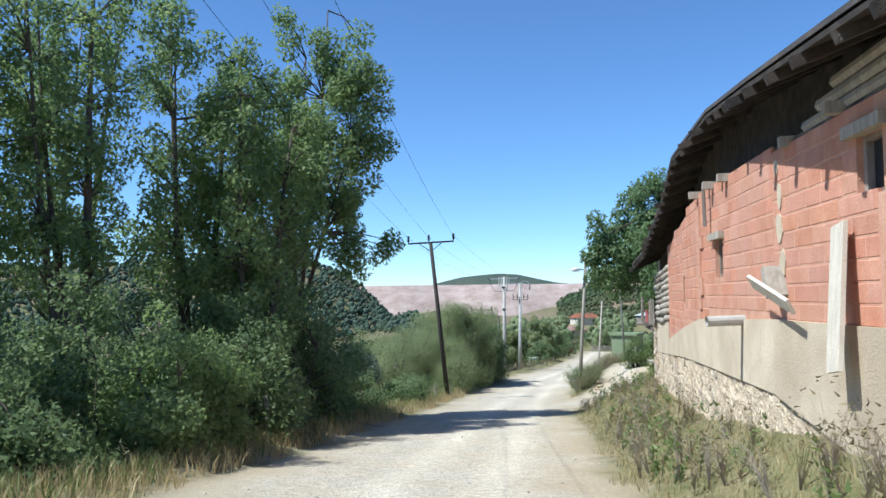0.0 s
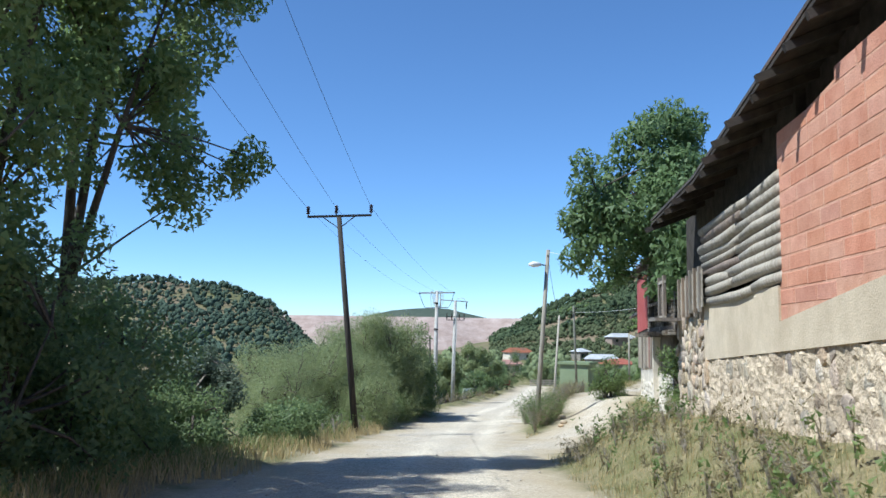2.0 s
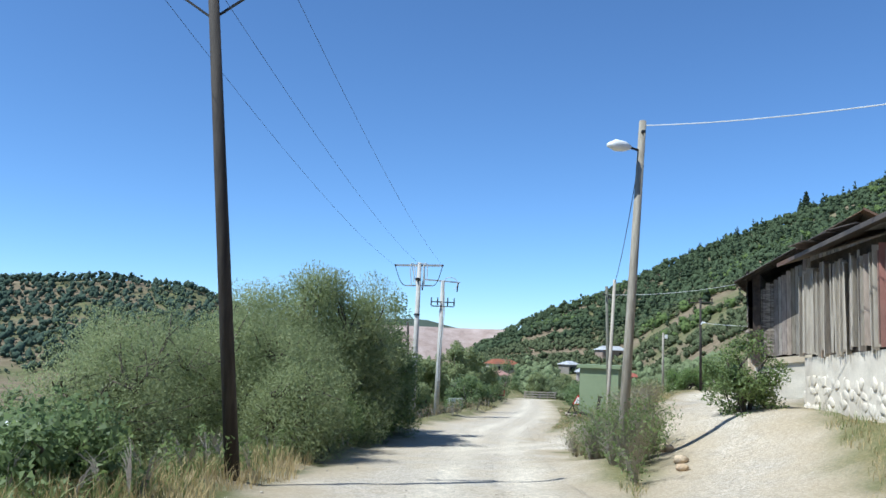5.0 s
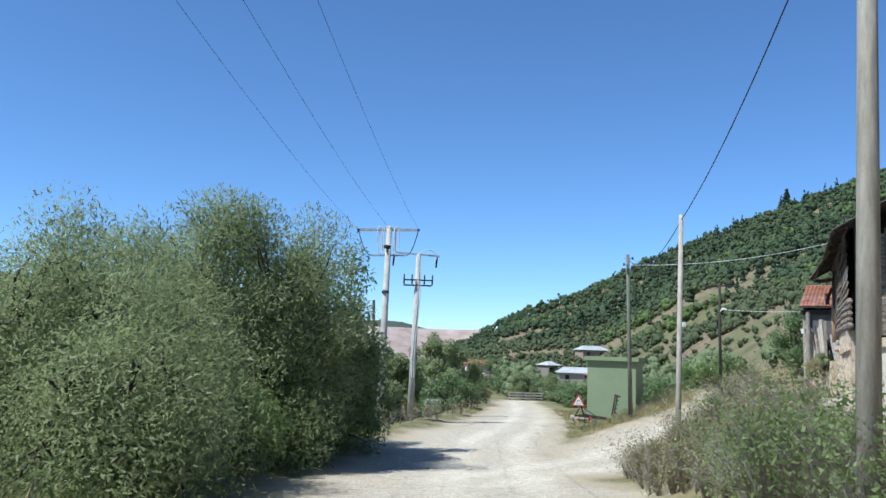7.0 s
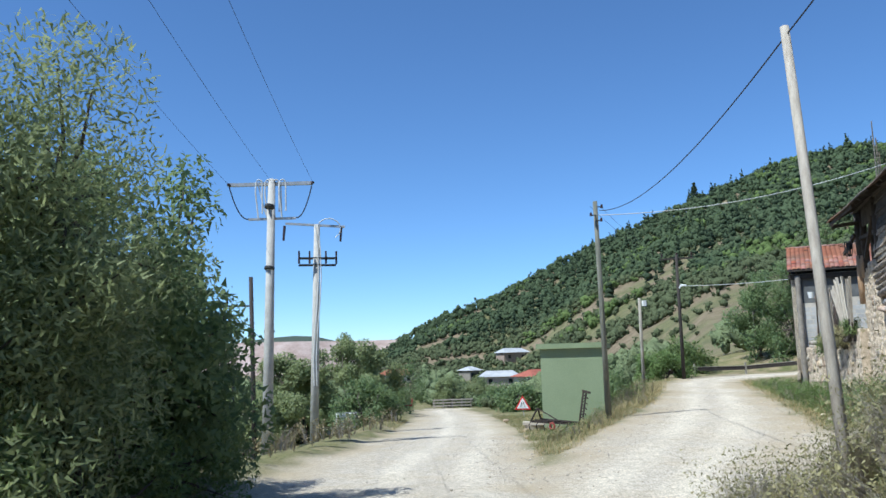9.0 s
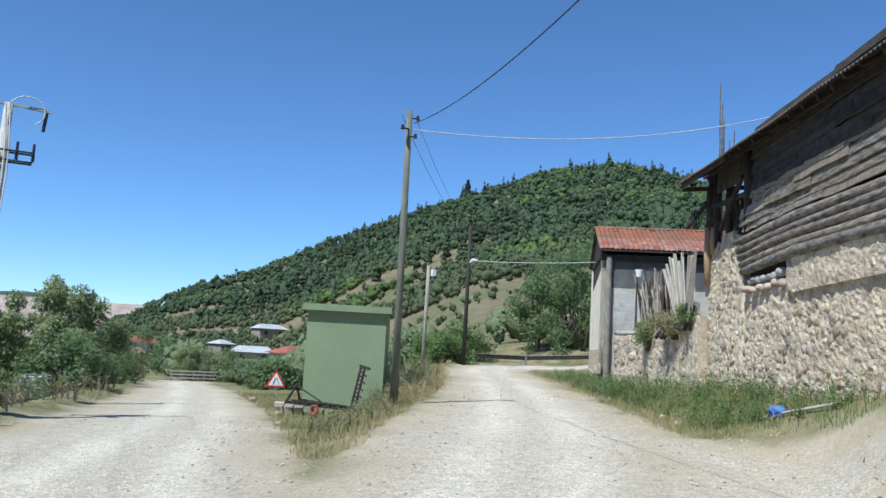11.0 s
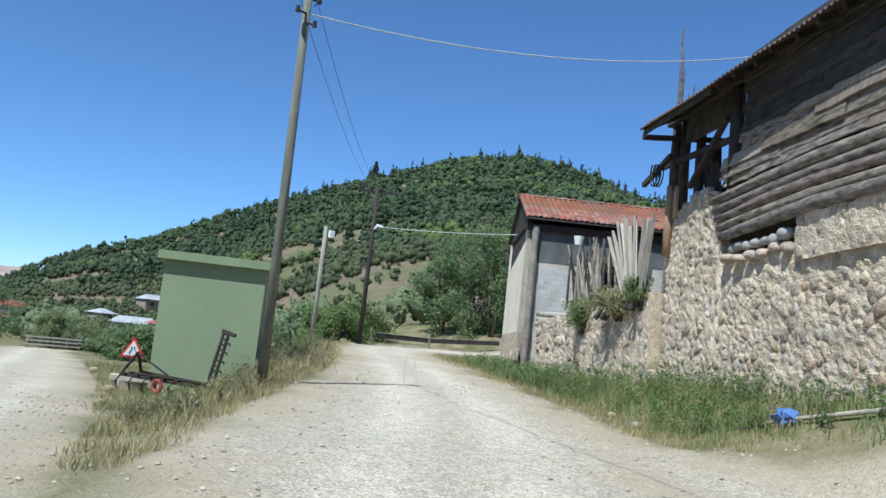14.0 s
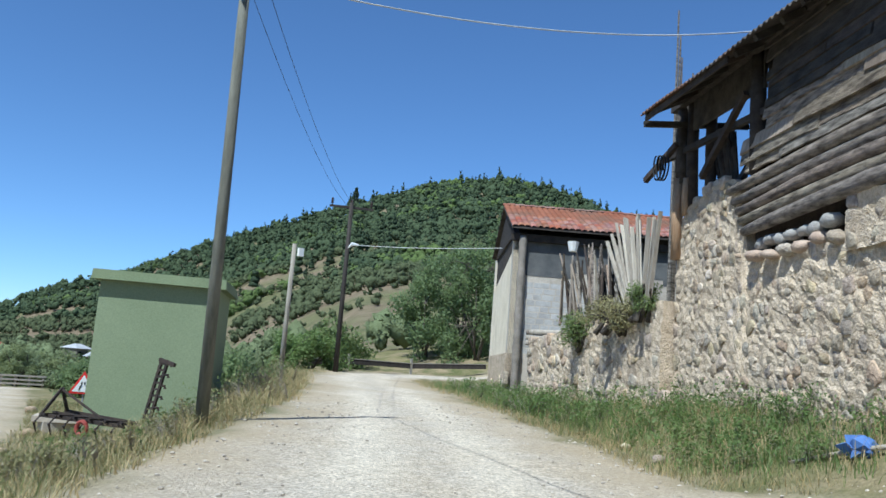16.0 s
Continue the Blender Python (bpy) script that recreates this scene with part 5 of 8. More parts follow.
a, b, c = fTs.at(0, 0.6), fTs.at(7, 0.6), fTs.at(3.5, 1.95)
gable.add([a, b, c, a - fTs.n * 0.2, b - fTs.n * 0.2, c - fTs.n * 0.2], [(0, 1, 2), (5, 4, 3), (0, 3, 4, 1), (1, 4, 5, 2), (2, 5, 3, 0)])
part("gable", gable, M_DARK, tiled, "dark boarded gable")
pz = np.linspace(-4.8, 0.5, 46)
pillar = Shape().tube([fT.at(7.2, z, 0.13) for z in pz], [0.135 + 0.01 * math.sin(5 * z) - (0.016 if k % 3 == 0 else 0.0) for k, z in enumerate(pz)], 12)
part("pillar", pillar, M_DRUM, tiled, "pillar of stacked round concrete drums", smooth=True)
part("lintel_beam", Shape().beam(fT.at(0, 0.45, 0.1), fT.at(7.6, 0.45, 0.1), 0.16, 0.24), M_DARK, tiled)
deck = Shape()
e0, e1 = fT.at(-0.3, 0.70, 0.42), fT.at(7.62, 0.70, 0.42)
up = -fT.n * 3.95 + Vector((0, 0, 1.46))
back = -fT.n * 3.95 + Vector((0, 0, -1.46))
for p0, p1, d in ((e0, e1, up), (e0 + up, e1 + up, back)):
    deck.add([p0, p1, p1 + d, p0 + d] + [q + Vector((0, 0, 0.07)) for q in (p0, p1, p1 + d, p0 + d)], [(3, 2, 1, 0), (4, 5, 6, 7), (0, 1, 5, 4), (1, 2, 6, 5), (2, 3, 7, 6), (3, 0, 4, 7)])
part("rear_wall", slab(fT, 0, 7.5, -5.2, -5.2, 0.6, 0.6, -7.2, -6.9), M_WHITE, tiled)
part("far_wall", slab(Face(fT.at(0, 0), fT.at(0, 0) - fT.n * 7.0), 0, 7.0, -5.2, -5.2, 0.6, 0.6, -0.3, 0.0), M_WHITE, tiled)
troof = part("roof", deck, M_DARK, tiled, "red clay-tile roof on dark boards")
tile = Shape()
nseg = 5
for i in range(nseg + 1):
    t = math.pi * i / nseg
    for yy, zz, r in ((-0.5, 0.0, 0.46), (0.5, 0.12, 0.52)):
        tile.v.append((-r * math.cos(t), yy, zz + 0.32 * math.sin(t)))
tile.f += [(2 * i, 2 * i + 1, 2 * i + 3, 2 * i + 2) for i in range(nseg)]
TILE = tile.mesh("tile", M_TILE, True)
slope = math.atan2(1.46, 3.95)
cols, rws = 38, 15
rest = Shape()
for r in range(rws):
    for c_ in range(cols):
        if rng.random() < 0.012:
            continue
        p = e1.lerp(e0, (c_ + 0.5) / cols) + up * ((r + 0.5) / rws) + Vector((0, 0, 0.08 + rng.uniform(-0.012, 0.012)))
        m = Matrix.Translation(p) @ fT.turn.to_4x4() @ Matrix.Rotation(math.pi, 4, "Z") @ Matrix.Rotation(slope + rng.uniform(-0.03, 0.03), 4, "X") @ Matrix.Rotation(rng.uniform(-0.06, 0.06), 4, "Z") @ Matrix.Diagonal((7.92 / cols, 0.33, 0.17, 1))
        if r < 7 and c_ < 36:
            piece("tile", TILE, troof, m)
        else:
            rest.add([m @ v.co for v in TILE.vertices], [tuple(f.vertices) for f in TILE.polygons])
tagged(part("upper_tiles", rest, M_TILE, troof, "upper courses of red clay tiles", True), "upper courses of red clay tiles", kind="stuff")
for c_ in range(21):
    p = e1.lerp(e0, (c_ + 0.5) / 21) + up + Vector((0, 0, 0.1))
    piece("ridge_tile", TILE, troof, Matrix.Translation(p) @ fT.turn.to_4x4() @ Matrix.Rotation(math.pi / 2, 4, "Z") @ Matrix.Diagonal((0.26, 0.45, 0.22, 1)))

timber = empty("timber_stack", "short weathered timbers stacked on the retaining wall", "timber", tuple(fT.at(6.0, -3.1, 0.5)))
for k in range(9):
    part("timber", Shape().tube([fT.at(6.95 - 0.08 * (k % 3), -3.05 + 0.17 * (k // 3), 0.5 + 0.2 * (k % 3)), fT.at(4.9 + rng.uniform(-0.3, 0.4), -3.0 + 0.17 * (k // 3) + rng.uniform(-0.05, 0.1), 0.55 + 0.22 * (k % 3))], rng.uniform(0.07, 0.11), 8), rng.choice((M_POLEL, M_PLANK)), timber, smooth=True)

# green transformer kiosk
rng = random.Random(13)
Sx, Sn = Vector((0.87, -0.493, 0)), Vector((0.493, 0.87, 0))
S0 = Vector((17.9, 86.9, 0))
kiosk = empty("transformer_kiosk", "plain green-painted transformer kiosk with a flat overhanging roof", "kiosk", (S0.x, S0.y, -6.0))
fK = Face(S0 + Sx * 2.62, S0)
part("body", Shape().box(S0 + Sx * 1.31 + Sn * 1.4 + Vector((0, 0, -4.4)), (2.62, 2.8, 3.4), Matrix((Sx, Sn, (0, 0, 1))).transposed()), M_GREEN, kiosk, "smooth green-painted walls")
part("roof", Shape().box(S0 + Sx * 1.31 + Sn * 1.4 + Vector((0, 0, -2.6)), (2.96, 3.2, 0.22), Matrix((Sx, Sn, (0, 0, 1))).transposed(), 0.99), M_GREEND, kiosk, "flat green roof slab")
part("plinth", Shape().box(S0 + Sx * 1.31 + Sn * 1.4 + Vector((0, 0, -6.25)), (2.74, 2.92, 0.5), Matrix((Sx, Sn, (0, 0, 1))).transposed()), M_CONC, kiosk)
kd = part("door", Shape().box(S0 + Sx * -0.012 + Sn * 1.4 + Vector((0, 0, -4.7)), (0.03, 1.6, 2.2), Matrix((Sx, Sn, (0, 0, 1))).transposed()), M_GREEND, kiosk, "green steel door")
part("handle", Shape().box(S0 + Sx * -0.05 + Sn * 1.0 + Vector((0, 0, -4.7)), (0.06, 0.05, 0.16), Matrix((Sx, Sn, (0, 0, 1))).transposed()), M_STEEL, kd)

# ---- poles, wires, signs ----
def pole(name, label, foot, top, r0, r1, material, group=""):
    th = empty(name, label, "utility pole", foot, group)
    a, b = Vector(foot) - Vector((0, 0, 0.4)), Vector(top)
    part("pole", Shape().tube([a, a.lerp(b, 0.5), b], [r0, (r0 + r1) / 2, r1], 10), material, th, smooth=True)
    return th


def wire(name, a, b, sag, r, material, label, th=None):
    a, b = Vector(a), Vector(b)
    s = Shape().tube([a.lerp(b, t / 24) - Vector((0, 0, 4 * sag * t / 24 * (1 - t / 24))) for t in range(25)], r, 5)
    return solo(name, s, material, label, "cable")


def insulator(p, parent, h=0.33, r=0.09):
    s = Shape()
    z = 0.0
    prof = [(0.02, 0.0), (0.02, 0.08)]
    for k in range(4):
        prof += [(r * 0.55, 0.08 + k * h / 4), (r, 0.1 + k * h / 4), (r * 0.6, 0.14 + k * h / 4)]
    prof.append((0.015, 0.1 + h))
    s.tube([(p[0], p[1], p[2] + q[1]) for q in prof], [q[0] for q in prof], 10)
    part("insulator", s, M_PORC, parent, "dark ribbed insulator", smooth=True)


# tarred T pole
T0, T1 = (0.35, 47.1, gz(0.35, 47.1)), (-0.56, 46.75, 4.62)
tp = pole("power_pole", "tall tarred wooden pole with a steel crossarm and three insulators", T0, T1, 0.14, 0.10, M_POLED)
ta, tb = Vector((-1.86, 47.0, 4.62)), Vector((0.76, 46.85, 4.74))
part("crossarm", Shape().beam(ta, tb, 0.09, 0.09), M_STEEL, tp)
for q in (0.22, 0.72):
    part("brace", Shape().beam(ta.lerp(tb, q + 0.02) + Vector((0, 0, -0.03)), Vector((-0.55, 46.85, 4.15)), 0.04, 0.04), M_STEEL, tp)
TI = [ta + Vector((0.02, 0, 0.03)), ta.lerp(tb, 0.45) + Vector((0, 0, 0.03)), tb + Vector((-0.02, 0, 0.03))]
for q in TI:
    insulator(q, tp)

# concrete line poles with a shared crossarm
H0, H1 = (6.18, 81.8, gz(6.18, 81.8)), (6.35, 82.75, 3.5)
h1 = pole("power_pole", "round concrete pole with a wide crossarm and drooping jumper cables", H0, H1, 0.19, 0.13, M_CONC)
ha, hb = Vector((4.85, 83.0, 3.3)), Vector((7.78, 82.6, 3.38))
part("crossarm", Shape().beam(ha, hb, 0.12, 0.12), M_GALV, h1, "pale steel crossarm")
lo_a, lo_b = Vector((5.55, 82.9, 2.05)), Vector((7.2, 82.7, 2.1))
part("crossarm", Shape().beam(lo_a, lo_b, 0.08, 0.08), M_GALV, h1)
for a, b, sg in ((ha, lo_a, 0.35), (hb, lo_b, 0.35), (ha.lerp(hb, 0.35), lo_a.lerp(lo_b, 0.4), 0.1), (ha.lerp(hb, 0.62), lo_a.lerp(lo_b, 0.7), 0.1)):
    s = Shape().tube([a.lerp(b, t / 10) + Vector((0.0, -0.1, -4 * sg * t / 10 * (1 - t / 10))) for t in range(11)], 0.022, 6)
    part("jumper_cable", s, M_WIREB if sg > 0.2 else M_WIREW, h1)
for q in (0.36, 0.47, 0.56, 0.64):
    c = ha.lerp(hb, q)
    s = Shape().tube([c + Vector((0.12, -0.12, -1.2 + 0.3 * q)), c + Vector((0.11, -0.14, -0.3))] + [c + Vector((0.11 * math.cos(t), -0.14, 0.13 * math.sin(t))) for t in np.linspace(0, math.pi, 8)] + [c + Vector((-0.12, -0.14, -0.35)), c + Vector((-0.02, -0.1, -1.25))], 0.026, 6)
    part("loop_cable", s, M_WIREW, h1, "white insulated cable loop")
for q in (ha, hb):
    part("strain_insulator", Shape().tube([q + Vector((0, -0.05, 0)), q + Vector((0, -0.3, -0.05))], [0.07, 0.05], 8), M_PORC, h1)
for k in range(3):
    z = -2.0 + k * 2.2
    part("band", Shape().tube([(6.26, 82.28 + 0.05 * k, z), (6.27, 82.3 + 0.05 * k, z + 0.08)], 0.18, 10), M_STEEL, h1)

G0, G1 = (8.35, 88.6, gz(8.35, 88.6)), (8.55, 88.95, 2.95)
h2 = pole("power_pole", "square concrete pole with fuse gear and white cables down its face", G0, G1, 0.19, 0.13, M_CONC)
a2, b2 = Vector((7.2, 89.1, 3.0)), Vector((9.75, 88.8, 2.85))
part("crossarm", Shape().beam(a2, b2, 0.09, 0.09), M_GALV, h2)
for k, dz in enumerate((-1.1, -1.4)):
    for dy in (-0.18, 0.18):
        part("fuse_rail", Shape().beam((7.75, 88.9 + dy, 2.55 + dz), (9.35, 88.8 + dy, 2.55 + dz), 0.05, 0.05), M_STEEL, h2)
for x in (7.75, 8.2, 8.9, 9.35):
    part("fuse", Shape().tube([(x, 88.7, 1.2), (x, 88.7, 1.75)], [0.05, 0.04], 7), M_PORC, h2)
for x0 in (7.15, 9.6):
    part("surge_arrester", Shape().tube([(x0, 88.85, 2.85), (x0 - 0.05, 88.8, 2.2)], [0.06, 0.05], 8), M_PORC, h2)
part("loop_cable", Shape().tube([(8.6 + 0.5 * math.sin(t) + 0.45, 88.75, 2.75 + 0.45 * math.cos(t)) for t in np.linspace(-1.4, 2.6, 12)], 0.022, 6), M_WIREW, h2)
for dx in (-0.06, 0.05):
    part("down_cable", Shape().tube([(8.52 + dx + 0.12 * math.sin(t * 0.9), 88.7 - 0.03 * t, 2.9 - t * 1.15) for t in range(7)], 0.025, 6), M_WIREW, h2)

# thin dark pole and lattice transformer mast behind the thicket
pole("utility_pole", "thin dark steel pole beside the thicket", (5.75, 79.6, gz(5.75, 79.6)), (5.6, 80.2, -0.3), 0.075, 0.065, M_POLED)
mast = empty("lattice_mast", "steel lattice mast with a transformer and switchgear", "mast", (4.7, 97, gz(4.7, 97)))
mz = gz(4.7, 97)
for sx in (-0.45, 0.45):
    for sy in (-0.45, 0.45):
        part("leg", Shape().beam((4.7 + sx, 97 + sy, mz - 0.3), (4.7 + sx * 0.35, 97 + sy * 0.35, 0.0), 0.07, 0.07), M_STEEL, mast)
for k in range(7):
    t0, t1 = k / 7, (k + 1) / 7
    for sg in (-1, 1):
        za, zb = mz + (0.0 - mz) * t0, mz + (0.0 - mz) * t1
        wa, wb = 0.45 * (1 - 0.65 * t0), 0.45 * (1 - 0.65 * t1)
        part("lacing", Shape().beam((4.7 - sg * wa, 97 - wa, za), (4.7 + sg * wb, 97 - wb, zb), 0.04, 0.04), M_STEEL, mast)
part("crossarm", Shape().beam((3.4, 97, 0.0), (6.0, 97, 0.0), 0.08, 0.08), M_STEEL, mast)
part("gear_frame", Shape().box((4.7, 96.7, -1.3), (1.3, 0.6, 0.05)).box((4.7, 96.7, -0.9), (1.3, 0.6, 0.05)).box((4.7, 96.7, -1.7), (1.3, 0.6, 0.05)), M_STEEL, mast)
for x in (3.5, 4.7, 5.9):
    insulator((x, 97, 0.03), mast, 0.25, 0.07)

# street lamp on a leaning pole
lp = pole("street_lamp", "leaning weathered wooden pole with a white street lamp head", (8.25, 49.8, gz(8.25, 49.8)), (8.93, 50.4, 3.84), 0.12, 0.085, M_POLE)
part("arm", Shape().tube([(8.85, 50.35, 3.1), (8.5, 50.2, 3.14)], 0.03, 7), M_STEEL, lp)
lh = Shape()
lh.tube([(8.55, 50.2, 3.13), (8.4, 50.15, 3.13), (8.15, 50.05, 3.12), (7.95, 50.0, 3.1)], [0.06, 0.12, 0.14, 0.05], 10)
part("lamp_head", lh, M_PLASTIC, lp, "white cobra-head lamp", smooth=True)
part("bracket", Shape().box((8.9, 50.38, 3.55), (0.08, 0.3, 0.06)), M_STEEL, lp)

# leaning pale pole at the bank and the pole behind the kiosk
P0, P1 = (11.45, 60.9, gz(11.45, 60.9)), (12.18, 62.26, 1.1)
pp = pole("utility_pole", "leaning pale debarked wooden pole on the weedy bank", P0, P1, 0.072, 0.058, M_POLEL)
R0, R1 = (17.85, 80.3, gz(17.85, 80.3)), (17.3, 79.35, 2.28)
rp = pole("utility_pole", "grey wooden pole with small insulators in front of the kiosk", R0, R1, 0.11, 0.08, M_POLEK)
for dx, dz in ((-0.22, -0.5), (0.2, -0.2), (0.16, -0.68)):
    part("hook", Shape().beam((17.32, 79.35, 2.28 + dz), (17.32 + dx, 79.3, 2.28 + dz), 0.03, 0.03), M_STEEL, rp)
    part("insulator", Shape().tube([(17.32 + dx, 79.3, 2.24 + dz), (17.32 + dx, 79.3, 2.36 + dz)], [0.05, 0.035], 8), M_PORC, rp)
fp = pole("utility_pole", "dark wooden pole with a short crossarm by the upper bend", (32.0, 99.4, gz(32.0, 99.4)), (31.9, 99.2, 3.15), 0.12, 0.09, M_POLED)
part("crossarm", Shape().beam((31.0, 99.6, 2.9), (32.9, 98.9, 2.95), 0.1, 0.1), M_POLED, fp)
for q in (0.05, 0.5, 0.95):
    insulator(Vector((31.0, 99.6, 2.93)).lerp(Vector((32.9, 98.9, 2.98)), q), fp, 0.25, 0.07)
part("lamp_head", Shape().tube([(31.9, 99.1, 1.05), (31.98, 98.95, 1.22), (32.25, 98.85, 1.2)], [0.04, 0.09, 0.05], 8), M_PLASTIC, fp)
sp = pole("utility_pole", "short grey wooden pole with a small white lamp", (26.9, 94.9, gz(26.9, 94.9)), (26.85, 94.75, 0.1), 0.1, 0.08, M_POLE)
part("lamp_head", Shape().box((27.05, 94.6, -0.2), (0.2, 0.14, 0.3)), M_PLASTIC, sp)

HW = [ha + Vector((0, -0.3, -0.05)), ha.lerp(hb, 0.5) + Vector((0, -0.1, 0.1)), hb + Vector((0, -0.3, -0.05))]
for q, e in zip(TI, HW):
    wire("power_line", q + Vector((0, 0, 0.3)), e, 0.5, 0.005, M_WIREB, "thin overhead power line between two poles")
    wire("power_line", q + Vector((0, 0, 0.3)), (q.x - 6.3, -22, 14.0), 1.5, 0.006, M_WIREB, "thin overhead power line running back along the road")
wire("twisted_cable", (8.92, 50.38, 3.5), (12.18, 62.25, 0.98), 0.35, 0.011, M_WIREB, "black twisted cable between the lamp pole and the bank pole")
wire("twisted_cable", (12.18, 62.25, 0.98), (17.42, 79.3, 1.95), 0.62, 0.011, M_WIREB, "black twisted cable to the pole by the kiosk")
wire("white_cable", (17.4, 79.3, 1.78), (28.4, 76.25, 3.75), 0.5, 0.014, M_WIREW, "thin white cable sagging to the barn roof")
wire("white_cable", (8.95, 50.45, 3.75), (11.6, 43.4, 2.55), 0.1, 0.012, M_WIREW, "thin white cable from the lamp pole to the house")
wire("white_cable", (31.95, 99.2, 1.2), (34.0, 90.0, 0.75), 0.1, 0.014, M_WIREW, "thin white cable to the tiled house")
for q in (0.2, -0.2):
    wire("power_line", (17.3 + q, 79.35, 2.1), (31.9 + q, 99.2, 2.95), 0.5, 0.006, M_WIREB, "thin wire up to the pole at the bend")
mast_f = empty("aerial_poles", "bundle of thin wooden aerial poles rising behind the barn roof", "aerial", (30.4, 80.7, -4.5))
for dx, h in ((0, 6.2), (0.22, 4.9), (0.75, 4.6), (0.5, 4.2), (0.12, 5.5)):
    part("rod", Shape().tube([(30.4 + dx * 0.8, 80.65, -4.8), (30.4 + dx, 80.65, h)], [0.07, 0.025], 6), M_LOG, mast_f)

# road-narrows sign
sign = empty("road_sign", "triangular red-bordered road-narrows warning sign on a post", "road sign", (21.2, 98.6, gz(21.2, 98.6)))
sg0 = Vector((21.12, 98.55, -5.68))
sd, su = Vector((0.93, -0.36, 0)), Vector((0, 0, 1))
sn = Vector((-0.36, -0.93, 0))
def tri(r, off, th):
    s = Shape()
    c = [sg0 + sn * off + (sd * math.cos(a) + su * math.sin(a)) * r for a in (math.pi / 2, math.pi * 7 / 6, math.pi * 11 / 6)]
    return s.add(c + [p - sn * th for p in c], [(0, 1, 2), (5, 4, 3), (0, 3, 4, 1), (1, 4, 5, 2), (2, 5, 3, 0)])
M_SIGNR = surface("sign_red", (0.55, 0.03, 0.03), (0.6, 0.04, 0.035), 2, 0.45, 0.02, 20)
part("post", Shape().tube([(21.22, 98.62, gz(21.2, 98.6) - 0.3), (21.14, 98.62, -5.3)], 0.035, 8), M_GALV, sign)
part("border", tri(0.54, 0.0, 0.02), M_SIGNR, sign, "red border plate")
part("face", tri(0.40, 0.012, 0.01), M_PLASTIC, sign, "white face")
for k in (-1, 1):
    b = Shape()
    for (x0, z0), (x1, z1) in (((0.13 * k, -0.14), (0.11 * k, -0.02)), ((0.11 * k, -0.02), (0.05 * k, 0.06)), ((0.05 * k, 0.06), (0.05 * k, 0.15))):
        b.beam(sg0 + sn * 0.02 + sd * x0 + su * z0, sg0 + sn * 0.02 + sd * x1 + su * z1, 0.045, 0.012)
    part("narrowing_line", b, M_WIREB, sign)

# guard rail on the bend
rail = empty("guard_rail", "low weathered guard rail along the outer edge of the bend", "guard rail", (32, 101.5, gz(32, 101.5)))
RP = [(25.5, 98.5), (28.5, 101.2), (31.5, 102.2), (34.5, 102.3), (38, 101.8), (42, 100.5)]
for (ax, ay), (bx, by) in zip(RP[:-1], RP[1:]):
    za, zb = gz(ax, ay), gz(bx, by)
    part("rail", Shape().beam((ax, ay, za + 0.42), (bx, by, zb + 0.42), 0.05, 0.24), M_POLED, rail)
    part("rail_cap", Shape().beam((ax, ay, za + 0.56), (bx, by, zb + 0.56), 0.1, 0.04), M_POLE, rail)
    part("post", Shape().box((ax, ay, za + 0.3), (0.1, 0.1, 1.0)), M_POLE, rail)
# bridge railing at the far bend of the main road
br = empty("bridge_railing", "pale wooden railing at the far end of the road", "railing", (26.9, 136.6, gz(26.9, 136.6)))
for k in range(5):
    x, y = 25.0 + k * 0.95, 136.8 - 0.1 * k
    part("post", Shape().box((x, y, gz(x, y) + 0.35), (0.13, 0.13, 1.2)), M_POLEL, br)
for z in (0.3, 0.6, 0.9):
    part("rail", Shape().beam((24.8, 136.7, gz(25, 136.8) + z), (29.0, 136.3, gz(28.8, 136.4) + z), 0.07, 0.13), M_POLEL, br)

# ---- trees, bushes, weeds ----
def crown_points(clumps, count, rng, spread=1.0):
    c = np.array([k[:3] for k in clumps])
    r = np.array([k[3] for k in clumps])
    w = r ** 2 / (r ** 2).sum()
    pick = rng.choice(len(clumps), count, p=w)
    d = rng.normal(size=(count, 3))
    d /= np.linalg.norm(d, axis=1)[:, None]
    rad = rng.uniform(0, 1, count) ** 0.36
    return c[pick] + d * (rad * r[pick] * spread)[:, None], d


LEAFY = 1.45


def tree(name, label, base, stems, clumps, leaves, leaf, size, material, bark=M_BARK, droop=0.3, category="tree", group="", seed=0):
    """A thing with a trunk of tapering stems and limbs, and a crown of single leaves in clumps."""
    g = np.random.default_rng(seed)
    r = random.Random(seed)
    th = empty(name, label, category, base, group)
    wood = Shape()
    for pts, r0 in stems:
        n = len(pts)
        wood.tube([Vector(p) for p in pts], [r0 * (1 - 0.85 * i / (n - 1)) for i in range(n)], 7)
    heads = [Vector(p) for pts, _ in stems for p in pts[1:]]
    for c in clumps:
        p = Vector(c[:3])
        q = min(heads, key=lambda h: (h - p).length + (0.8 if h.z > p.z else 0))
        mid = (p + q) / 2 + Vector((r.uniform(-0.2, 0.2), r.uniform(-0.2, 0.2), r.uniform(-0.1, 0.3)))
        wood.tube([q, mid, p], [0.035, 0.025, 0.01], 5, False)
    part("trunk", wood, bark, th, smooth=True)
    pts, out = crown_points(clumps, int(leaves * LEAFY), g)
    mid = np.mean([k[:3] for k in clumps], 0)
    away = pts - mid
    away /= np.linalg.norm(away, axis=1)[:, None] + 0.01
    tagged(under(new("crown", leaf_mesh("crown", pts, size[0], size[1], material, g, droop, out * 0.4, out * 0.8 + away * 0.7 + np.array((0, 0, 0.5)), 0.5)), th))
    return th


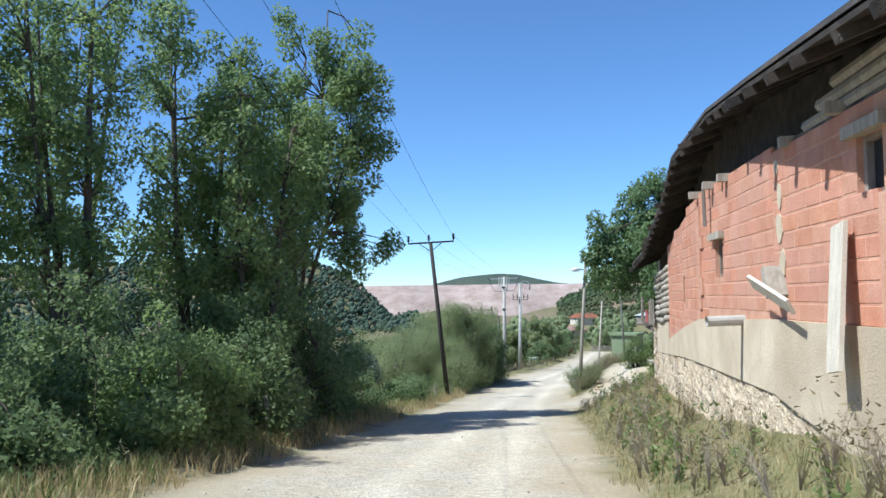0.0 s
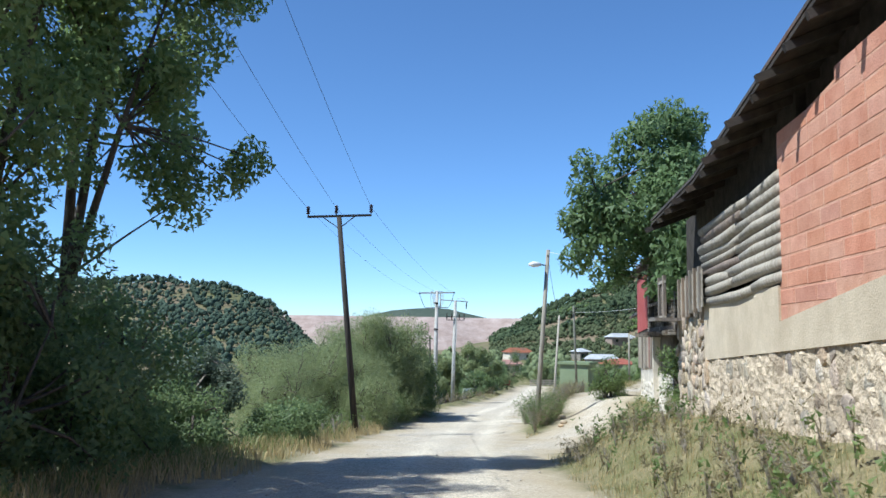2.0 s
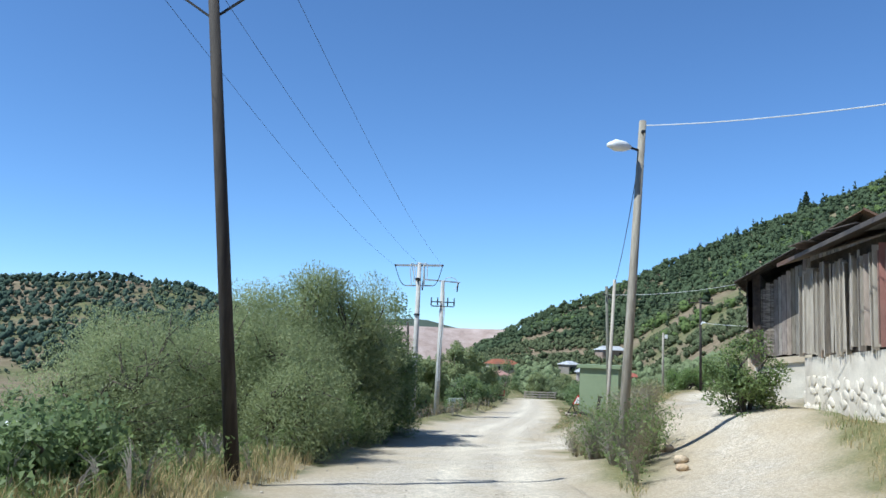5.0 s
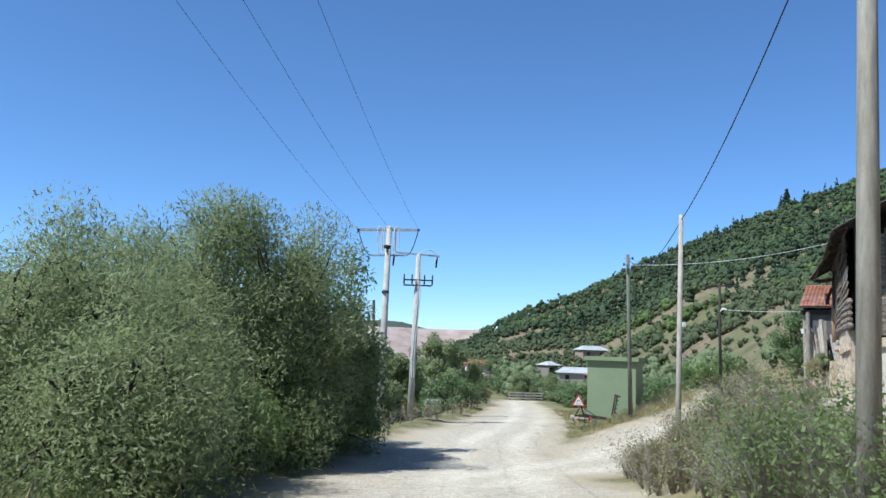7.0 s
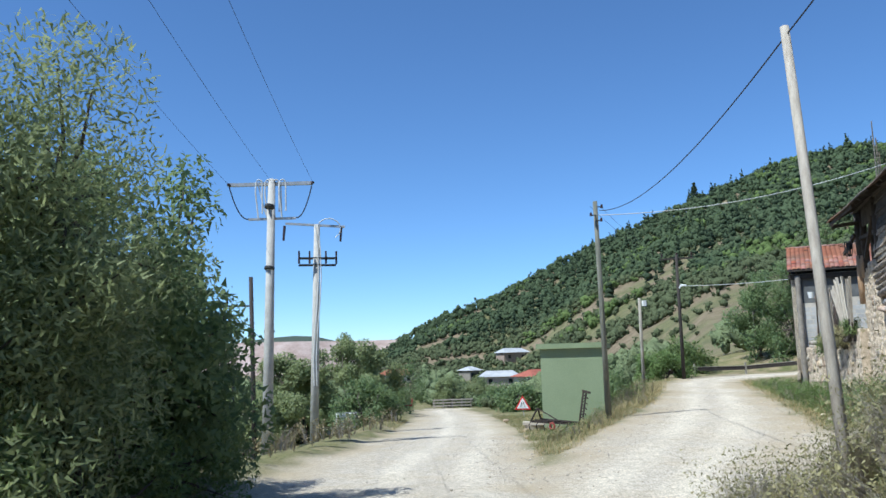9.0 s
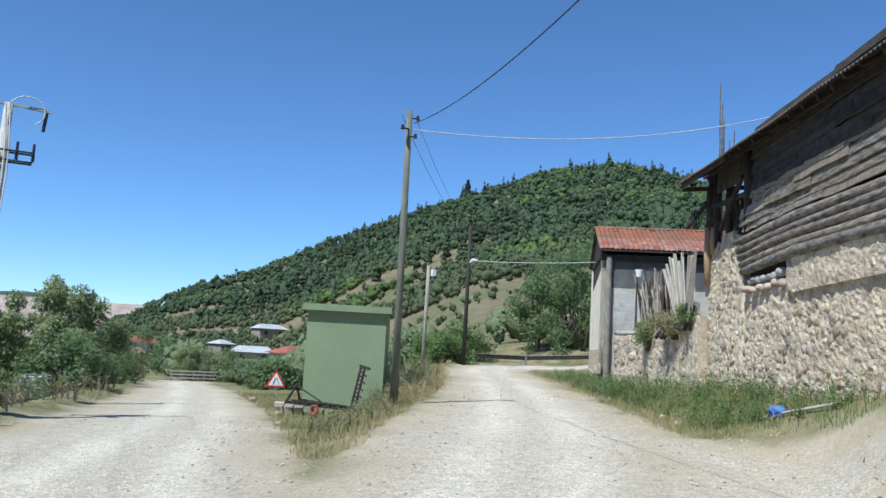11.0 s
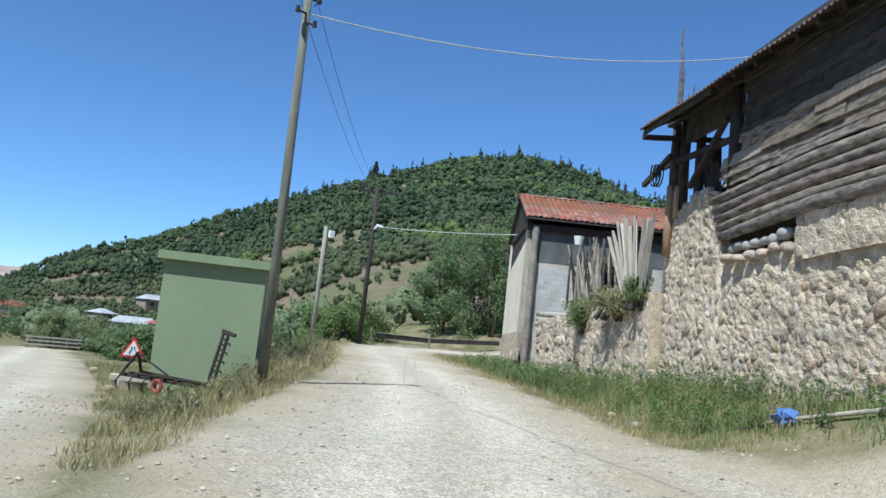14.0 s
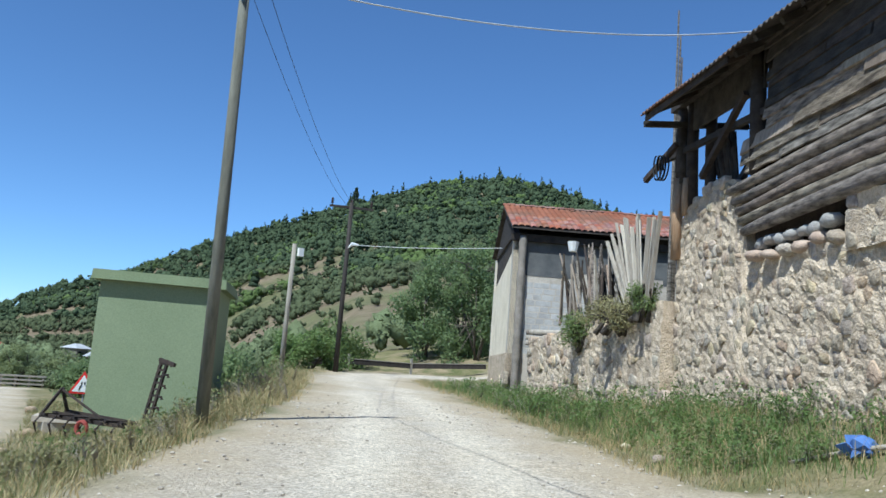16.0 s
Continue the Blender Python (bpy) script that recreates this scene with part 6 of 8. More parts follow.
def shell(centre, radii, n, cr, rng, low=-0.5):
    """Clumps near the surface of an uneven ellipsoid."""
    out = []
    while len(out) < n:
        d = Vector((rng.gauss(0, 1), rng.gauss(0, 1), rng.gauss(0, 1))).normalized()
        if d.z < low:
            continue
        k = rng.uniform(0.2, 1.0) ** 0.55 * (1 + 0.12 * math.sin(5 * d.x + 3 * d.z + centre[0]) + 0.07 * math.sin(9 * d.y + 4 * d.x))
        out.append((centre[0] + d.x * radii[0] * k, centre[1] + d.y * radii[1] * k, centre[2] + d.z * radii[2] * k, cr * rng.uniform(0.7, 1.25)))
    return out


def tall_tree(x, y, h, lean, spread, seed, leaves, label, crown_from=0.3, bark=M_BARK, mat=L_POPLAR, nst=3, size=(0.15, 0.085)):
    r = random.Random(seed)
    z = gz(x, y)
    stems, clumps = [], []
    for s in range(nst):
        a = 2 * math.pi * s / nst + r.random()
        tx, ty = x + lean[0] + spread * 0.45 * math.cos(a), y + lean[1] + spread * 0.45 * math.sin(a)
        hh = h * r.uniform(0.82, 1.0)
        pts = [(x + (tx - x) * t ** 1.2 + 0.12 * math.sin(5 * t + s), y + (ty - y) * t ** 1.2 + 0.12 * math.cos(4 * t + s), z - 0.2 + hh * t) for t in np.linspace(0, 1, 7)]
        stems.append((pts, 0.14 if s else 0.19))
        for t in np.linspace(crown_from, 1.0, 15):
            for _ in range(2):
                b = r.uniform(0, 2 * math.pi)
                ln = spread * (0.85 - 0.55 * t) * r.uniform(0.3, 0.95)
                cx, cy = x + (tx - x) * t ** 1.2, y + (ty - y) * t ** 1.2
                clumps.append((cx + ln * math.cos(b), cy + ln * math.sin(b), z + hh * t + 0.25 * ln, r.uniform(0.35, 0.72)))
    return tree("tree", label, (x, y, z), stems, clumps, leaves, None, size, mat, bark, 0.5, "tree", "roadside trees", seed)


def bush(x, y, rx, ry, h, seed, leaves, label, mat, size, n=40, cr=0.6, sink=0.25, group="", name="bush", droop=0.2, foot=None):
    r = random.Random(seed)
    z = gz(x, y) if foot is None else foot
    c = (x, y, z + h * sink)
    clumps = shell(c, (rx, ry, h * (1 - sink)), n, cr, r, -0.8 if sink > 0.3 else -0.35)
    stems = [([(x + r.uniform(-0.3, 0.3), y + r.uniform(-0.3, 0.3), z - 0.2), (x + rx * 0.25 * math.cos(a), y + ry * 0.25 * math.sin(a), z + h * 0.3), (x + rx * 0.5 * math.cos(a), y + ry * 0.5 * math.sin(a), z + h * 0.62)], 0.07) for a in np.linspace(0, 5.2, 5)]
    return tree(name, label, (x, y, z), stems, clumps, leaves, None, size, mat, M_BARK, droop, "bush", group, seed)


LB = "tall slender roadside tree with airy green foliage and several stems"
bz_ = gz(-5.6, 30.5)
lean_c = shell((-4.3, 30.3, 7.2), (2.3, 2.4, 5.2), 95, 0.62, random.Random(21), -0.95) + [(-2.3 + 0.25 * k, 31.2, 3.2 + 0.25 * k, 0.5) for k in range(3)]
tree("tree", "tall leafy roadside tree leaning over the gravel road", (-5.6, 30.5, bz_), [([(-5.6, 30.5, bz_ - 0.2), (-5.3, 30.5, 1.0), (-4.8, 30.4, 5.0), (-4.3, 30.2, 9.0), (-4.1, 30.1, 12.3)], 0.14), ([(-5.4, 30.6, 0.5), (-5.6, 31.2, 4.0), (-5.3, 31.6, 8.0), (-5.2, 31.8, 11)], 0.13), ([(-5.2, 30.4, 1.0), (-4.2, 29.8, 4.0), (-3.2, 29.6, 7.2)], 0.1)], lean_c, 17000, None, (0.15, 0.1), L_POPLAR, M_BARK, 0.5, "tree", "roadside trees", 21)
tall_tree(-6.9, 28.2, 13.0, (0.6, 0), 3.4, 28, 12000, LB, 0.3)
tall_tree(-5.6, 24.6, 11.0, (0.2, 0), 2.6, 29, 9000, LB, 0.3)
tall_tree(-7.6, 25.0, 14.5, (0.3, 0), 3.2, 22, 12000, LB, 0.35)
tall_tree(-9.6, 21.5, 15.0, (-0.6, 0), 3.0, 23, 9500, LB, 0.4)
tall_tree(-11.6, 19.5, 14.0, (-1.2, 0.5), 2.8, 24, 8500, LB, 0.4)
tall_tree(-12.6, 27.0, 15.5, (0.4, 0.5), 3.4, 25, 10000, LB, 0.35)
tall_tree(-16.0, 24.0, 14.0, (0.2, 0.5), 3.6, 26, 13000, LB, 0.2)
tall_tree(-9.8, 14.5, 11.0, (-1.0, 0.0), 2.6, 27, 9000, LB, 0.3)
r_ = random.Random(4)
for k, (x, y, rx, ry, h) in enumerate(((-5.6, 17.5, 1.5, 2.2, 3.0), (-5.4, 21.5, 1.9, 2.4, 3.9), (-4.9, 26.0, 2.0, 2.4, 4.2), (-4.6, 30.0, 1.9, 2.3, 4.2), (-8.0, 19.0, 2.4, 2.6, 4.2), (-8.8, 24.0, 2.6, 3.0, 5.0), (-11.5, 22.0, 2.8, 3.0, 4.6), (-13.5, 17.5, 2.8, 3.0, 4.4), (-9.5, 15.0, 2.4, 2.6, 3.4), (-8.5, 29.0, 2.6, 2.8, 5.2), (-15.5, 25.0, 3, 3, 5.5), (-7.2, 12.5, 1.5, 2.0, 2.2))):
    bush(x, y, rx, ry, h, 40 + k, 7000, "dense dark green thicket beside the gravel road", L_DARKBUSH if k % 3 else L_POPLAR, (0.12, 0.075), 42, 0.55, 0.3, "roadside thicket")
for k, (x, y, rx, ry, h) in enumerate(((-3.6, 34.0, 1.5, 1.9, 2.0), (-4.7, 32.0, 1.5, 1.8, 2.5), (-5.4, 28.2, 1.6, 1.8, 2.6), (-1.9, 38.8, 1.0, 1.4, 1.0), (-1.8, 43.5, 1.2, 1.8, 1.2))):
    bush(x, y, rx, ry, h, 60 + k, 5000, "low dark green shrub on the roadside verge", L_DARKBUSH, (0.11, 0.07), 36, 0.45, 0.25, "roadside thicket")
# small grey-leaved fruit tree with a pale leaning trunk
fx, fy = -2.8, 37.1
z0 = gz(fx, fy)
ap = shell((fx - 1.6, fy + 1.2, z0 + 1.8), (1.35, 1.5, 1.05), 40, 0.45, random.Random(70), -0.7)
tree("fruit_tree", "small grey-green fruit tree with a pale leaning trunk", (fx, fy, z0), [([(fx, fy, z0 - 0.2), (fx - 0.7, fy + 0.5, z0 + 0.8), (fx - 1.5, fy + 1.1, z0 + 1.7)], 0.085), ([(fx - 0.7, fy + 0.5, z0 + 0.8), (fx - 0.6, fy + 1.2, z0 + 1.6), (fx - 0.5, fy + 1.5, z0 + 2.2)], 0.05)], ap, 11000, None, (0.1, 0.06), L_APPLE, M_BARKL, 0.2, "tree", "", 71)
# big willow thicket
for k, (x, y, rx, ry, h, n) in enumerate(((-3.3, 51.4, 1.6, 2.0, 3.2, 22000), (-3.4, 55.4, 2.4, 2.6, 4.5, 30000), (-0.4, 57.2, 2.5, 2.7, 4.5, 58000), (1.5, 64.0, 2.8, 3.2, 6.6, 62000), (-1.4, 63.5, 2.8, 3.2, 6.3, 36000), (-4.8, 61.5, 2.6, 2.8, 5.5, 24000), (0.9, 53.8, 1.2, 1.7, 2.2, 22000))):
    bush(x, y, rx, ry, h, 80 + k, n, "large rounded willow bush with fine grey-green leaves", L_WILLOW, (0.082, 0.027) if y < 60 else (0.115, 0.036), 150, 0.74, 0.42, "willow thicket", "willow", 0.35)
bush(2.85, 68.0, 2.5, 2.9, 5.8, 90, 21000, "dark leafy tree at the end of the willow thicket", L_DARKBUSH, (0.14, 0.09), 100, 0.7, 0.45, "", "tree")
bush(3.2, 71.0, 1.7, 2.0, 3.9, 91, 12000, "dark shrub hanging over the road edge", L_DARKBUSH, (0.13, 0.08), 70, 0.6, 0.45)
for k, (x, y) in enumerate(((3.0, 65.0), (2.2, 61.8), (1.2, 58.6), (3.9, 68.8), (-0.6, 63.5))):
    bush(x, y, 1.4, 1.8, 1.7, 190 + k, 5500, "low leafy undergrowth at the foot of the willows", L_GREENWEED, (0.1, 0.05), 28, 0.5, 0.3, "undergrowth")
# walnut over the jettied house
wz = gz(10.3, 37.6)
wc = shell((8.65, 37.4, 4.15), (2.6, 2.9, 2.65), 60, 0.62, random.Random(95), -0.95)
wc = [c for c in wc if not (c[0] < 8.3 and c[2] > 4.9)] + [(9.6, 37.6, 6.6, 0.6), (10.2, 38.0, 6.9, 0.6), (10.8, 38.4, 6.5, 0.6), (10.4, 37.4, 6.1, 0.6), (11.2, 38.8, 6.9, 0.6), (9.0, 37.2, 6.2, 0.55), (7.0, 36.6, 2.6, 0.5), (6.8, 36.8, 3.3, 0.5)] + [(9.0 + 0.25 * k + 0.4 * math.sin(2.4 * k + j), 34.6 + 0.62 * k, 1.5 + 0.85 * j + 0.3 * math.sin(3 * k), 0.62) for k in range(6) for j in range(4)]
tree("walnut_tree", "broad walnut tree with bright green leaves reaching over the house roof", (10.3, 37.6, wz), [([(10.3, 37.6, wz - 0.2), (9.9, 37.5, 1.5), (9.4, 37.4, 3.6), (9.0, 37.3, 5.8)], 0.2), ([(9.8, 37.5, 1.8), (8.3, 37.0, 3.4), (7.4, 36.6, 4.2)], 0.1)], wc, 15500, None, (0.2, 0.1), L_WALNUT, M_BARK, 0.8, "tree", "", 96)
# bushes along the far road and valley
for k, (x, y, rx, ry, h, n, mat) in enumerate(((9.0, 104, 3.2, 3, 5.8, 15000, L_WILLOW), (13.0, 108, 3.0, 3, 5.9, 14000, L_WILLOW), (6.0, 108, 3.5, 3, 5.4, 8000, L_WILLOW), (15.0, 113, 2.2, 2.5, 3.0, 4500, L_DARKBUSH), (12.0, 97.5, 1.8, 2, 2.4, 3500, L_DARKBUSH), (17.5, 124, 2.4, 2.6, 3.0, 4000, L_WILLOW), (22, 140, 3, 3, 5, 3500, L_DARKBUSH), (33.5, 150, 3.4, 3, 3.2, 5000, L_WILLOW), (31.5, 134, 2.6, 2.6, 2.2, 4000, L_DARKBUSH), (39, 146, 3.4, 3.2, 2.6, 3500, L_DARKBUSH), (27.5, 118, 1.8, 1.8, 1.5, 3500, L_DARKBUSH), (24.5, 108, 1.6, 1.6, 1.4, 3500, L_DARKBUSH), (30, 106.5, 2.0, 2.0, 2.6, 4000, L_GREENWEED), (36, 107, 2.4, 1.8, 2.2, 5000, L_GREENWEED), (44.2, 104, 2.6, 2.4, 6.6, 6000, L_DARKBUSH), (46.8, 108, 3.2, 3, 8.5, 6000, L_DARKBUSH), (42.6, 106.8, 2.2, 2.2, 5.0, 5000, L_DARKBUSH), (49, 106, 3.4, 3, 8.0, 5000, L_DARKBUSH), (22.6, 93.0, 1.5, 1.6, 2.3, 4500, L_DARKBUSH), (24.2, 96.8, 1.6, 1.6, 2.2, 4500, L_GREENWEED), (28.6, 104.2, 1.7, 1.5, 2.4, 4000, L_DARKBUSH), (-8, 100, 4, 4, 4.0, 4000, L_WILLOW), (-26, 96, 5, 4, 5, 3500, L_WILLOW), (1.0, 99, 3, 3, 3.2, 3500, L_DARKBUSH), (-34, 80, 5, 5, 5.5, 3500, L_DARKBUSH))):
    bush(x, y, rx, ry, h, 120 + k, n, "rounded green bush in the valley below the road" if x < 23 else "leafy green bush at the foot of the hillside", mat, (0.2, 0.11) if y > 100 else (0.17, 0.1), 36, 0.75 if y > 100 else 0.55, 0.38, "valley bushes")


def sample(n, x0, x1, y0, y1, keep, g):
    x, y = g.uniform(x0, x1, n), g.uniform(y0, y1, n)
    k = keep(x, y)
    return x[k], y[k]


def off_track(x, y):
    return -np.maximum.reduce([inside(ROAD, x, y), inside(FORK, x, y), inside(LANE, x, y), inside(YARD, x, y)]) + 0.3 * wobble(x, y, 1.1)


def blades(name, x, y, h, w, mat, label, g, lean=0.35):
    """Tufts of grass: one bent blade at each place."""
    n = len(x)
    z = height(x, y)
    a = g.uniform(0, 2 * np.pi, n)
    hh = h * g.uniform(0.5, 1.25, n)
    b = np.stack([x, y, z - 0.02], 1)
    side = np.stack([np.cos(a), np.sin(a), 0 * a], 1) * (w * g.uniform(0.6, 1.3, n))[:, None]
    d = g.normal(size=(n, 2)) * lean
    mid = b + np.stack([d[:, 0] * hh * 0.35, d[:, 1] * hh * 0.35, hh * 0.6], 1)
    tip = b + np.stack([d[:, 0] * hh, d[:, 1] * hh, hh], 1)
    v = np.stack([b - side, b + side, mid + side * 0.7, tip, mid - side * 0.7], 1).reshape(-1, 3)
    i = np.arange(n)[:, None] * 5
    me = bpy.data.meshes.new(name)
    me.vertices.add(len(v))
    me.vertices.foreach_set("co", v.astype(np.float32).ravel())
    loops = np.concatenate([i + np.array([[0, 1, 2, 4]]), i + np.array([[4, 2, 3]])], 1).astype(np.int32).ravel()
    me.loops.add(len(loops))
    me.loops.foreach_set("vertex_index", loops)
    me.polygons.add(2 * n)
    st = (np.arange(n)[:, None] * 7 + np.array([[0, 4]])).astype(np.int32).ravel()
    me.polygons.foreach_set("loop_start", st)
    me.materials.append(mat)
    me.update(calc_edges=True)
    return tagged(new(name, me), label, "grass", kind="stuff")


g = np.random.default_rng(5)
x, y = sample(60000, -9, 1.5, 3, 62, lambda x, y: (off_track(x, y) > 0) & (off_track(x, y) < 2.6) & (x < np.interp(y, ROAD[:, 1], ROAD[:, 0])), g)
blades("dry_grass", x, y, 0.36, 0.008, L_STRAW, "dry straw-coloured grass along the verge", g)
x, y = sample(52000, -10, 1.5, 3, 78, lambda x, y: (off_track(x, y) > 0.5) & (off_track(x, y) < 4.5) & (x < np.interp(y, ROAD[:, 1], ROAD[:, 0])), g)
blades("green_grass", x, y, 0.42, 0.01, L_GRASS, "green and yellowing grass on the roadside bank", g)
x, y = sample(60000, 2, 12.5, 4, 48, lambda x, y: (off_track(x, y) > 0.1) & (x > np.interp(y, ROAD[:, 1], ROAD[:, 0])) & (x < np.interp(y, (4, 11.6, 17, 25, 34, 35, 43, 51), (4.0, 4.7, 5.3, 6.8, 8.6, 9.8, 11.2, 13.5))), g)
m_ = g.random(len(x)) < 0.45
blades("dry_grass", x[m_], y[m_], 0.17, 0.006, L_STRAW, "dry grass below the house walls", g)
blades("green_grass", x[~m_], y[~m_], 0.17, 0.006, L_OLIVE, "olive grass below the house walls", g)
x, y = sample(55000, 6, 34, 46, 100, lambda x, y: (off_track(x, y) > 0.15) & (x > np.interp(y, ROAD[:, 1], ROAD[:, 0])) & (x - np.interp(y, (46, 66.6, 77, 88, 100), (12.0, 19.6, 26, 31, 40)) < 0), g)
blades("verge_grass", x, y, 0.2, 0.007, L_GRASS, "short green and yellow grass on the banks of the fork", g)
x, y = sample(90000, 12, 26, 72, 100, lambda x, y: (off_track(x, y) > -0.1) & (inside(FORK, x, y) < 0) & (inside(ROAD, x, y) < 0), g)
m_ = g.random(len(x)) < 0.26 + 0.3 * np.clip(wobble(x, y, 0.9), -1, 1)
blades("dry_grass", x[m_], y[m_], 0.2, 0.0045, L_STRAW, "dry straw-coloured grass round the kiosk", g, 0.6)
blades("green_grass", x[~m_], y[~m_], 0.16, 0.0055, L_OLIVE, "short olive and yellow grass round the kiosk", g, 0.7)


def weeds(name, x, y, h, mat, label, g, leaf=(0.09, 0.035), per=26, stalk=M_POLEL, wide=0.26):
    """Branched stalks with small leaves."""
    n = len(x)
    z = height(x, y)
    hh = h * g.uniform(0.55, 1.2, n)
    t = g.uniform(0.12, 1.0, (n, per))
    a = g.uniform(0, 2 * np.pi, (n, per))
    rad = hh[:, None] * wide * g.uniform(0.1, 1.0, (n, per)) * (0.35 + 1.9 * t * (1.2 - t)) * g.uniform(0.5, 1.4, (n, 1))
    lean = g.normal(size=(n, 2)) * 0.35
    c = np.stack([x[:, None] + lean[:, :1] * t * hh[:, None] + rad * np.cos(a), y[:, None] + lean[:, 1:] * t * hh[:, None] + rad * np.sin(a), z[:, None] + hh[:, None] * t], -1).reshape(-1, 3)
    v1 = leaf_mesh(name, c, leaf[0], leaf[1], mat, g, -0.5)
    ob = tagged(new(name, v1), label, "weeds", kind="stuff")
    root = np.repeat(np.stack([x, y, z], 1), per, 0)
    mid = root + (c - root) * np.array([0.35, 0.35, 0.7])
    k = g.random(len(c)) < 0.45
    p0, p1, p2 = root[k], mid[k], c[k]
    w = np.array([0.006, 0.004, 0])
    v = np.stack([p0 - w, p0 + w, p1 + w * 0.7, p2, p1 - w * 0.7], 1).reshape(-1, 3)
    i = np.arange(len(p0))[:, None] * 5
    st = fast_mesh(name + "_stalks", v, np.concatenate([i + np.array([[0, 1, 2]]), i + np.array([[0, 2, 4]]), i + np.array([[4, 2, 3]])], 0), stalk, 3)
    tagged(new("weed_stalks", st), "thin dry stalks of the roadside weeds", "weeds", kind="stuff")
    return ob


x, y = sample(620, 2.4, 9.5, 6, 36, lambda x, y: (off_track(x, y) > 0.5) & (x > np.interp(y, ROAD[:, 1], ROAD[:, 0])) & (x < np.interp(y, (4, 11.6, 17, 25, 34), (3.9, 4.6, 5.2, 6.7, 8.5))), g)
weeds("dry_weeds", x, y, np.interp(y, (6, 13, 20, 36), (1.0, 0.9, 0.6, 0.45)), L_THISTLE, "tall dry thistles and weeds below the red house", g, (0.07, 0.026), 46, M_POLEL, 0.42)
x, y = sample(420, 2.4, 9.5, 6, 44, lambda x, y: (off_track(x, y) > 0.5) & (x > np.interp(y, ROAD[:, 1], ROAD[:, 0])) & (x < np.interp(y, (4, 11.6, 17, 25, 34, 36, 44), (3.9, 4.6, 5.2, 6.7, 8.5, 9.5, 11))), g)
weeds("green_weeds", x, y, 0.7, L_GREENWEED, "green weeds at the foot of the walls", g, (0.1, 0.05))
x, y = sample(700, 6.8, 10.5, 46.5, 56, lambda x, y: (off_track(x, y) > 0.1) & (((x - 8.4) / 1.6) ** 2 + ((y - 50.5) / 3.2) ** 2 < 1.2), g)
weeds("green_weeds", x, y, 1.2, L_GREENWEED, "dense green shrubby weeds round the lamp pole", g, (0.065, 0.035), 90, M_POLEL, 0.4)
x, y = sample(3600, 7.5, 20, 52, 69, lambda x, y: (off_track(x, y) > 0.15) & (x < np.interp(y, (52, 58, 63, 69), (10, 13.5, 16.5, 20))), g)
weeds("dry_weeds", x, y, 0.85, L_OLIVE, "bushy dry weeds on the bank at the fork", g, (0.045, 0.02), 95, M_POLEL, 0.45)
x, y = sample(1000, 13, 25, 76, 99, lambda x, y: (off_track(x, y) > 0.3) & (inside(FORK, x, y) > -1.9) & (x < np.interp(y, FORK[:, 1], FORK[:, 0])), g)
weeds("dry_weeds", x, y, np.interp(y, (80, 83, 85), (0.4, 0.5, 0.75)), L_OLIVE, "dry weeds on the bank beside the kiosk", g, (0.06, 0.022), 60)
x, y = sample(420, 13, 25, 77, 99, lambda x, y: (off_track(x, y) > 0.6) & (inside(FORK, x, y) > -2.3) & (x < np.interp(y, FORK[:, 1], FORK[:, 0])), g)
weeds("green_weeds", x, y, np.interp(y, (80, 83, 85), (0.45, 0.5, 0.85)), L_GREENWEED, "green weeds on the bank beside the kiosk", g, (0.07, 0.028), 60, M_POLEL, 0.4)
x, y = sample(3000, 18, 32, 69, 90, lambda x, y: (off_track(x, y) > 0.6) & (x > np.interp(y, FORK[:, 1], FORK[:, 0])) & (x < np.interp(y, (66.6, 77, 88), (19.8, 26.2, 31.2)) + 0.2) & (x > np.interp(y, (66.6, 77, 88), (19.8, 26.2, 31.2)) - 2.2), g)
weeds("green_weeds", x, y, 0.5, L_LUSH, "lush green weeds below the stone wall", g, (0.05, 0.028), 60, M_POLEL, 0.5)
x, y = sample(65000, 16, 33, 67.5, 92, lambda x, y: (off_track(x, y) > 0.35) & (x > np.interp(y, FORK[:, 1], FORK[:, 0])) & (x < np.interp(y, (66.6, 77, 88), (19.8, 26.2, 31.2)) + 0.2) & (x > np.interp(y, (66.6, 77, 88), (19.8, 26.2, 31.2)) - 2.3 - 1.2 * wobble(x, y, 0.8)) & (wobble(x, y, 1.9, 1.0) > -0.45), g)
blades("lush_grass", x, y, np.interp(y, (67, 72, 90), (0.16, 0.27, 0.3)), 0.007, L_LUSH, "lush green grass along the foot of the stone wall", g)
m_ = (wobble(x, y, 2.6, 4.0) > 0.15) | (g.random(len(x)) < 0.1)
blades("dry_grass", x[m_] + 0.15, y[m_], 0.3, 0.005, L_STRAW, "dry stalks among the green grass below the stone wall", g)
x, y = sample(60000, 10, 33, 66, 99, lambda x, y: (off_track(x, y) > -0.05) & (off_track(x, y) < 0.55 + 0.3 * wobble(x, y, 1.7)) & (inside(FORK, x, y) > -1.2), g)
blades("straw_edge", x, y, 0.17, 0.006, L_STRAW, "narrow band of yellow straw along the gravel edge", g)
x, y = sample(70000, 13, 27, 77, 99, lambda x, y: (off_track(x, y) > 0.25) & (inside(FORK, x, y) > -2.4 + 0.5 * wobble(x, y, 0.9)) & (x < np.interp(y, FORK[:, 1], FORK[:, 0])) & ((x - 17.62) * 0.878 - (y - 86.2) * 0.478 > 1.7), g)
m_ = g.random(len(x)) < 0.4
blades("dry_grass", x[m_], y[m_], 0.36, 0.005, L_STRAW, "tall dry grass on the mound beside the kiosk", g, 0.75)
blades("green_grass", x[~m_], y[~m_], 0.3, 0.006, L_OLIVE, "tall olive grass on the mound beside the kiosk", g, 0.75)
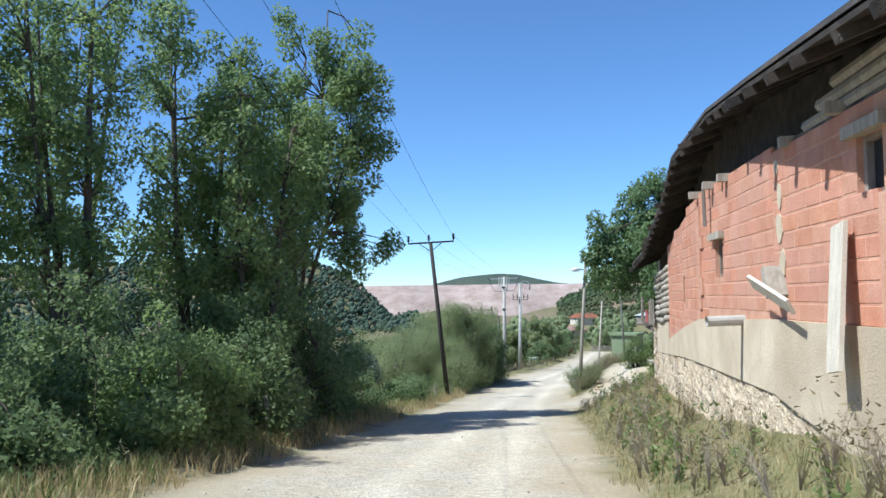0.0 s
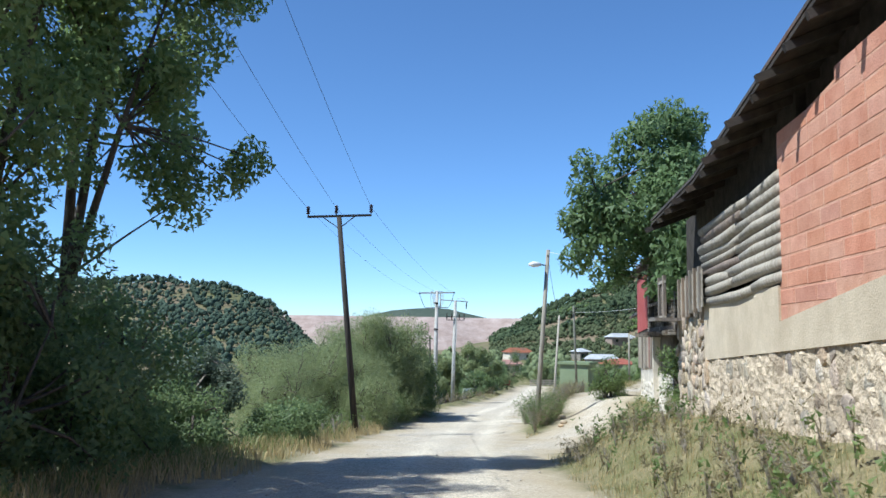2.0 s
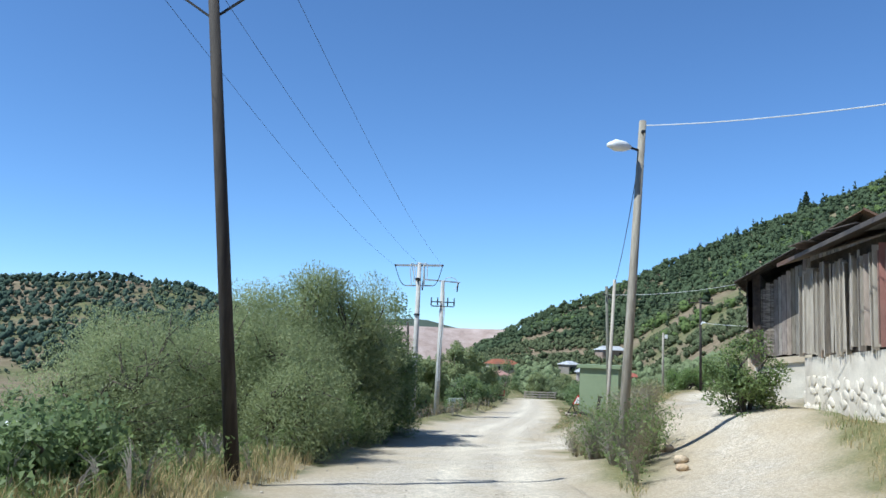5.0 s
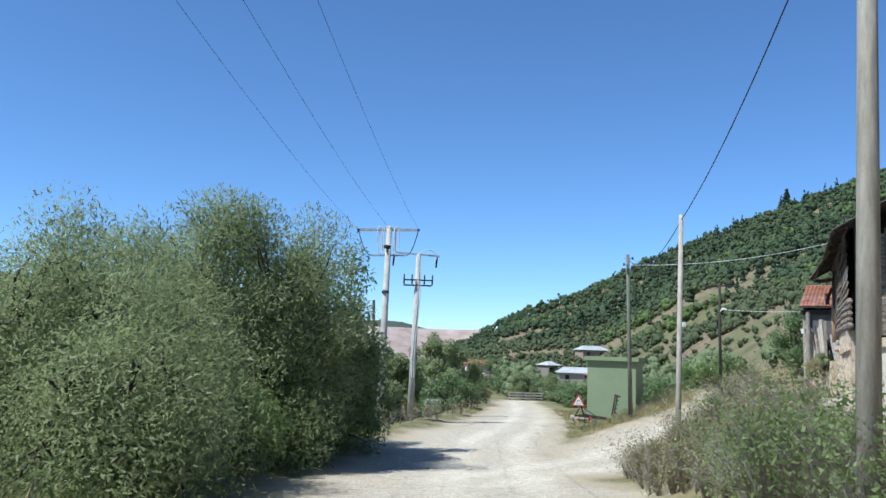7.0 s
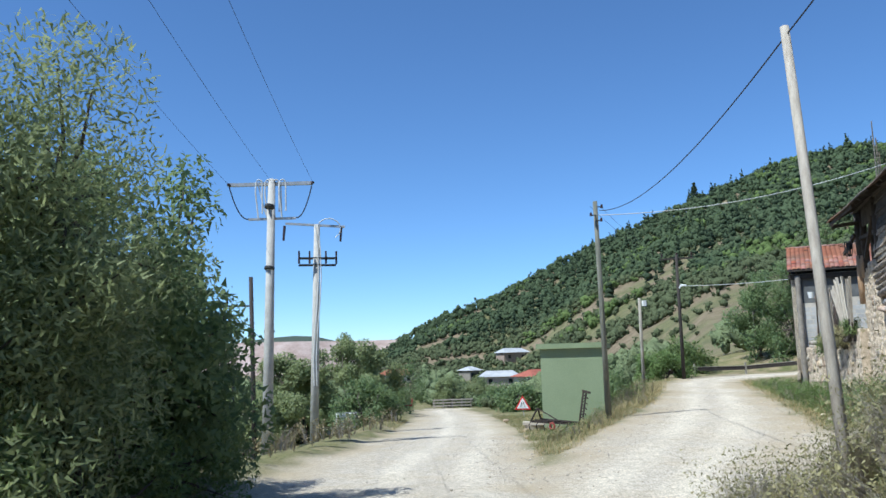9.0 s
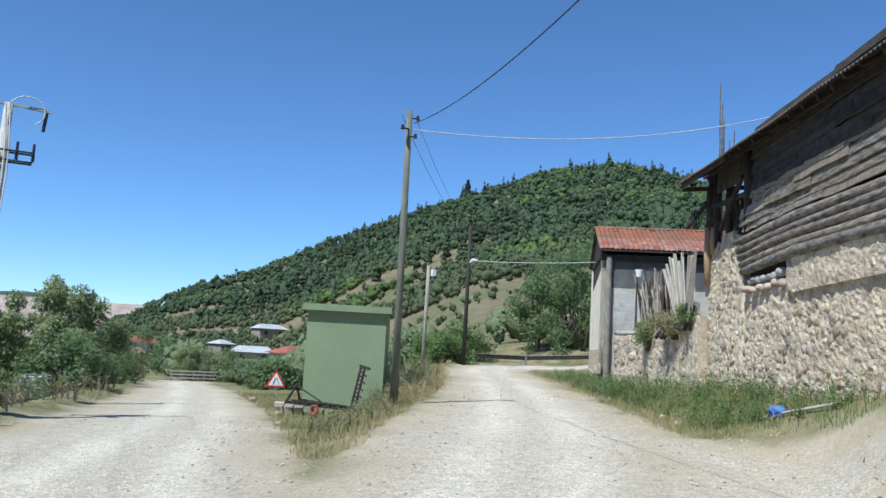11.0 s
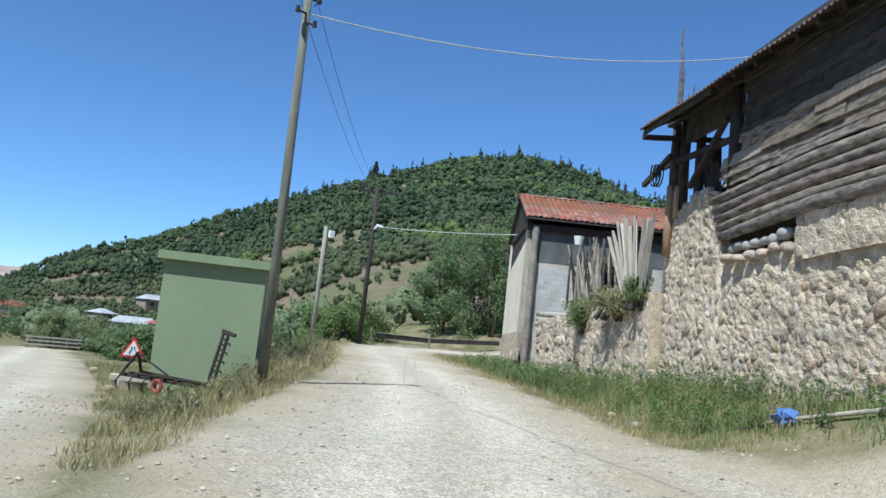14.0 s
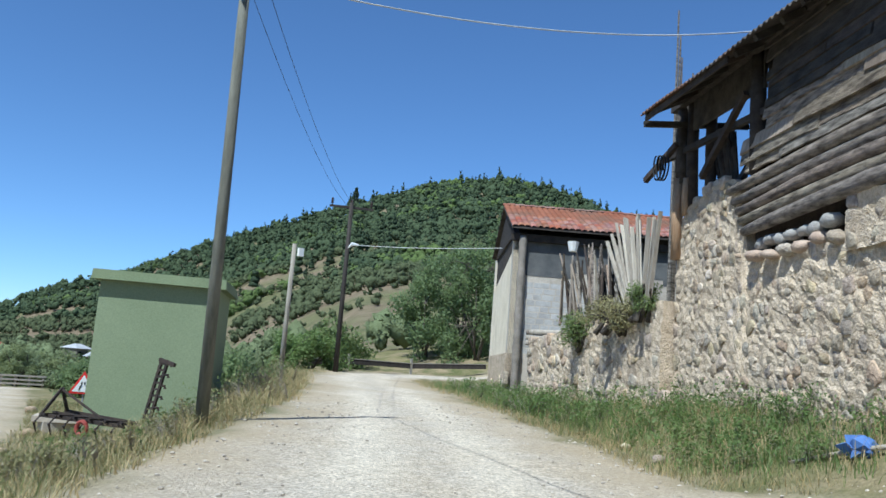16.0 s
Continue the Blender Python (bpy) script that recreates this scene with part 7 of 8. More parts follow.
x, y = sample(600, -9, 4, 40, 76, lambda x, y: (off_track(x, y) > 0.4) & (off_track(x, y) < 2.5) & (x < np.interp(y, ROAD[:, 1], ROAD[:, 0])), g)
weeds("green_weeds", x, y, 0.8, L_GREENWEED, "green weeds at the foot of the willows", g, (0.09, 0.05), 36)
x, y = sample(500, 4, 15, 74, 108, lambda x, y: (off_track(x, y) > 0.5) & (off_track(x, y) < 3.5) & (x < np.interp(y, ROAD[:, 1], ROAD[:, 0])), g)
weeds("dry_weeds", x, y, 0.8, L_WEED, "dry weeds round the concrete poles", g, (0.09, 0.045), 30)

bush(9.25, 34.7, 0.7, 0.7, 2.0, 230, 5000, "leafy green bush between the two houses", L_GREENWEED, (0.08, 0.045), 26, 0.35, 0.35)
bush(12.05, 51.6, 0.8, 0.8, 1.7, 231, 5000, "leafy green bush at the corner of the plank shed", L_GREENWEED, (0.08, 0.045), 26, 0.35, 0.35)
bush(31.5, 100.8, 2.4, 1.2, 1.7, 232, 6000, "bright green bush behind the guard rail", L_LUSH, (0.12, 0.07), 36, 0.45, 0.35)
bush(27.05, 79.7, 0.35, 0.9, 0.6, 233, 2600, "straggling olive brush hanging over the retaining wall", L_OLIVE, (0.07, 0.022), 24, 0.26, 0.4, foot=-2.85)
bush(28.2, 81.6, 0.35, 0.7, 0.7, 234, 2400, "straggling green brush over the retaining wall", L_GREENWEED, (0.07, 0.03), 30, 0.28, 0.4, foot=-3.2)
bush(26.75, 78.55, 0.25, 0.35, 0.8, 235, 1500, "small green bush at the foot of the stakes", L_GREENWEED, (0.06, 0.03), 12, 0.2, 0.4, foot=-2.6)
# loose stones on the tracks
st = Shape()
rs = random.Random(17)
sx, sy = sample(7000, -4, 32, 2, 96, lambda x, y: (off_track(x, y) < 0.4), g)
sx2, sy2 = sample(7500, 10, 26, 68, 84, lambda x, y: (off_track(x, y) < 0.3) & (np.abs(off_track(x, y)) + 0.8 * g.random(len(x)) < 2.2), g)
sx, sy = np.concatenate([sx, sx2]), np.concatenate([sy, sy2])
for px, py in zip(sx, sy):
    s_ = 0.014 + 0.055 * rs.random() ** 6
    st.lump((px, py, gz(px, py) + s_ * 0.15), (s_, s_ * rs.uniform(0.7, 1.2), s_ * 0.6), rs, None, 5)
solo("loose_stones", st, M_STONE_J, "small loose stones scattered over the gravel", "stones", kind="stuff")


ICO = [(0, 0, 1)] + [(0.894 * math.cos(a), 0.894 * math.sin(a), 0.447) for a in np.arange(5) * math.tau / 5] + [(0.894 * math.cos(a), 0.894 * math.sin(a), -0.447) for a in (np.arange(5) + 0.5) * math.tau / 5] + [(0, 0, -1)]
ICO_F = [(0, 1 + k, 1 + (k + 1) % 5) for k in range(5)] + [(1 + k, 6 + k, 1 + (k + 1) % 5) for k in range(5)] + [(1 + (k + 1) % 5, 6 + k, 6 + (k + 1) % 5) for k in range(5)] + [(11, 6 + (k + 1) % 5, 6 + k) for k in range(5)]


def canopy(name, a, b, grain=0.9):
    """Far leaf canopy: mottled colour, deep leafy relief, no gloss."""
    m = bpy.data.materials.new(name)
    m.use_nodes = True
    N, L = m.node_tree.nodes, m.node_tree.links
    p = N["Principled BSDF"]
    p.inputs["Roughness"].default_value, p.inputs["Specular IOR Level"].default_value = 0.95, 0.05
    geo = N.new("ShaderNodeNewGeometry")
    n1, n2 = N.new("ShaderNodeTexNoise"), N.new("ShaderNodeTexNoise")
    n1.inputs["Scale"].default_value, n1.inputs["Detail"].default_value, n1.inputs["Roughness"].default_value = grain, 6, 0.7
    n2.inputs["Scale"].default_value, n2.inputs["Detail"].default_value = 0.035, 3
    L.new(geo.outputs["Position"], n1.inputs["Vector"]), L.new(geo.outputs["Position"], n2.inputs["Vector"])
    m1, m2 = N.new("ShaderNodeMath"), N.new("ShaderNodeMath")
    m1.operation = m2.operation = "MULTIPLY_ADD"
    m1.inputs[1].default_value, m2.inputs[1].default_value = 0.3, 0.9
    L.new(geo.outputs["Random Per Island"], m1.inputs[0]), L.new(n1.outputs["Fac"], m1.inputs[2])
    m2.inputs[0].default_value = 0
    L.new(n2.outputs["Fac"], m2.inputs[0]), L.new(m1.outputs["Value"], m2.inputs[2])
    r = N.new("ShaderNodeValToRGB")
    r.color_ramp.elements[0].position, r.color_ramp.elements[1].position = 0.78, 1.0
    r.color_ramp.elements[0].color, r.color_ramp.elements[1].color = (*a, 1), (*b, 1)
    L.new(m2.outputs["Value"], r.inputs["Fac"]), L.new(r.outputs["Color"], p.inputs["Base Color"])
    bp = N.new("ShaderNodeBump")
    bp.inputs["Strength"].default_value, bp.inputs["Distance"].default_value = 0.7, 0.7
    L.new(n1.outputs["Fac"], bp.inputs["Height"]), L.new(bp.outputs["Normal"], p.inputs["Normal"])
    return m


def woods(name, label, n, span, keep, shape, mat, seed, sz, small=0.85):
    """A far wood in one object: each tree a few lumpy masses with loose sprays of leaves; span is its bearings and distances."""
    g = np.random.default_rng(seed)
    az, r = g.uniform(span[0], span[1], n), np.sqrt(g.uniform(span[2] ** 2, span[3] ** 2, n))
    x, y = 9.5 + r * np.sin(np.radians(az)), 64 + r * np.cos(np.radians(az))
    rise, s = hills(x, y)
    k = keep(az, r, s, x, y, g)
    x, y = x[k], y[k]
    sc = g.uniform(0.5, 1.3, len(x)) * small
    lumps, radii, sprays, face = shape(x, y, height(x, y), sc, g)
    ico = np.array(ICO) * g.uniform(0.55, 1.3, (len(lumps), 12, 1))
    v = (lumps[:, None] + ico * radii[:, None]).reshape(-1, 3)
    f = (np.arange(len(lumps))[:, None, None] * 12 + np.array(ICO_F)).reshape(-1, 3)
    lv = leaf_points(sprays, sz[0], sz[1], g, 0.0, None, face, 0.4)
    me = fast_mesh(name, np.concatenate([v, lv]), np.concatenate([f, len(v) + np.arange(len(lv)).reshape(-1, 3)]), mat, 3)
    me.shade_smooth()
    return tagged(new(name, me), label, "wood", kind="stuff")


def round_tuft(x, y, z, sc, g, lobes=3, per=16):
    """Rounded crowns: lobes about the middle, sprays over them."""
    n = len(x)
    base = np.stack([x, y, z + 1.5 * sc], 1)
    off = g.normal(size=(n, lobes, 3)) * np.array([0.72, 0.72, 0.62])
    off[:, 0] *= 0.15
    c = base[:, None] + off * sc[:, None, None]
    rr = g.uniform(0.6, 1.15, (n, lobes, 1)) * sc[:, None, None] * np.array([0.85, 0.85, 0.95])
    rr[:, 0] *= 1.5
    d = g.normal(size=(n, per, 3))
    d /= np.linalg.norm(d, axis=2)[:, :, None]
    d[:, :, 2] = np.abs(d[:, :, 2]) * 0.9 - 0.1
    sp = base[:, None] + d * np.array([1.75, 1.75, 1.6]) * sc[:, None, None] * g.uniform(0.8, 1.08, (n, per, 1))
    return c.reshape(-1, 3), rr.reshape(-1, 3), sp.reshape(-1, 3), (d + np.array((0, 0, 0.35))).reshape(-1, 3)


def cone_tuft(x, y, z, sc, g, tiers=4, per=26):
    """Pines: flattened tiers narrowing upward, sprays round them."""
    n = len(x)
    t = np.linspace(0.12, 0.9, tiers)[None] + g.uniform(-0.05, 0.05, (n, tiers))
    c = np.stack([x[:, None] + g.normal(size=(n, tiers)) * 0.18 * sc[:, None], y[:, None] + g.normal(size=(n, tiers)) * 0.18 * sc[:, None], z[:, None] + (0.6 + 6.0 * t) * sc[:, None]], -1)
    w = 1.75 * (1.02 - t) ** 0.8
    rr = np.stack([w, w, 0.75 + 0.3 * (1 - t)], -1) * sc[:, None, None]
    q = g.uniform(0, 1, (n, per)) ** 1.2
    a = g.uniform(0, 2 * np.pi, (n, per))
    rad = 1.75 * (1.02 - q) ** 0.8 * g.uniform(0.75, 1.1, (n, per))
    o = np.stack([rad * np.cos(a), rad * np.sin(a), 0.5 + 6.6 * q], -1)
    sp = np.stack([x, y, z], 1)[:, None] + o * sc[:, None, None]
    return c.reshape(-1, 3), rr.reshape(-1, 3), sp.reshape(-1, 3), (o * np.array((1, 1, 0)) + np.array((0, 0, 0.7))).reshape(-1, 3)


C_FOREST = canopy("hill_canopy", (0.038, 0.056, 0.034), (0.07, 0.094, 0.05))
C_SCRUB = canopy("oak_scrub_canopy", (0.052, 0.067, 0.038), (0.095, 0.112, 0.058), 1.3)
C_HAZEL = canopy("hazel_canopy", (0.05, 0.075, 0.027), (0.11, 0.15, 0.052), 1.1)
C_PINE = canopy("pine_canopy", (0.026, 0.04, 0.026), (0.055, 0.075, 0.043), 1.2)
C_WEST = canopy("western_canopy", (0.042, 0.064, 0.048), (0.07, 0.098, 0.07), 0.8)
C_VALLEY = canopy("valley_canopy", (0.06, 0.085, 0.038), (0.18, 0.215, 0.11), 2.4)


def patchy(x, y):
    return wobble(x, y, 0.05, 0.7) + 0.6 * wobble(x, y, 0.13, 2.0)


def clear_view(az, r):
    """Open meadow in front of the village houses."""
    return ~((np.abs(az - 10.1) < 1.3) & (r > 75) & (r < 226)) & ~((np.abs(az - 17.3) < 2.5) & (r > 40) & (r < 238))


woods("hillside_forest", "closed dark green wood over the upper hillside", 12500, (8, 66, 120, 365), lambda az, r, s, x, y, g: (s > 0.4) & (s < 1.04) & (patchy(x, y) > np.interp(s, (0.4, 0.52, 0.66, 1), (0.7, 0.2, -0.7, -1.2))), lambda *q: round_tuft(*q, 3, 12), C_FOREST, 30, (0.8, 0.5), 0.9)
woods("hillside_scrub", "oak scrub and bushes over the dry hillside", 15000, (8, 66, 75, 300), lambda az, r, s, x, y, g: (s > 0.03) & (s < 0.6) & (patchy(x, y) > np.interp(s, (0, 0.2, 0.4, 0.6, 1), (0.75, 0.6, 0.2, -0.6, -1.5)) - 0.8 * (az < 24)), lambda *q: round_tuft(*q, 2, 12), C_SCRUB, 31, (0.5, 0.32), 0.62)
woods("hazel_thickets", "light green thickets on the upper hillside", 7000, (12, 66, 140, 365), lambda az, r, s, x, y, g: (s > 0.3) & (s < 1.05) & (patchy(x + 90, y - 30) + 0.9 * smooth((az - 34) / 6) * (1 - smooth((az - 44) / 4)) * smooth((s - 0.7) / 0.2) > 0.5), lambda *q: round_tuft(*q, 3, 12), C_HAZEL, 36, (0.7, 0.45), 0.85)
woods("hillside_pines", "dark pines on the upper hillside", 1300, (16, 62, 120, 360), lambda az, r, s, x, y, g: (s > 0.4) & (s < 1.04) & (patchy(x + 40, y) > 0.4 - 0.5 * s), cone_tuft, C_PINE, 32, (0.8, 0.45), 0.8)
woods("low_scrub", "small bushes dotted over the bare foot of the hill", 1500, (10, 62, 60, 240), lambda az, r, s, x, y, g: (s > 0.02) & (s < 0.45) & (patchy(x * 2, y * 2) > -0.1), lambda *q: round_tuft(*q, 2, 12), C_SCRUB, 35, (0.35, 0.22), 0.42)
woods("western_wood", "dense wood on the low western ridge", 5000, (-48, -4, 150, 330), lambda az, r, s, x, y, g: (s > 0.2) & (s < 1.12) & (patchy(x, y) > -0.5 - 1.2 * s), lambda *q: round_tuft(*q, 2, 6), C_WEST, 34, (0.5, 0.3), 0.72)
woods("valley_thicket", "rounded bushes crowding the valley beyond the kiosk", 1500, (-14, 30, 42, 175), lambda az, r, s, x, y, g: (s < 0.1) & (inside(ROAD, x, y) < -2.6) & (inside(FORK, x, y) < -5) & (y > 106) & clear_view(az, r) & (patchy(x * 1.6, y * 1.6) > -0.3), lambda *q: round_tuft(*q, 3, 130), C_VALLEY, 37, (0.26, 0.14), 0.85)
woods("valley_trees", "rounded trees and bushes filling the valley floor", 3000, (-40, 40, 60, 330), lambda az, r, s, x, y, g: (s < 0.12) & (inside(ROAD, x, y) < -4) & (y > 108) & (y < 350) & clear_view(az, r) & (np.where(x > 20, 0.45, 0.0) + patchy(x, y) > 0.1), lambda *q: round_tuft(*q, 3, 40), C_VALLEY, 33, (0.45, 0.26), 1.0)
woods("meadow_bushes", "low dark bushes below the village houses", 420, (14.6, 20, 52, 150), lambda az, r, s, x, y, g: (s < 0.1) & (inside(ROAD, x, y) < -1.6) & (inside(FORK, x, y) < -5) & (y > 106), lambda *q: round_tuft(*q, 3, 70), C_SCRUB, 38, (0.16, 0.09), 0.28)
bush(28.3, 143.7, 1.7, 1.7, 3.3, 236, 7000, "rounded pale green willow bush beyond the railing", L_WILLOW, (0.17, 0.07), 44, 0.5, 0.4)
cx, cy = 9.5 + 352 * math.sin(radians(32.0)), 64 + 352 * math.cos(radians(32.0))
cg = np.random.default_rng(3)
cth = empty("pine_tree", "single tall pine standing out on the ridge", "tree", (cx, cy, gz(cx, cy)))
part("trunk", Shape().tube([(cx, cy, gz(cx, cy) - 1), (cx, cy, gz(cx, cy) + 11)], [0.3, 0.05], 6), M_BARK, cth)
ct = cg.uniform(0, 1, 900) ** 0.9
ca, cr_ = cg.uniform(0, math.tau, 900), 3.0 * (1.05 - ct) ** 0.7 * (0.55 + 0.45 * np.sin(ct * 22) ** 2) * cg.uniform(0.3, 1.0, 900)
cpts = np.stack([cx + cr_ * np.cos(ca), cy + cr_ * np.sin(ca), gz(cx, cy) + 2.0 + 9.4 * ct], 1)
tagged(under(new("crown", leaf_mesh("crown", cpts, 0.9, 0.4, L_PINE, cg)), cth))

# ---- small things ----
def far_house(x, y, w, d, h, roof_mat, turn, label):
    """A small gabled house in the valley."""
    z = gz(x, y)
    th = empty("village_house", label, "house", (x, y, z))
    m = Matrix.Rotation(turn, 3, "Z")
    o = Vector((x, y, z))
    part("wall", Shape().box(o + Vector((0, 0, h / 2 - 0.5)), (w, d, h + 1), m), M_PLANK if roof_mat is M_FARROOF else M_WHITE, th)
    r = Shape()
    e = 0.5
    q = [m @ Vector(p) + o + Vector((0, 0, h)) for p in ((-w / 2 - e, -d / 2 - e, 0), (w / 2 + e, -d / 2 - e, 0), (w / 2 + e, d / 2 + e, 0), (-w / 2 - e, d / 2 + e, 0), (-w / 2 + 1.2, 0, d * 0.22), (w / 2 - 1.2, 0, d * 0.22))]
    r.add(q, [(0, 1, 5, 4), (2, 3, 4, 5), (1, 2, 5), (3, 0, 4), (3, 2, 1, 0)])
    part("roof", r, roof_mat, th)
    for k in (-0.28, 0.25):
        part("window", Shape().box(o + m @ Vector((w * k, -d / 2 - 0.02, 0)) + Vector((0, 0, h * 0.55)), (0.9, 0.06, 1.0), m), M_GLASS, th)
    return th


far_house(49.0, 282, 8.0, 7, 2.6, M_TILE, 0.2, "white village house with a red tiled hipped roof among trees")
far_house(33.4, 206, 5.0, 4.5, 2.0, M_TILE, 0.1, "low village house with a red roof among trees")
far_house(63.3, 233, 8.5, 6, 2.2, M_FARROOF, -0.2, "village house with a pale sheet roof on the slope")
far_house(67.5, 272, 4, 5, 2.6, M_FARROOF, 0.4, "small village barn with a pale sheet roof")
far_house(84.0, 284, 8, 6, 2.6, M_FARROOF, 0.1, "long village house with a pale sheet roof on the hillside")
far_house(47, 165, 5.0, 4.4, 3.0, M_TILE, 0.3, "small hut with a reddish roof beyond the kiosk")

# party tent on the field below the road
tx, ty = -16.2, 82.8
tz = gz(tx, ty)
tent = empty("party_tent", "small white party tent standing on the field below the road", "tent", (tx, ty, tz))
m = Matrix.Rotation(0.25, 3, "Z")
tc = Vector((tx, ty, tz))
cvs = Shape()
cn = [m @ Vector((sx * 2.15, sy * 1.8, 1.3)) + tc for sx, sy in ((-1, -1), (1, -1), (1, 1), (-1, 1))]
rg = [m @ Vector((sx * 1.0, 0, 2.1)) + tc for sx in (-1, 1)]
cvs.add(cn + rg, [(0, 1, 5, 4), (1, 2, 5), (2, 3, 4, 5), (3, 0, 4)])
part("canopy", cvs, M_PLASTIC, tent, "white plastic canopy")
for k in range(4):
    a, b = cn[k], cn[(k + 1) % 4]
    s = Shape()
    lo = Vector((0, 0, -1.3))
    s.add([a, b, b + Vector((0, 0, -0.35)), a + Vector((0, 0, -0.35))], [(0, 1, 2, 3)])
    s.add([a + Vector((0, 0, -0.85)), b + Vector((0, 0, -0.85)), b + lo, a + lo], [(0, 1, 2, 3)])
    for q in (0.04, 0.5, 0.96):
        s.beam(a.lerp(b, q) + lo, a.lerp(b, q), 0.06, 0.06)
    part("side_panel", s, M_PLASTIC, tent)

# water tank in its cage beside the poles
ib = Vector((10.8, 97.6, gz(10.8, 97.6)))
tank = empty("water_tank", "white plastic water tank in a wire cage beside the road", "tank", tuple(ib))
part("bottle", Shape().box(ib + Vector((0, 0, 0.65)), (1.0, 0.95, 0.85), None, 0.97), M_PLASTIC, tank, "translucent white tank")
part("lid", Shape().tube([ib + Vector((0, 0, 1.1)), ib + Vector((0, 0, 1.18))], 0.12, 10), M_GREEND, tank)
part("pallet", Shape().box(ib + Vector((0, 0, 0.1)), (1.2, 1.0, 0.14)), M_PLANK, tank)
for k in range(5):
    x = -0.56 + 0.28 * k
    part("cage_bar", Shape().tube([ib + Vector((x, -0.5, 0.15)), ib + Vector((x, -0.5, 1.14))], 0.018, 6), M_GALV, tank)
for z in (0.3, 0.6, 0.9, 1.14):
    part("cage_bar", Shape().tube([ib + Vector((-0.57, -0.5, z)), ib + Vector((0.57, -0.5, z))], 0.018, 6), M_GALV, tank)

# old harrow beside the kiosk, folded wing upright
rg_ = random.Random(23)
hv = Vector((17.9, 82.6, gz(17.9, 82.6) - 0.06))
harrow = empty("harrow", "rusty steel harrow lying in the grass with one wing standing upright", "farm implement", tuple(hv))
M_PLOUGH = surface("faded_red_steel", (0.22, 0.04, 0.03), (0.3, 0.075, 0.055), 5, 0.55, 0.15, 40)
M_RUST = surface("rusty_steel", (0.025, 0.02, 0.018), (0.065, 0.047, 0.037), 6, 0.8, 0.4, 50)
hx, hn = Vector((0.466, -0.885, 0)), Vector((-0.885, -0.466, 0))
for dn in (-0.28, 0.0, 0.3):
    part("frame_bar", Shape().beam(hv + hx * -2.45 + hn * dn + Vector((0, 0, 0.3 - 0.1 * dn)), hv + hx * 0.05 + hn * dn + Vector((0, 0, 0.24)), 0.05, 0.07), M_RUST, harrow)
for k in range(7):
    p = hv + hx * (-2.35 + 0.38 * k)
    part("cross_bar", Shape().beam(p + hn * -0.4 + Vector((0, 0, 0.25)), p + hn * 0.42 + hx * 0.12 + Vector((0, 0, 0.3)), 0.045, 0.05), M_RUST, harrow)
    part("tine", Shape().tube([p + hn * 0.34 + Vector((0, 0, 0.3)), p + hn * 0.5 + Vector((0, 0, 0.14)), p + hn * 0.42 + Vector((0, 0, -0.05))], [0.025, 0.025, 0.014], 6), M_RUST, harrow)
wt, wb = hv + hx * 0.12 + Vector((0, 0, 1.48)), hv + hx * -0.18 + Vector((0, 0, 0.15))
for q in (-0.07, 0.07):
    part("wing_bar", Shape().beam(wb + hx * q, wt + hx * q, 0.05, 0.05), M_RUST, harrow)
part("wing_head", Shape().beam(wt + hx * -0.12, wt + hx * 0.24 + Vector((0, 0, -0.08)), 0.06, 0.07), M_RUST, harrow)
for k in range(11):
    p = wb.lerp(wt, 0.06 + 0.088 * k)
    part("rung", Shape().beam(p + hx * -0.09, p + hx * 0.09 + Vector((0, 0, 0.02)), 0.04, 0.04), M_RUST, harrow)
for k in range(6):
    p = wb.lerp(wt, 0.2 + 0.15 * k)
    part("tine", Shape().tube([p + hx * 0.08, p + hx * 0.17, p + hx * 0.18 + Vector((0, 0, -0.05))], [0.022, 0.022, 0.03], 6), M_RUST, harrow)
wc = hv + hx * -1.1 + hn * 0.55
part("wheel", Shape().tube([wc + hx * (0.12 * math.cos(t)) + Vector((0, 0, 0.15 + 0.12 * math.sin(t))) for t in np.linspace(0, math.tau, 17)], 0.04, 7, False), M_PLOUGH, harrow, "small wheel with faded red paint")
for q in (-0.3, 0.3):
    part("tow_bar", Shape().beam(hv + hx * -2.4 + hn * q + Vector((0, 0, 0.3)), hv + hx * -2.3 + Vector((0, 0, 0.78)), 0.05, 0.05), M_RUST, harrow)
part("stay", Shape().beam(hv + hx * -2.3 + Vector((0, 0, 0.76)), hv + hx * -1.2 + Vector((0, 0, 0.3)), 0.035, 0.035), M_RUST, harrow)
solo("stone_slab", Shape().box((17.25, 86.2, gz(17.25, 86.2) + 0.28), (0.95, 0.6, 0.12), Matrix.Rotation(-0.4, 3, "Z")).box((17.25, 86.2, gz(17.25, 86.2) + 0.1), (0.7, 0.45, 0.26)), M_WHITE, "pale stone slab at the corner of the kiosk", "stone")

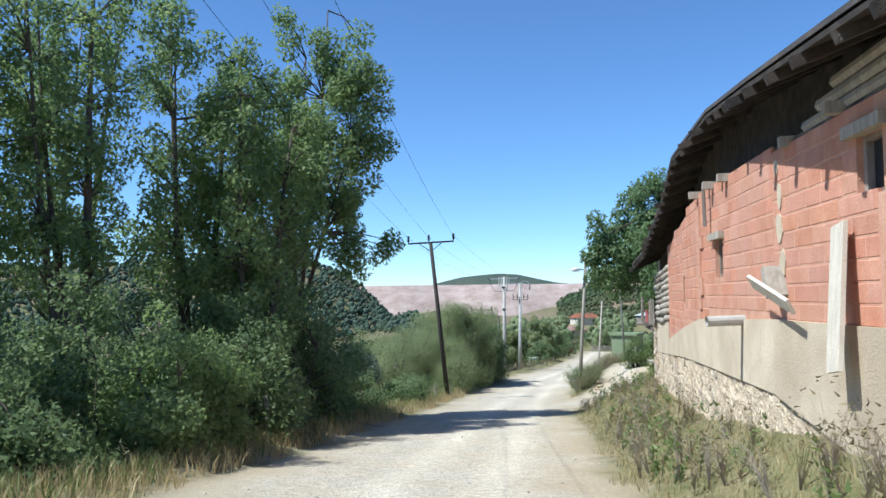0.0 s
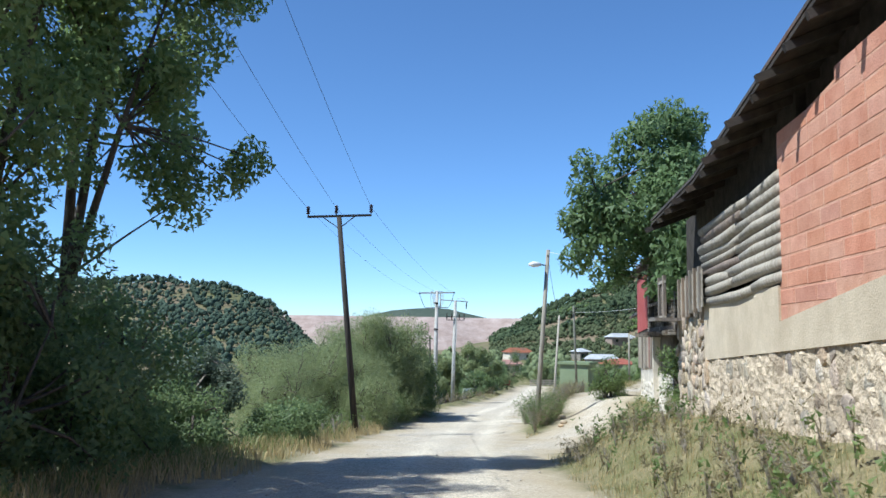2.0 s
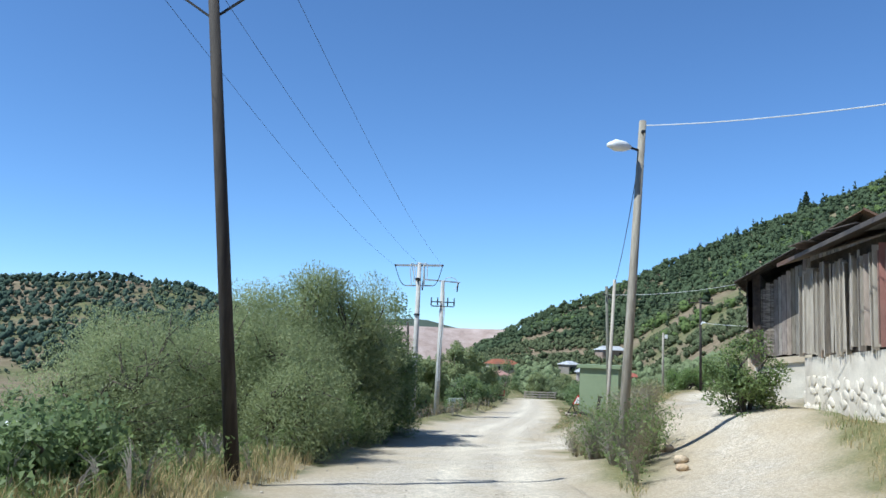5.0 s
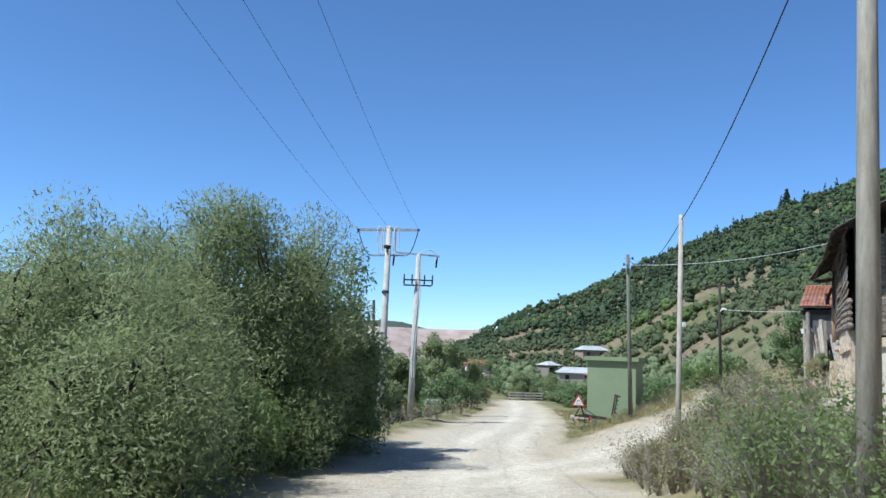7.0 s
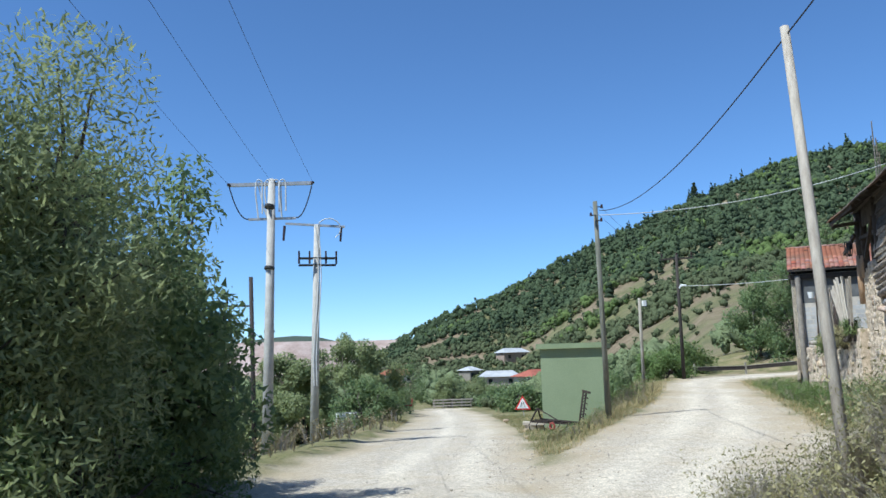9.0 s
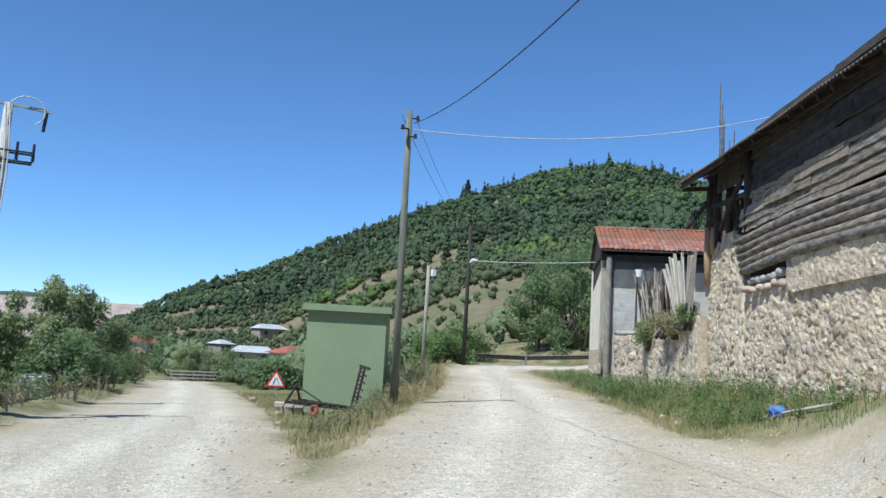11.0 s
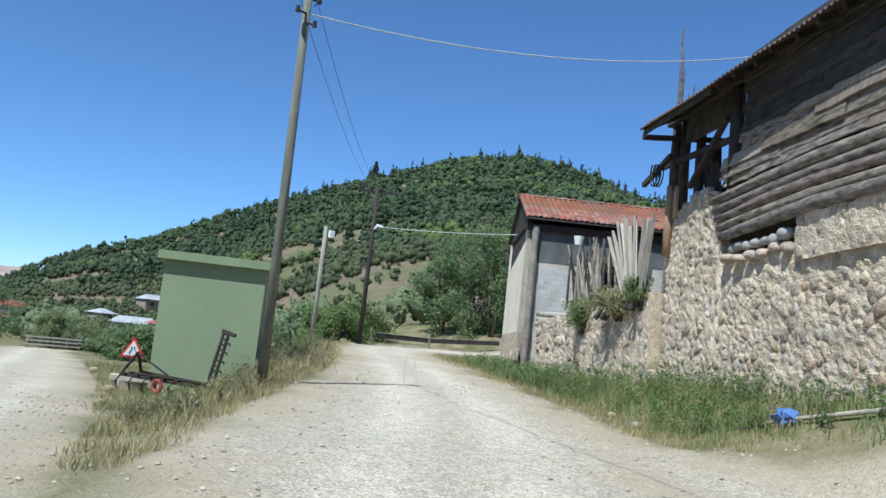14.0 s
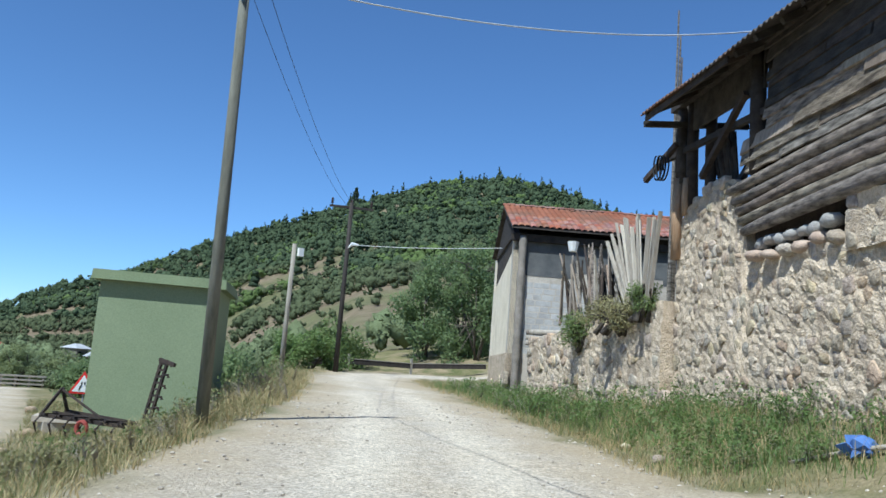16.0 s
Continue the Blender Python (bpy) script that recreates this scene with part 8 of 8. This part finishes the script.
# red plough beside the far road
pv = Vector((17.3, 114.5, gz(17.3, 114.5)))
plough = empty("plough", "small red-painted plough parked on the verge", "farm implement", tuple(pv))
part("beam", Shape().beam(pv + Vector((-0.75, 0, 0.42)), pv + Vector((0.7, 0.1, 0.48)), 0.09, 0.1), M_PLOUGH, plough)
part("headstock", Shape().beam(pv + Vector((0.68, 0.1, 0.4)), pv + Vector((0.74, 0.1, 1.0)), 0.1, 0.08), M_PLOUGH, plough)
for k in range(3):
    part("share", Shape().beam(pv + Vector((-0.6 + 0.5 * k, 0, 0.42)), pv + Vector((-0.75 + 0.5 * k, -0.12, -0.02)), 0.14, 0.04), M_RUST, plough)

# pale field stones at the track edges
for k, (x, y, s) in enumerate(((16.4, 84.9, 0.32), (15.3, 81.7, 0.26), (18.2, 92.8, 0.34), (9.3, 49.0, 0.35), (9.6, 50.6, 0.4), (9.0, 48.2, 0.28), (23.4, 76.3, 0.22), (19.4, 83.4, 0.25), (22.8, 75.2, 0.25))):
    solo("stone", Shape().lump((x, y, gz(x, y) + s * 0.2), (s, s * 0.8, s * 0.6), rg_, None, 9), M_STONE, "pale rough stone at the edge of the gravel", "stone", "edge stones", smooth=True)

# stick with a blue rag below the barn wall
rx_, ry_ = 22.2, 72.02
bz = gz(rx_, ry_)
solo("branch", Shape().tube([(22.36, 72.95, gz(22.36, 72.95) + 0.03), (rx_, ry_, bz + 0.1), (21.85, 70.5, gz(21.85, 70.5) + 0.1)], [0.022, 0.03, 0.036], 7), M_POLEL, "long pale branch lying on the bank below the barn", "branch", smooth=True)
rag = Shape().lump((rx_, ry_, bz + 0.12), (0.27, 0.4, 0.24), rg_, None, 11)
rag.v = [(x + 0.05 * math.sin(31 * y + 17 * z), y + 0.05 * math.sin(27 * x + 23 * z), z + 0.04 * math.sin(37 * x + 29 * y)) for x, y, z in rag.v]
solo("rag", rag, M_BLUE, "crumpled blue cloth hung over a branch", "cloth")
solo("bucket", Shape().tube([(27.23, 81.19, -1.02), (27.23, 81.19, -0.8), (27.23, 81.19, -0.78)], [0.1, 0.14, 0.145], 12), M_PLASTIC, "white plastic bucket upturned on the stake fence", "bucket")

# fence stubs in the left-hand grass
for x, y, dx, h in ((-5.9, 17.4, -0.55, 1.25), (-4.3, 20.7, -0.1, 1.15), (-6.2, 12.8, 0.02, 0.7)):
    z = gz(x, y)
    solo("fence_post", Shape().tube([(x, y, z - 0.2), (x + dx, y, z + h)], [0.07, 0.055], 8), M_POLEL, "leaning grey wooden fence post in the roadside thicket", "post", "roadside posts", smooth=True)
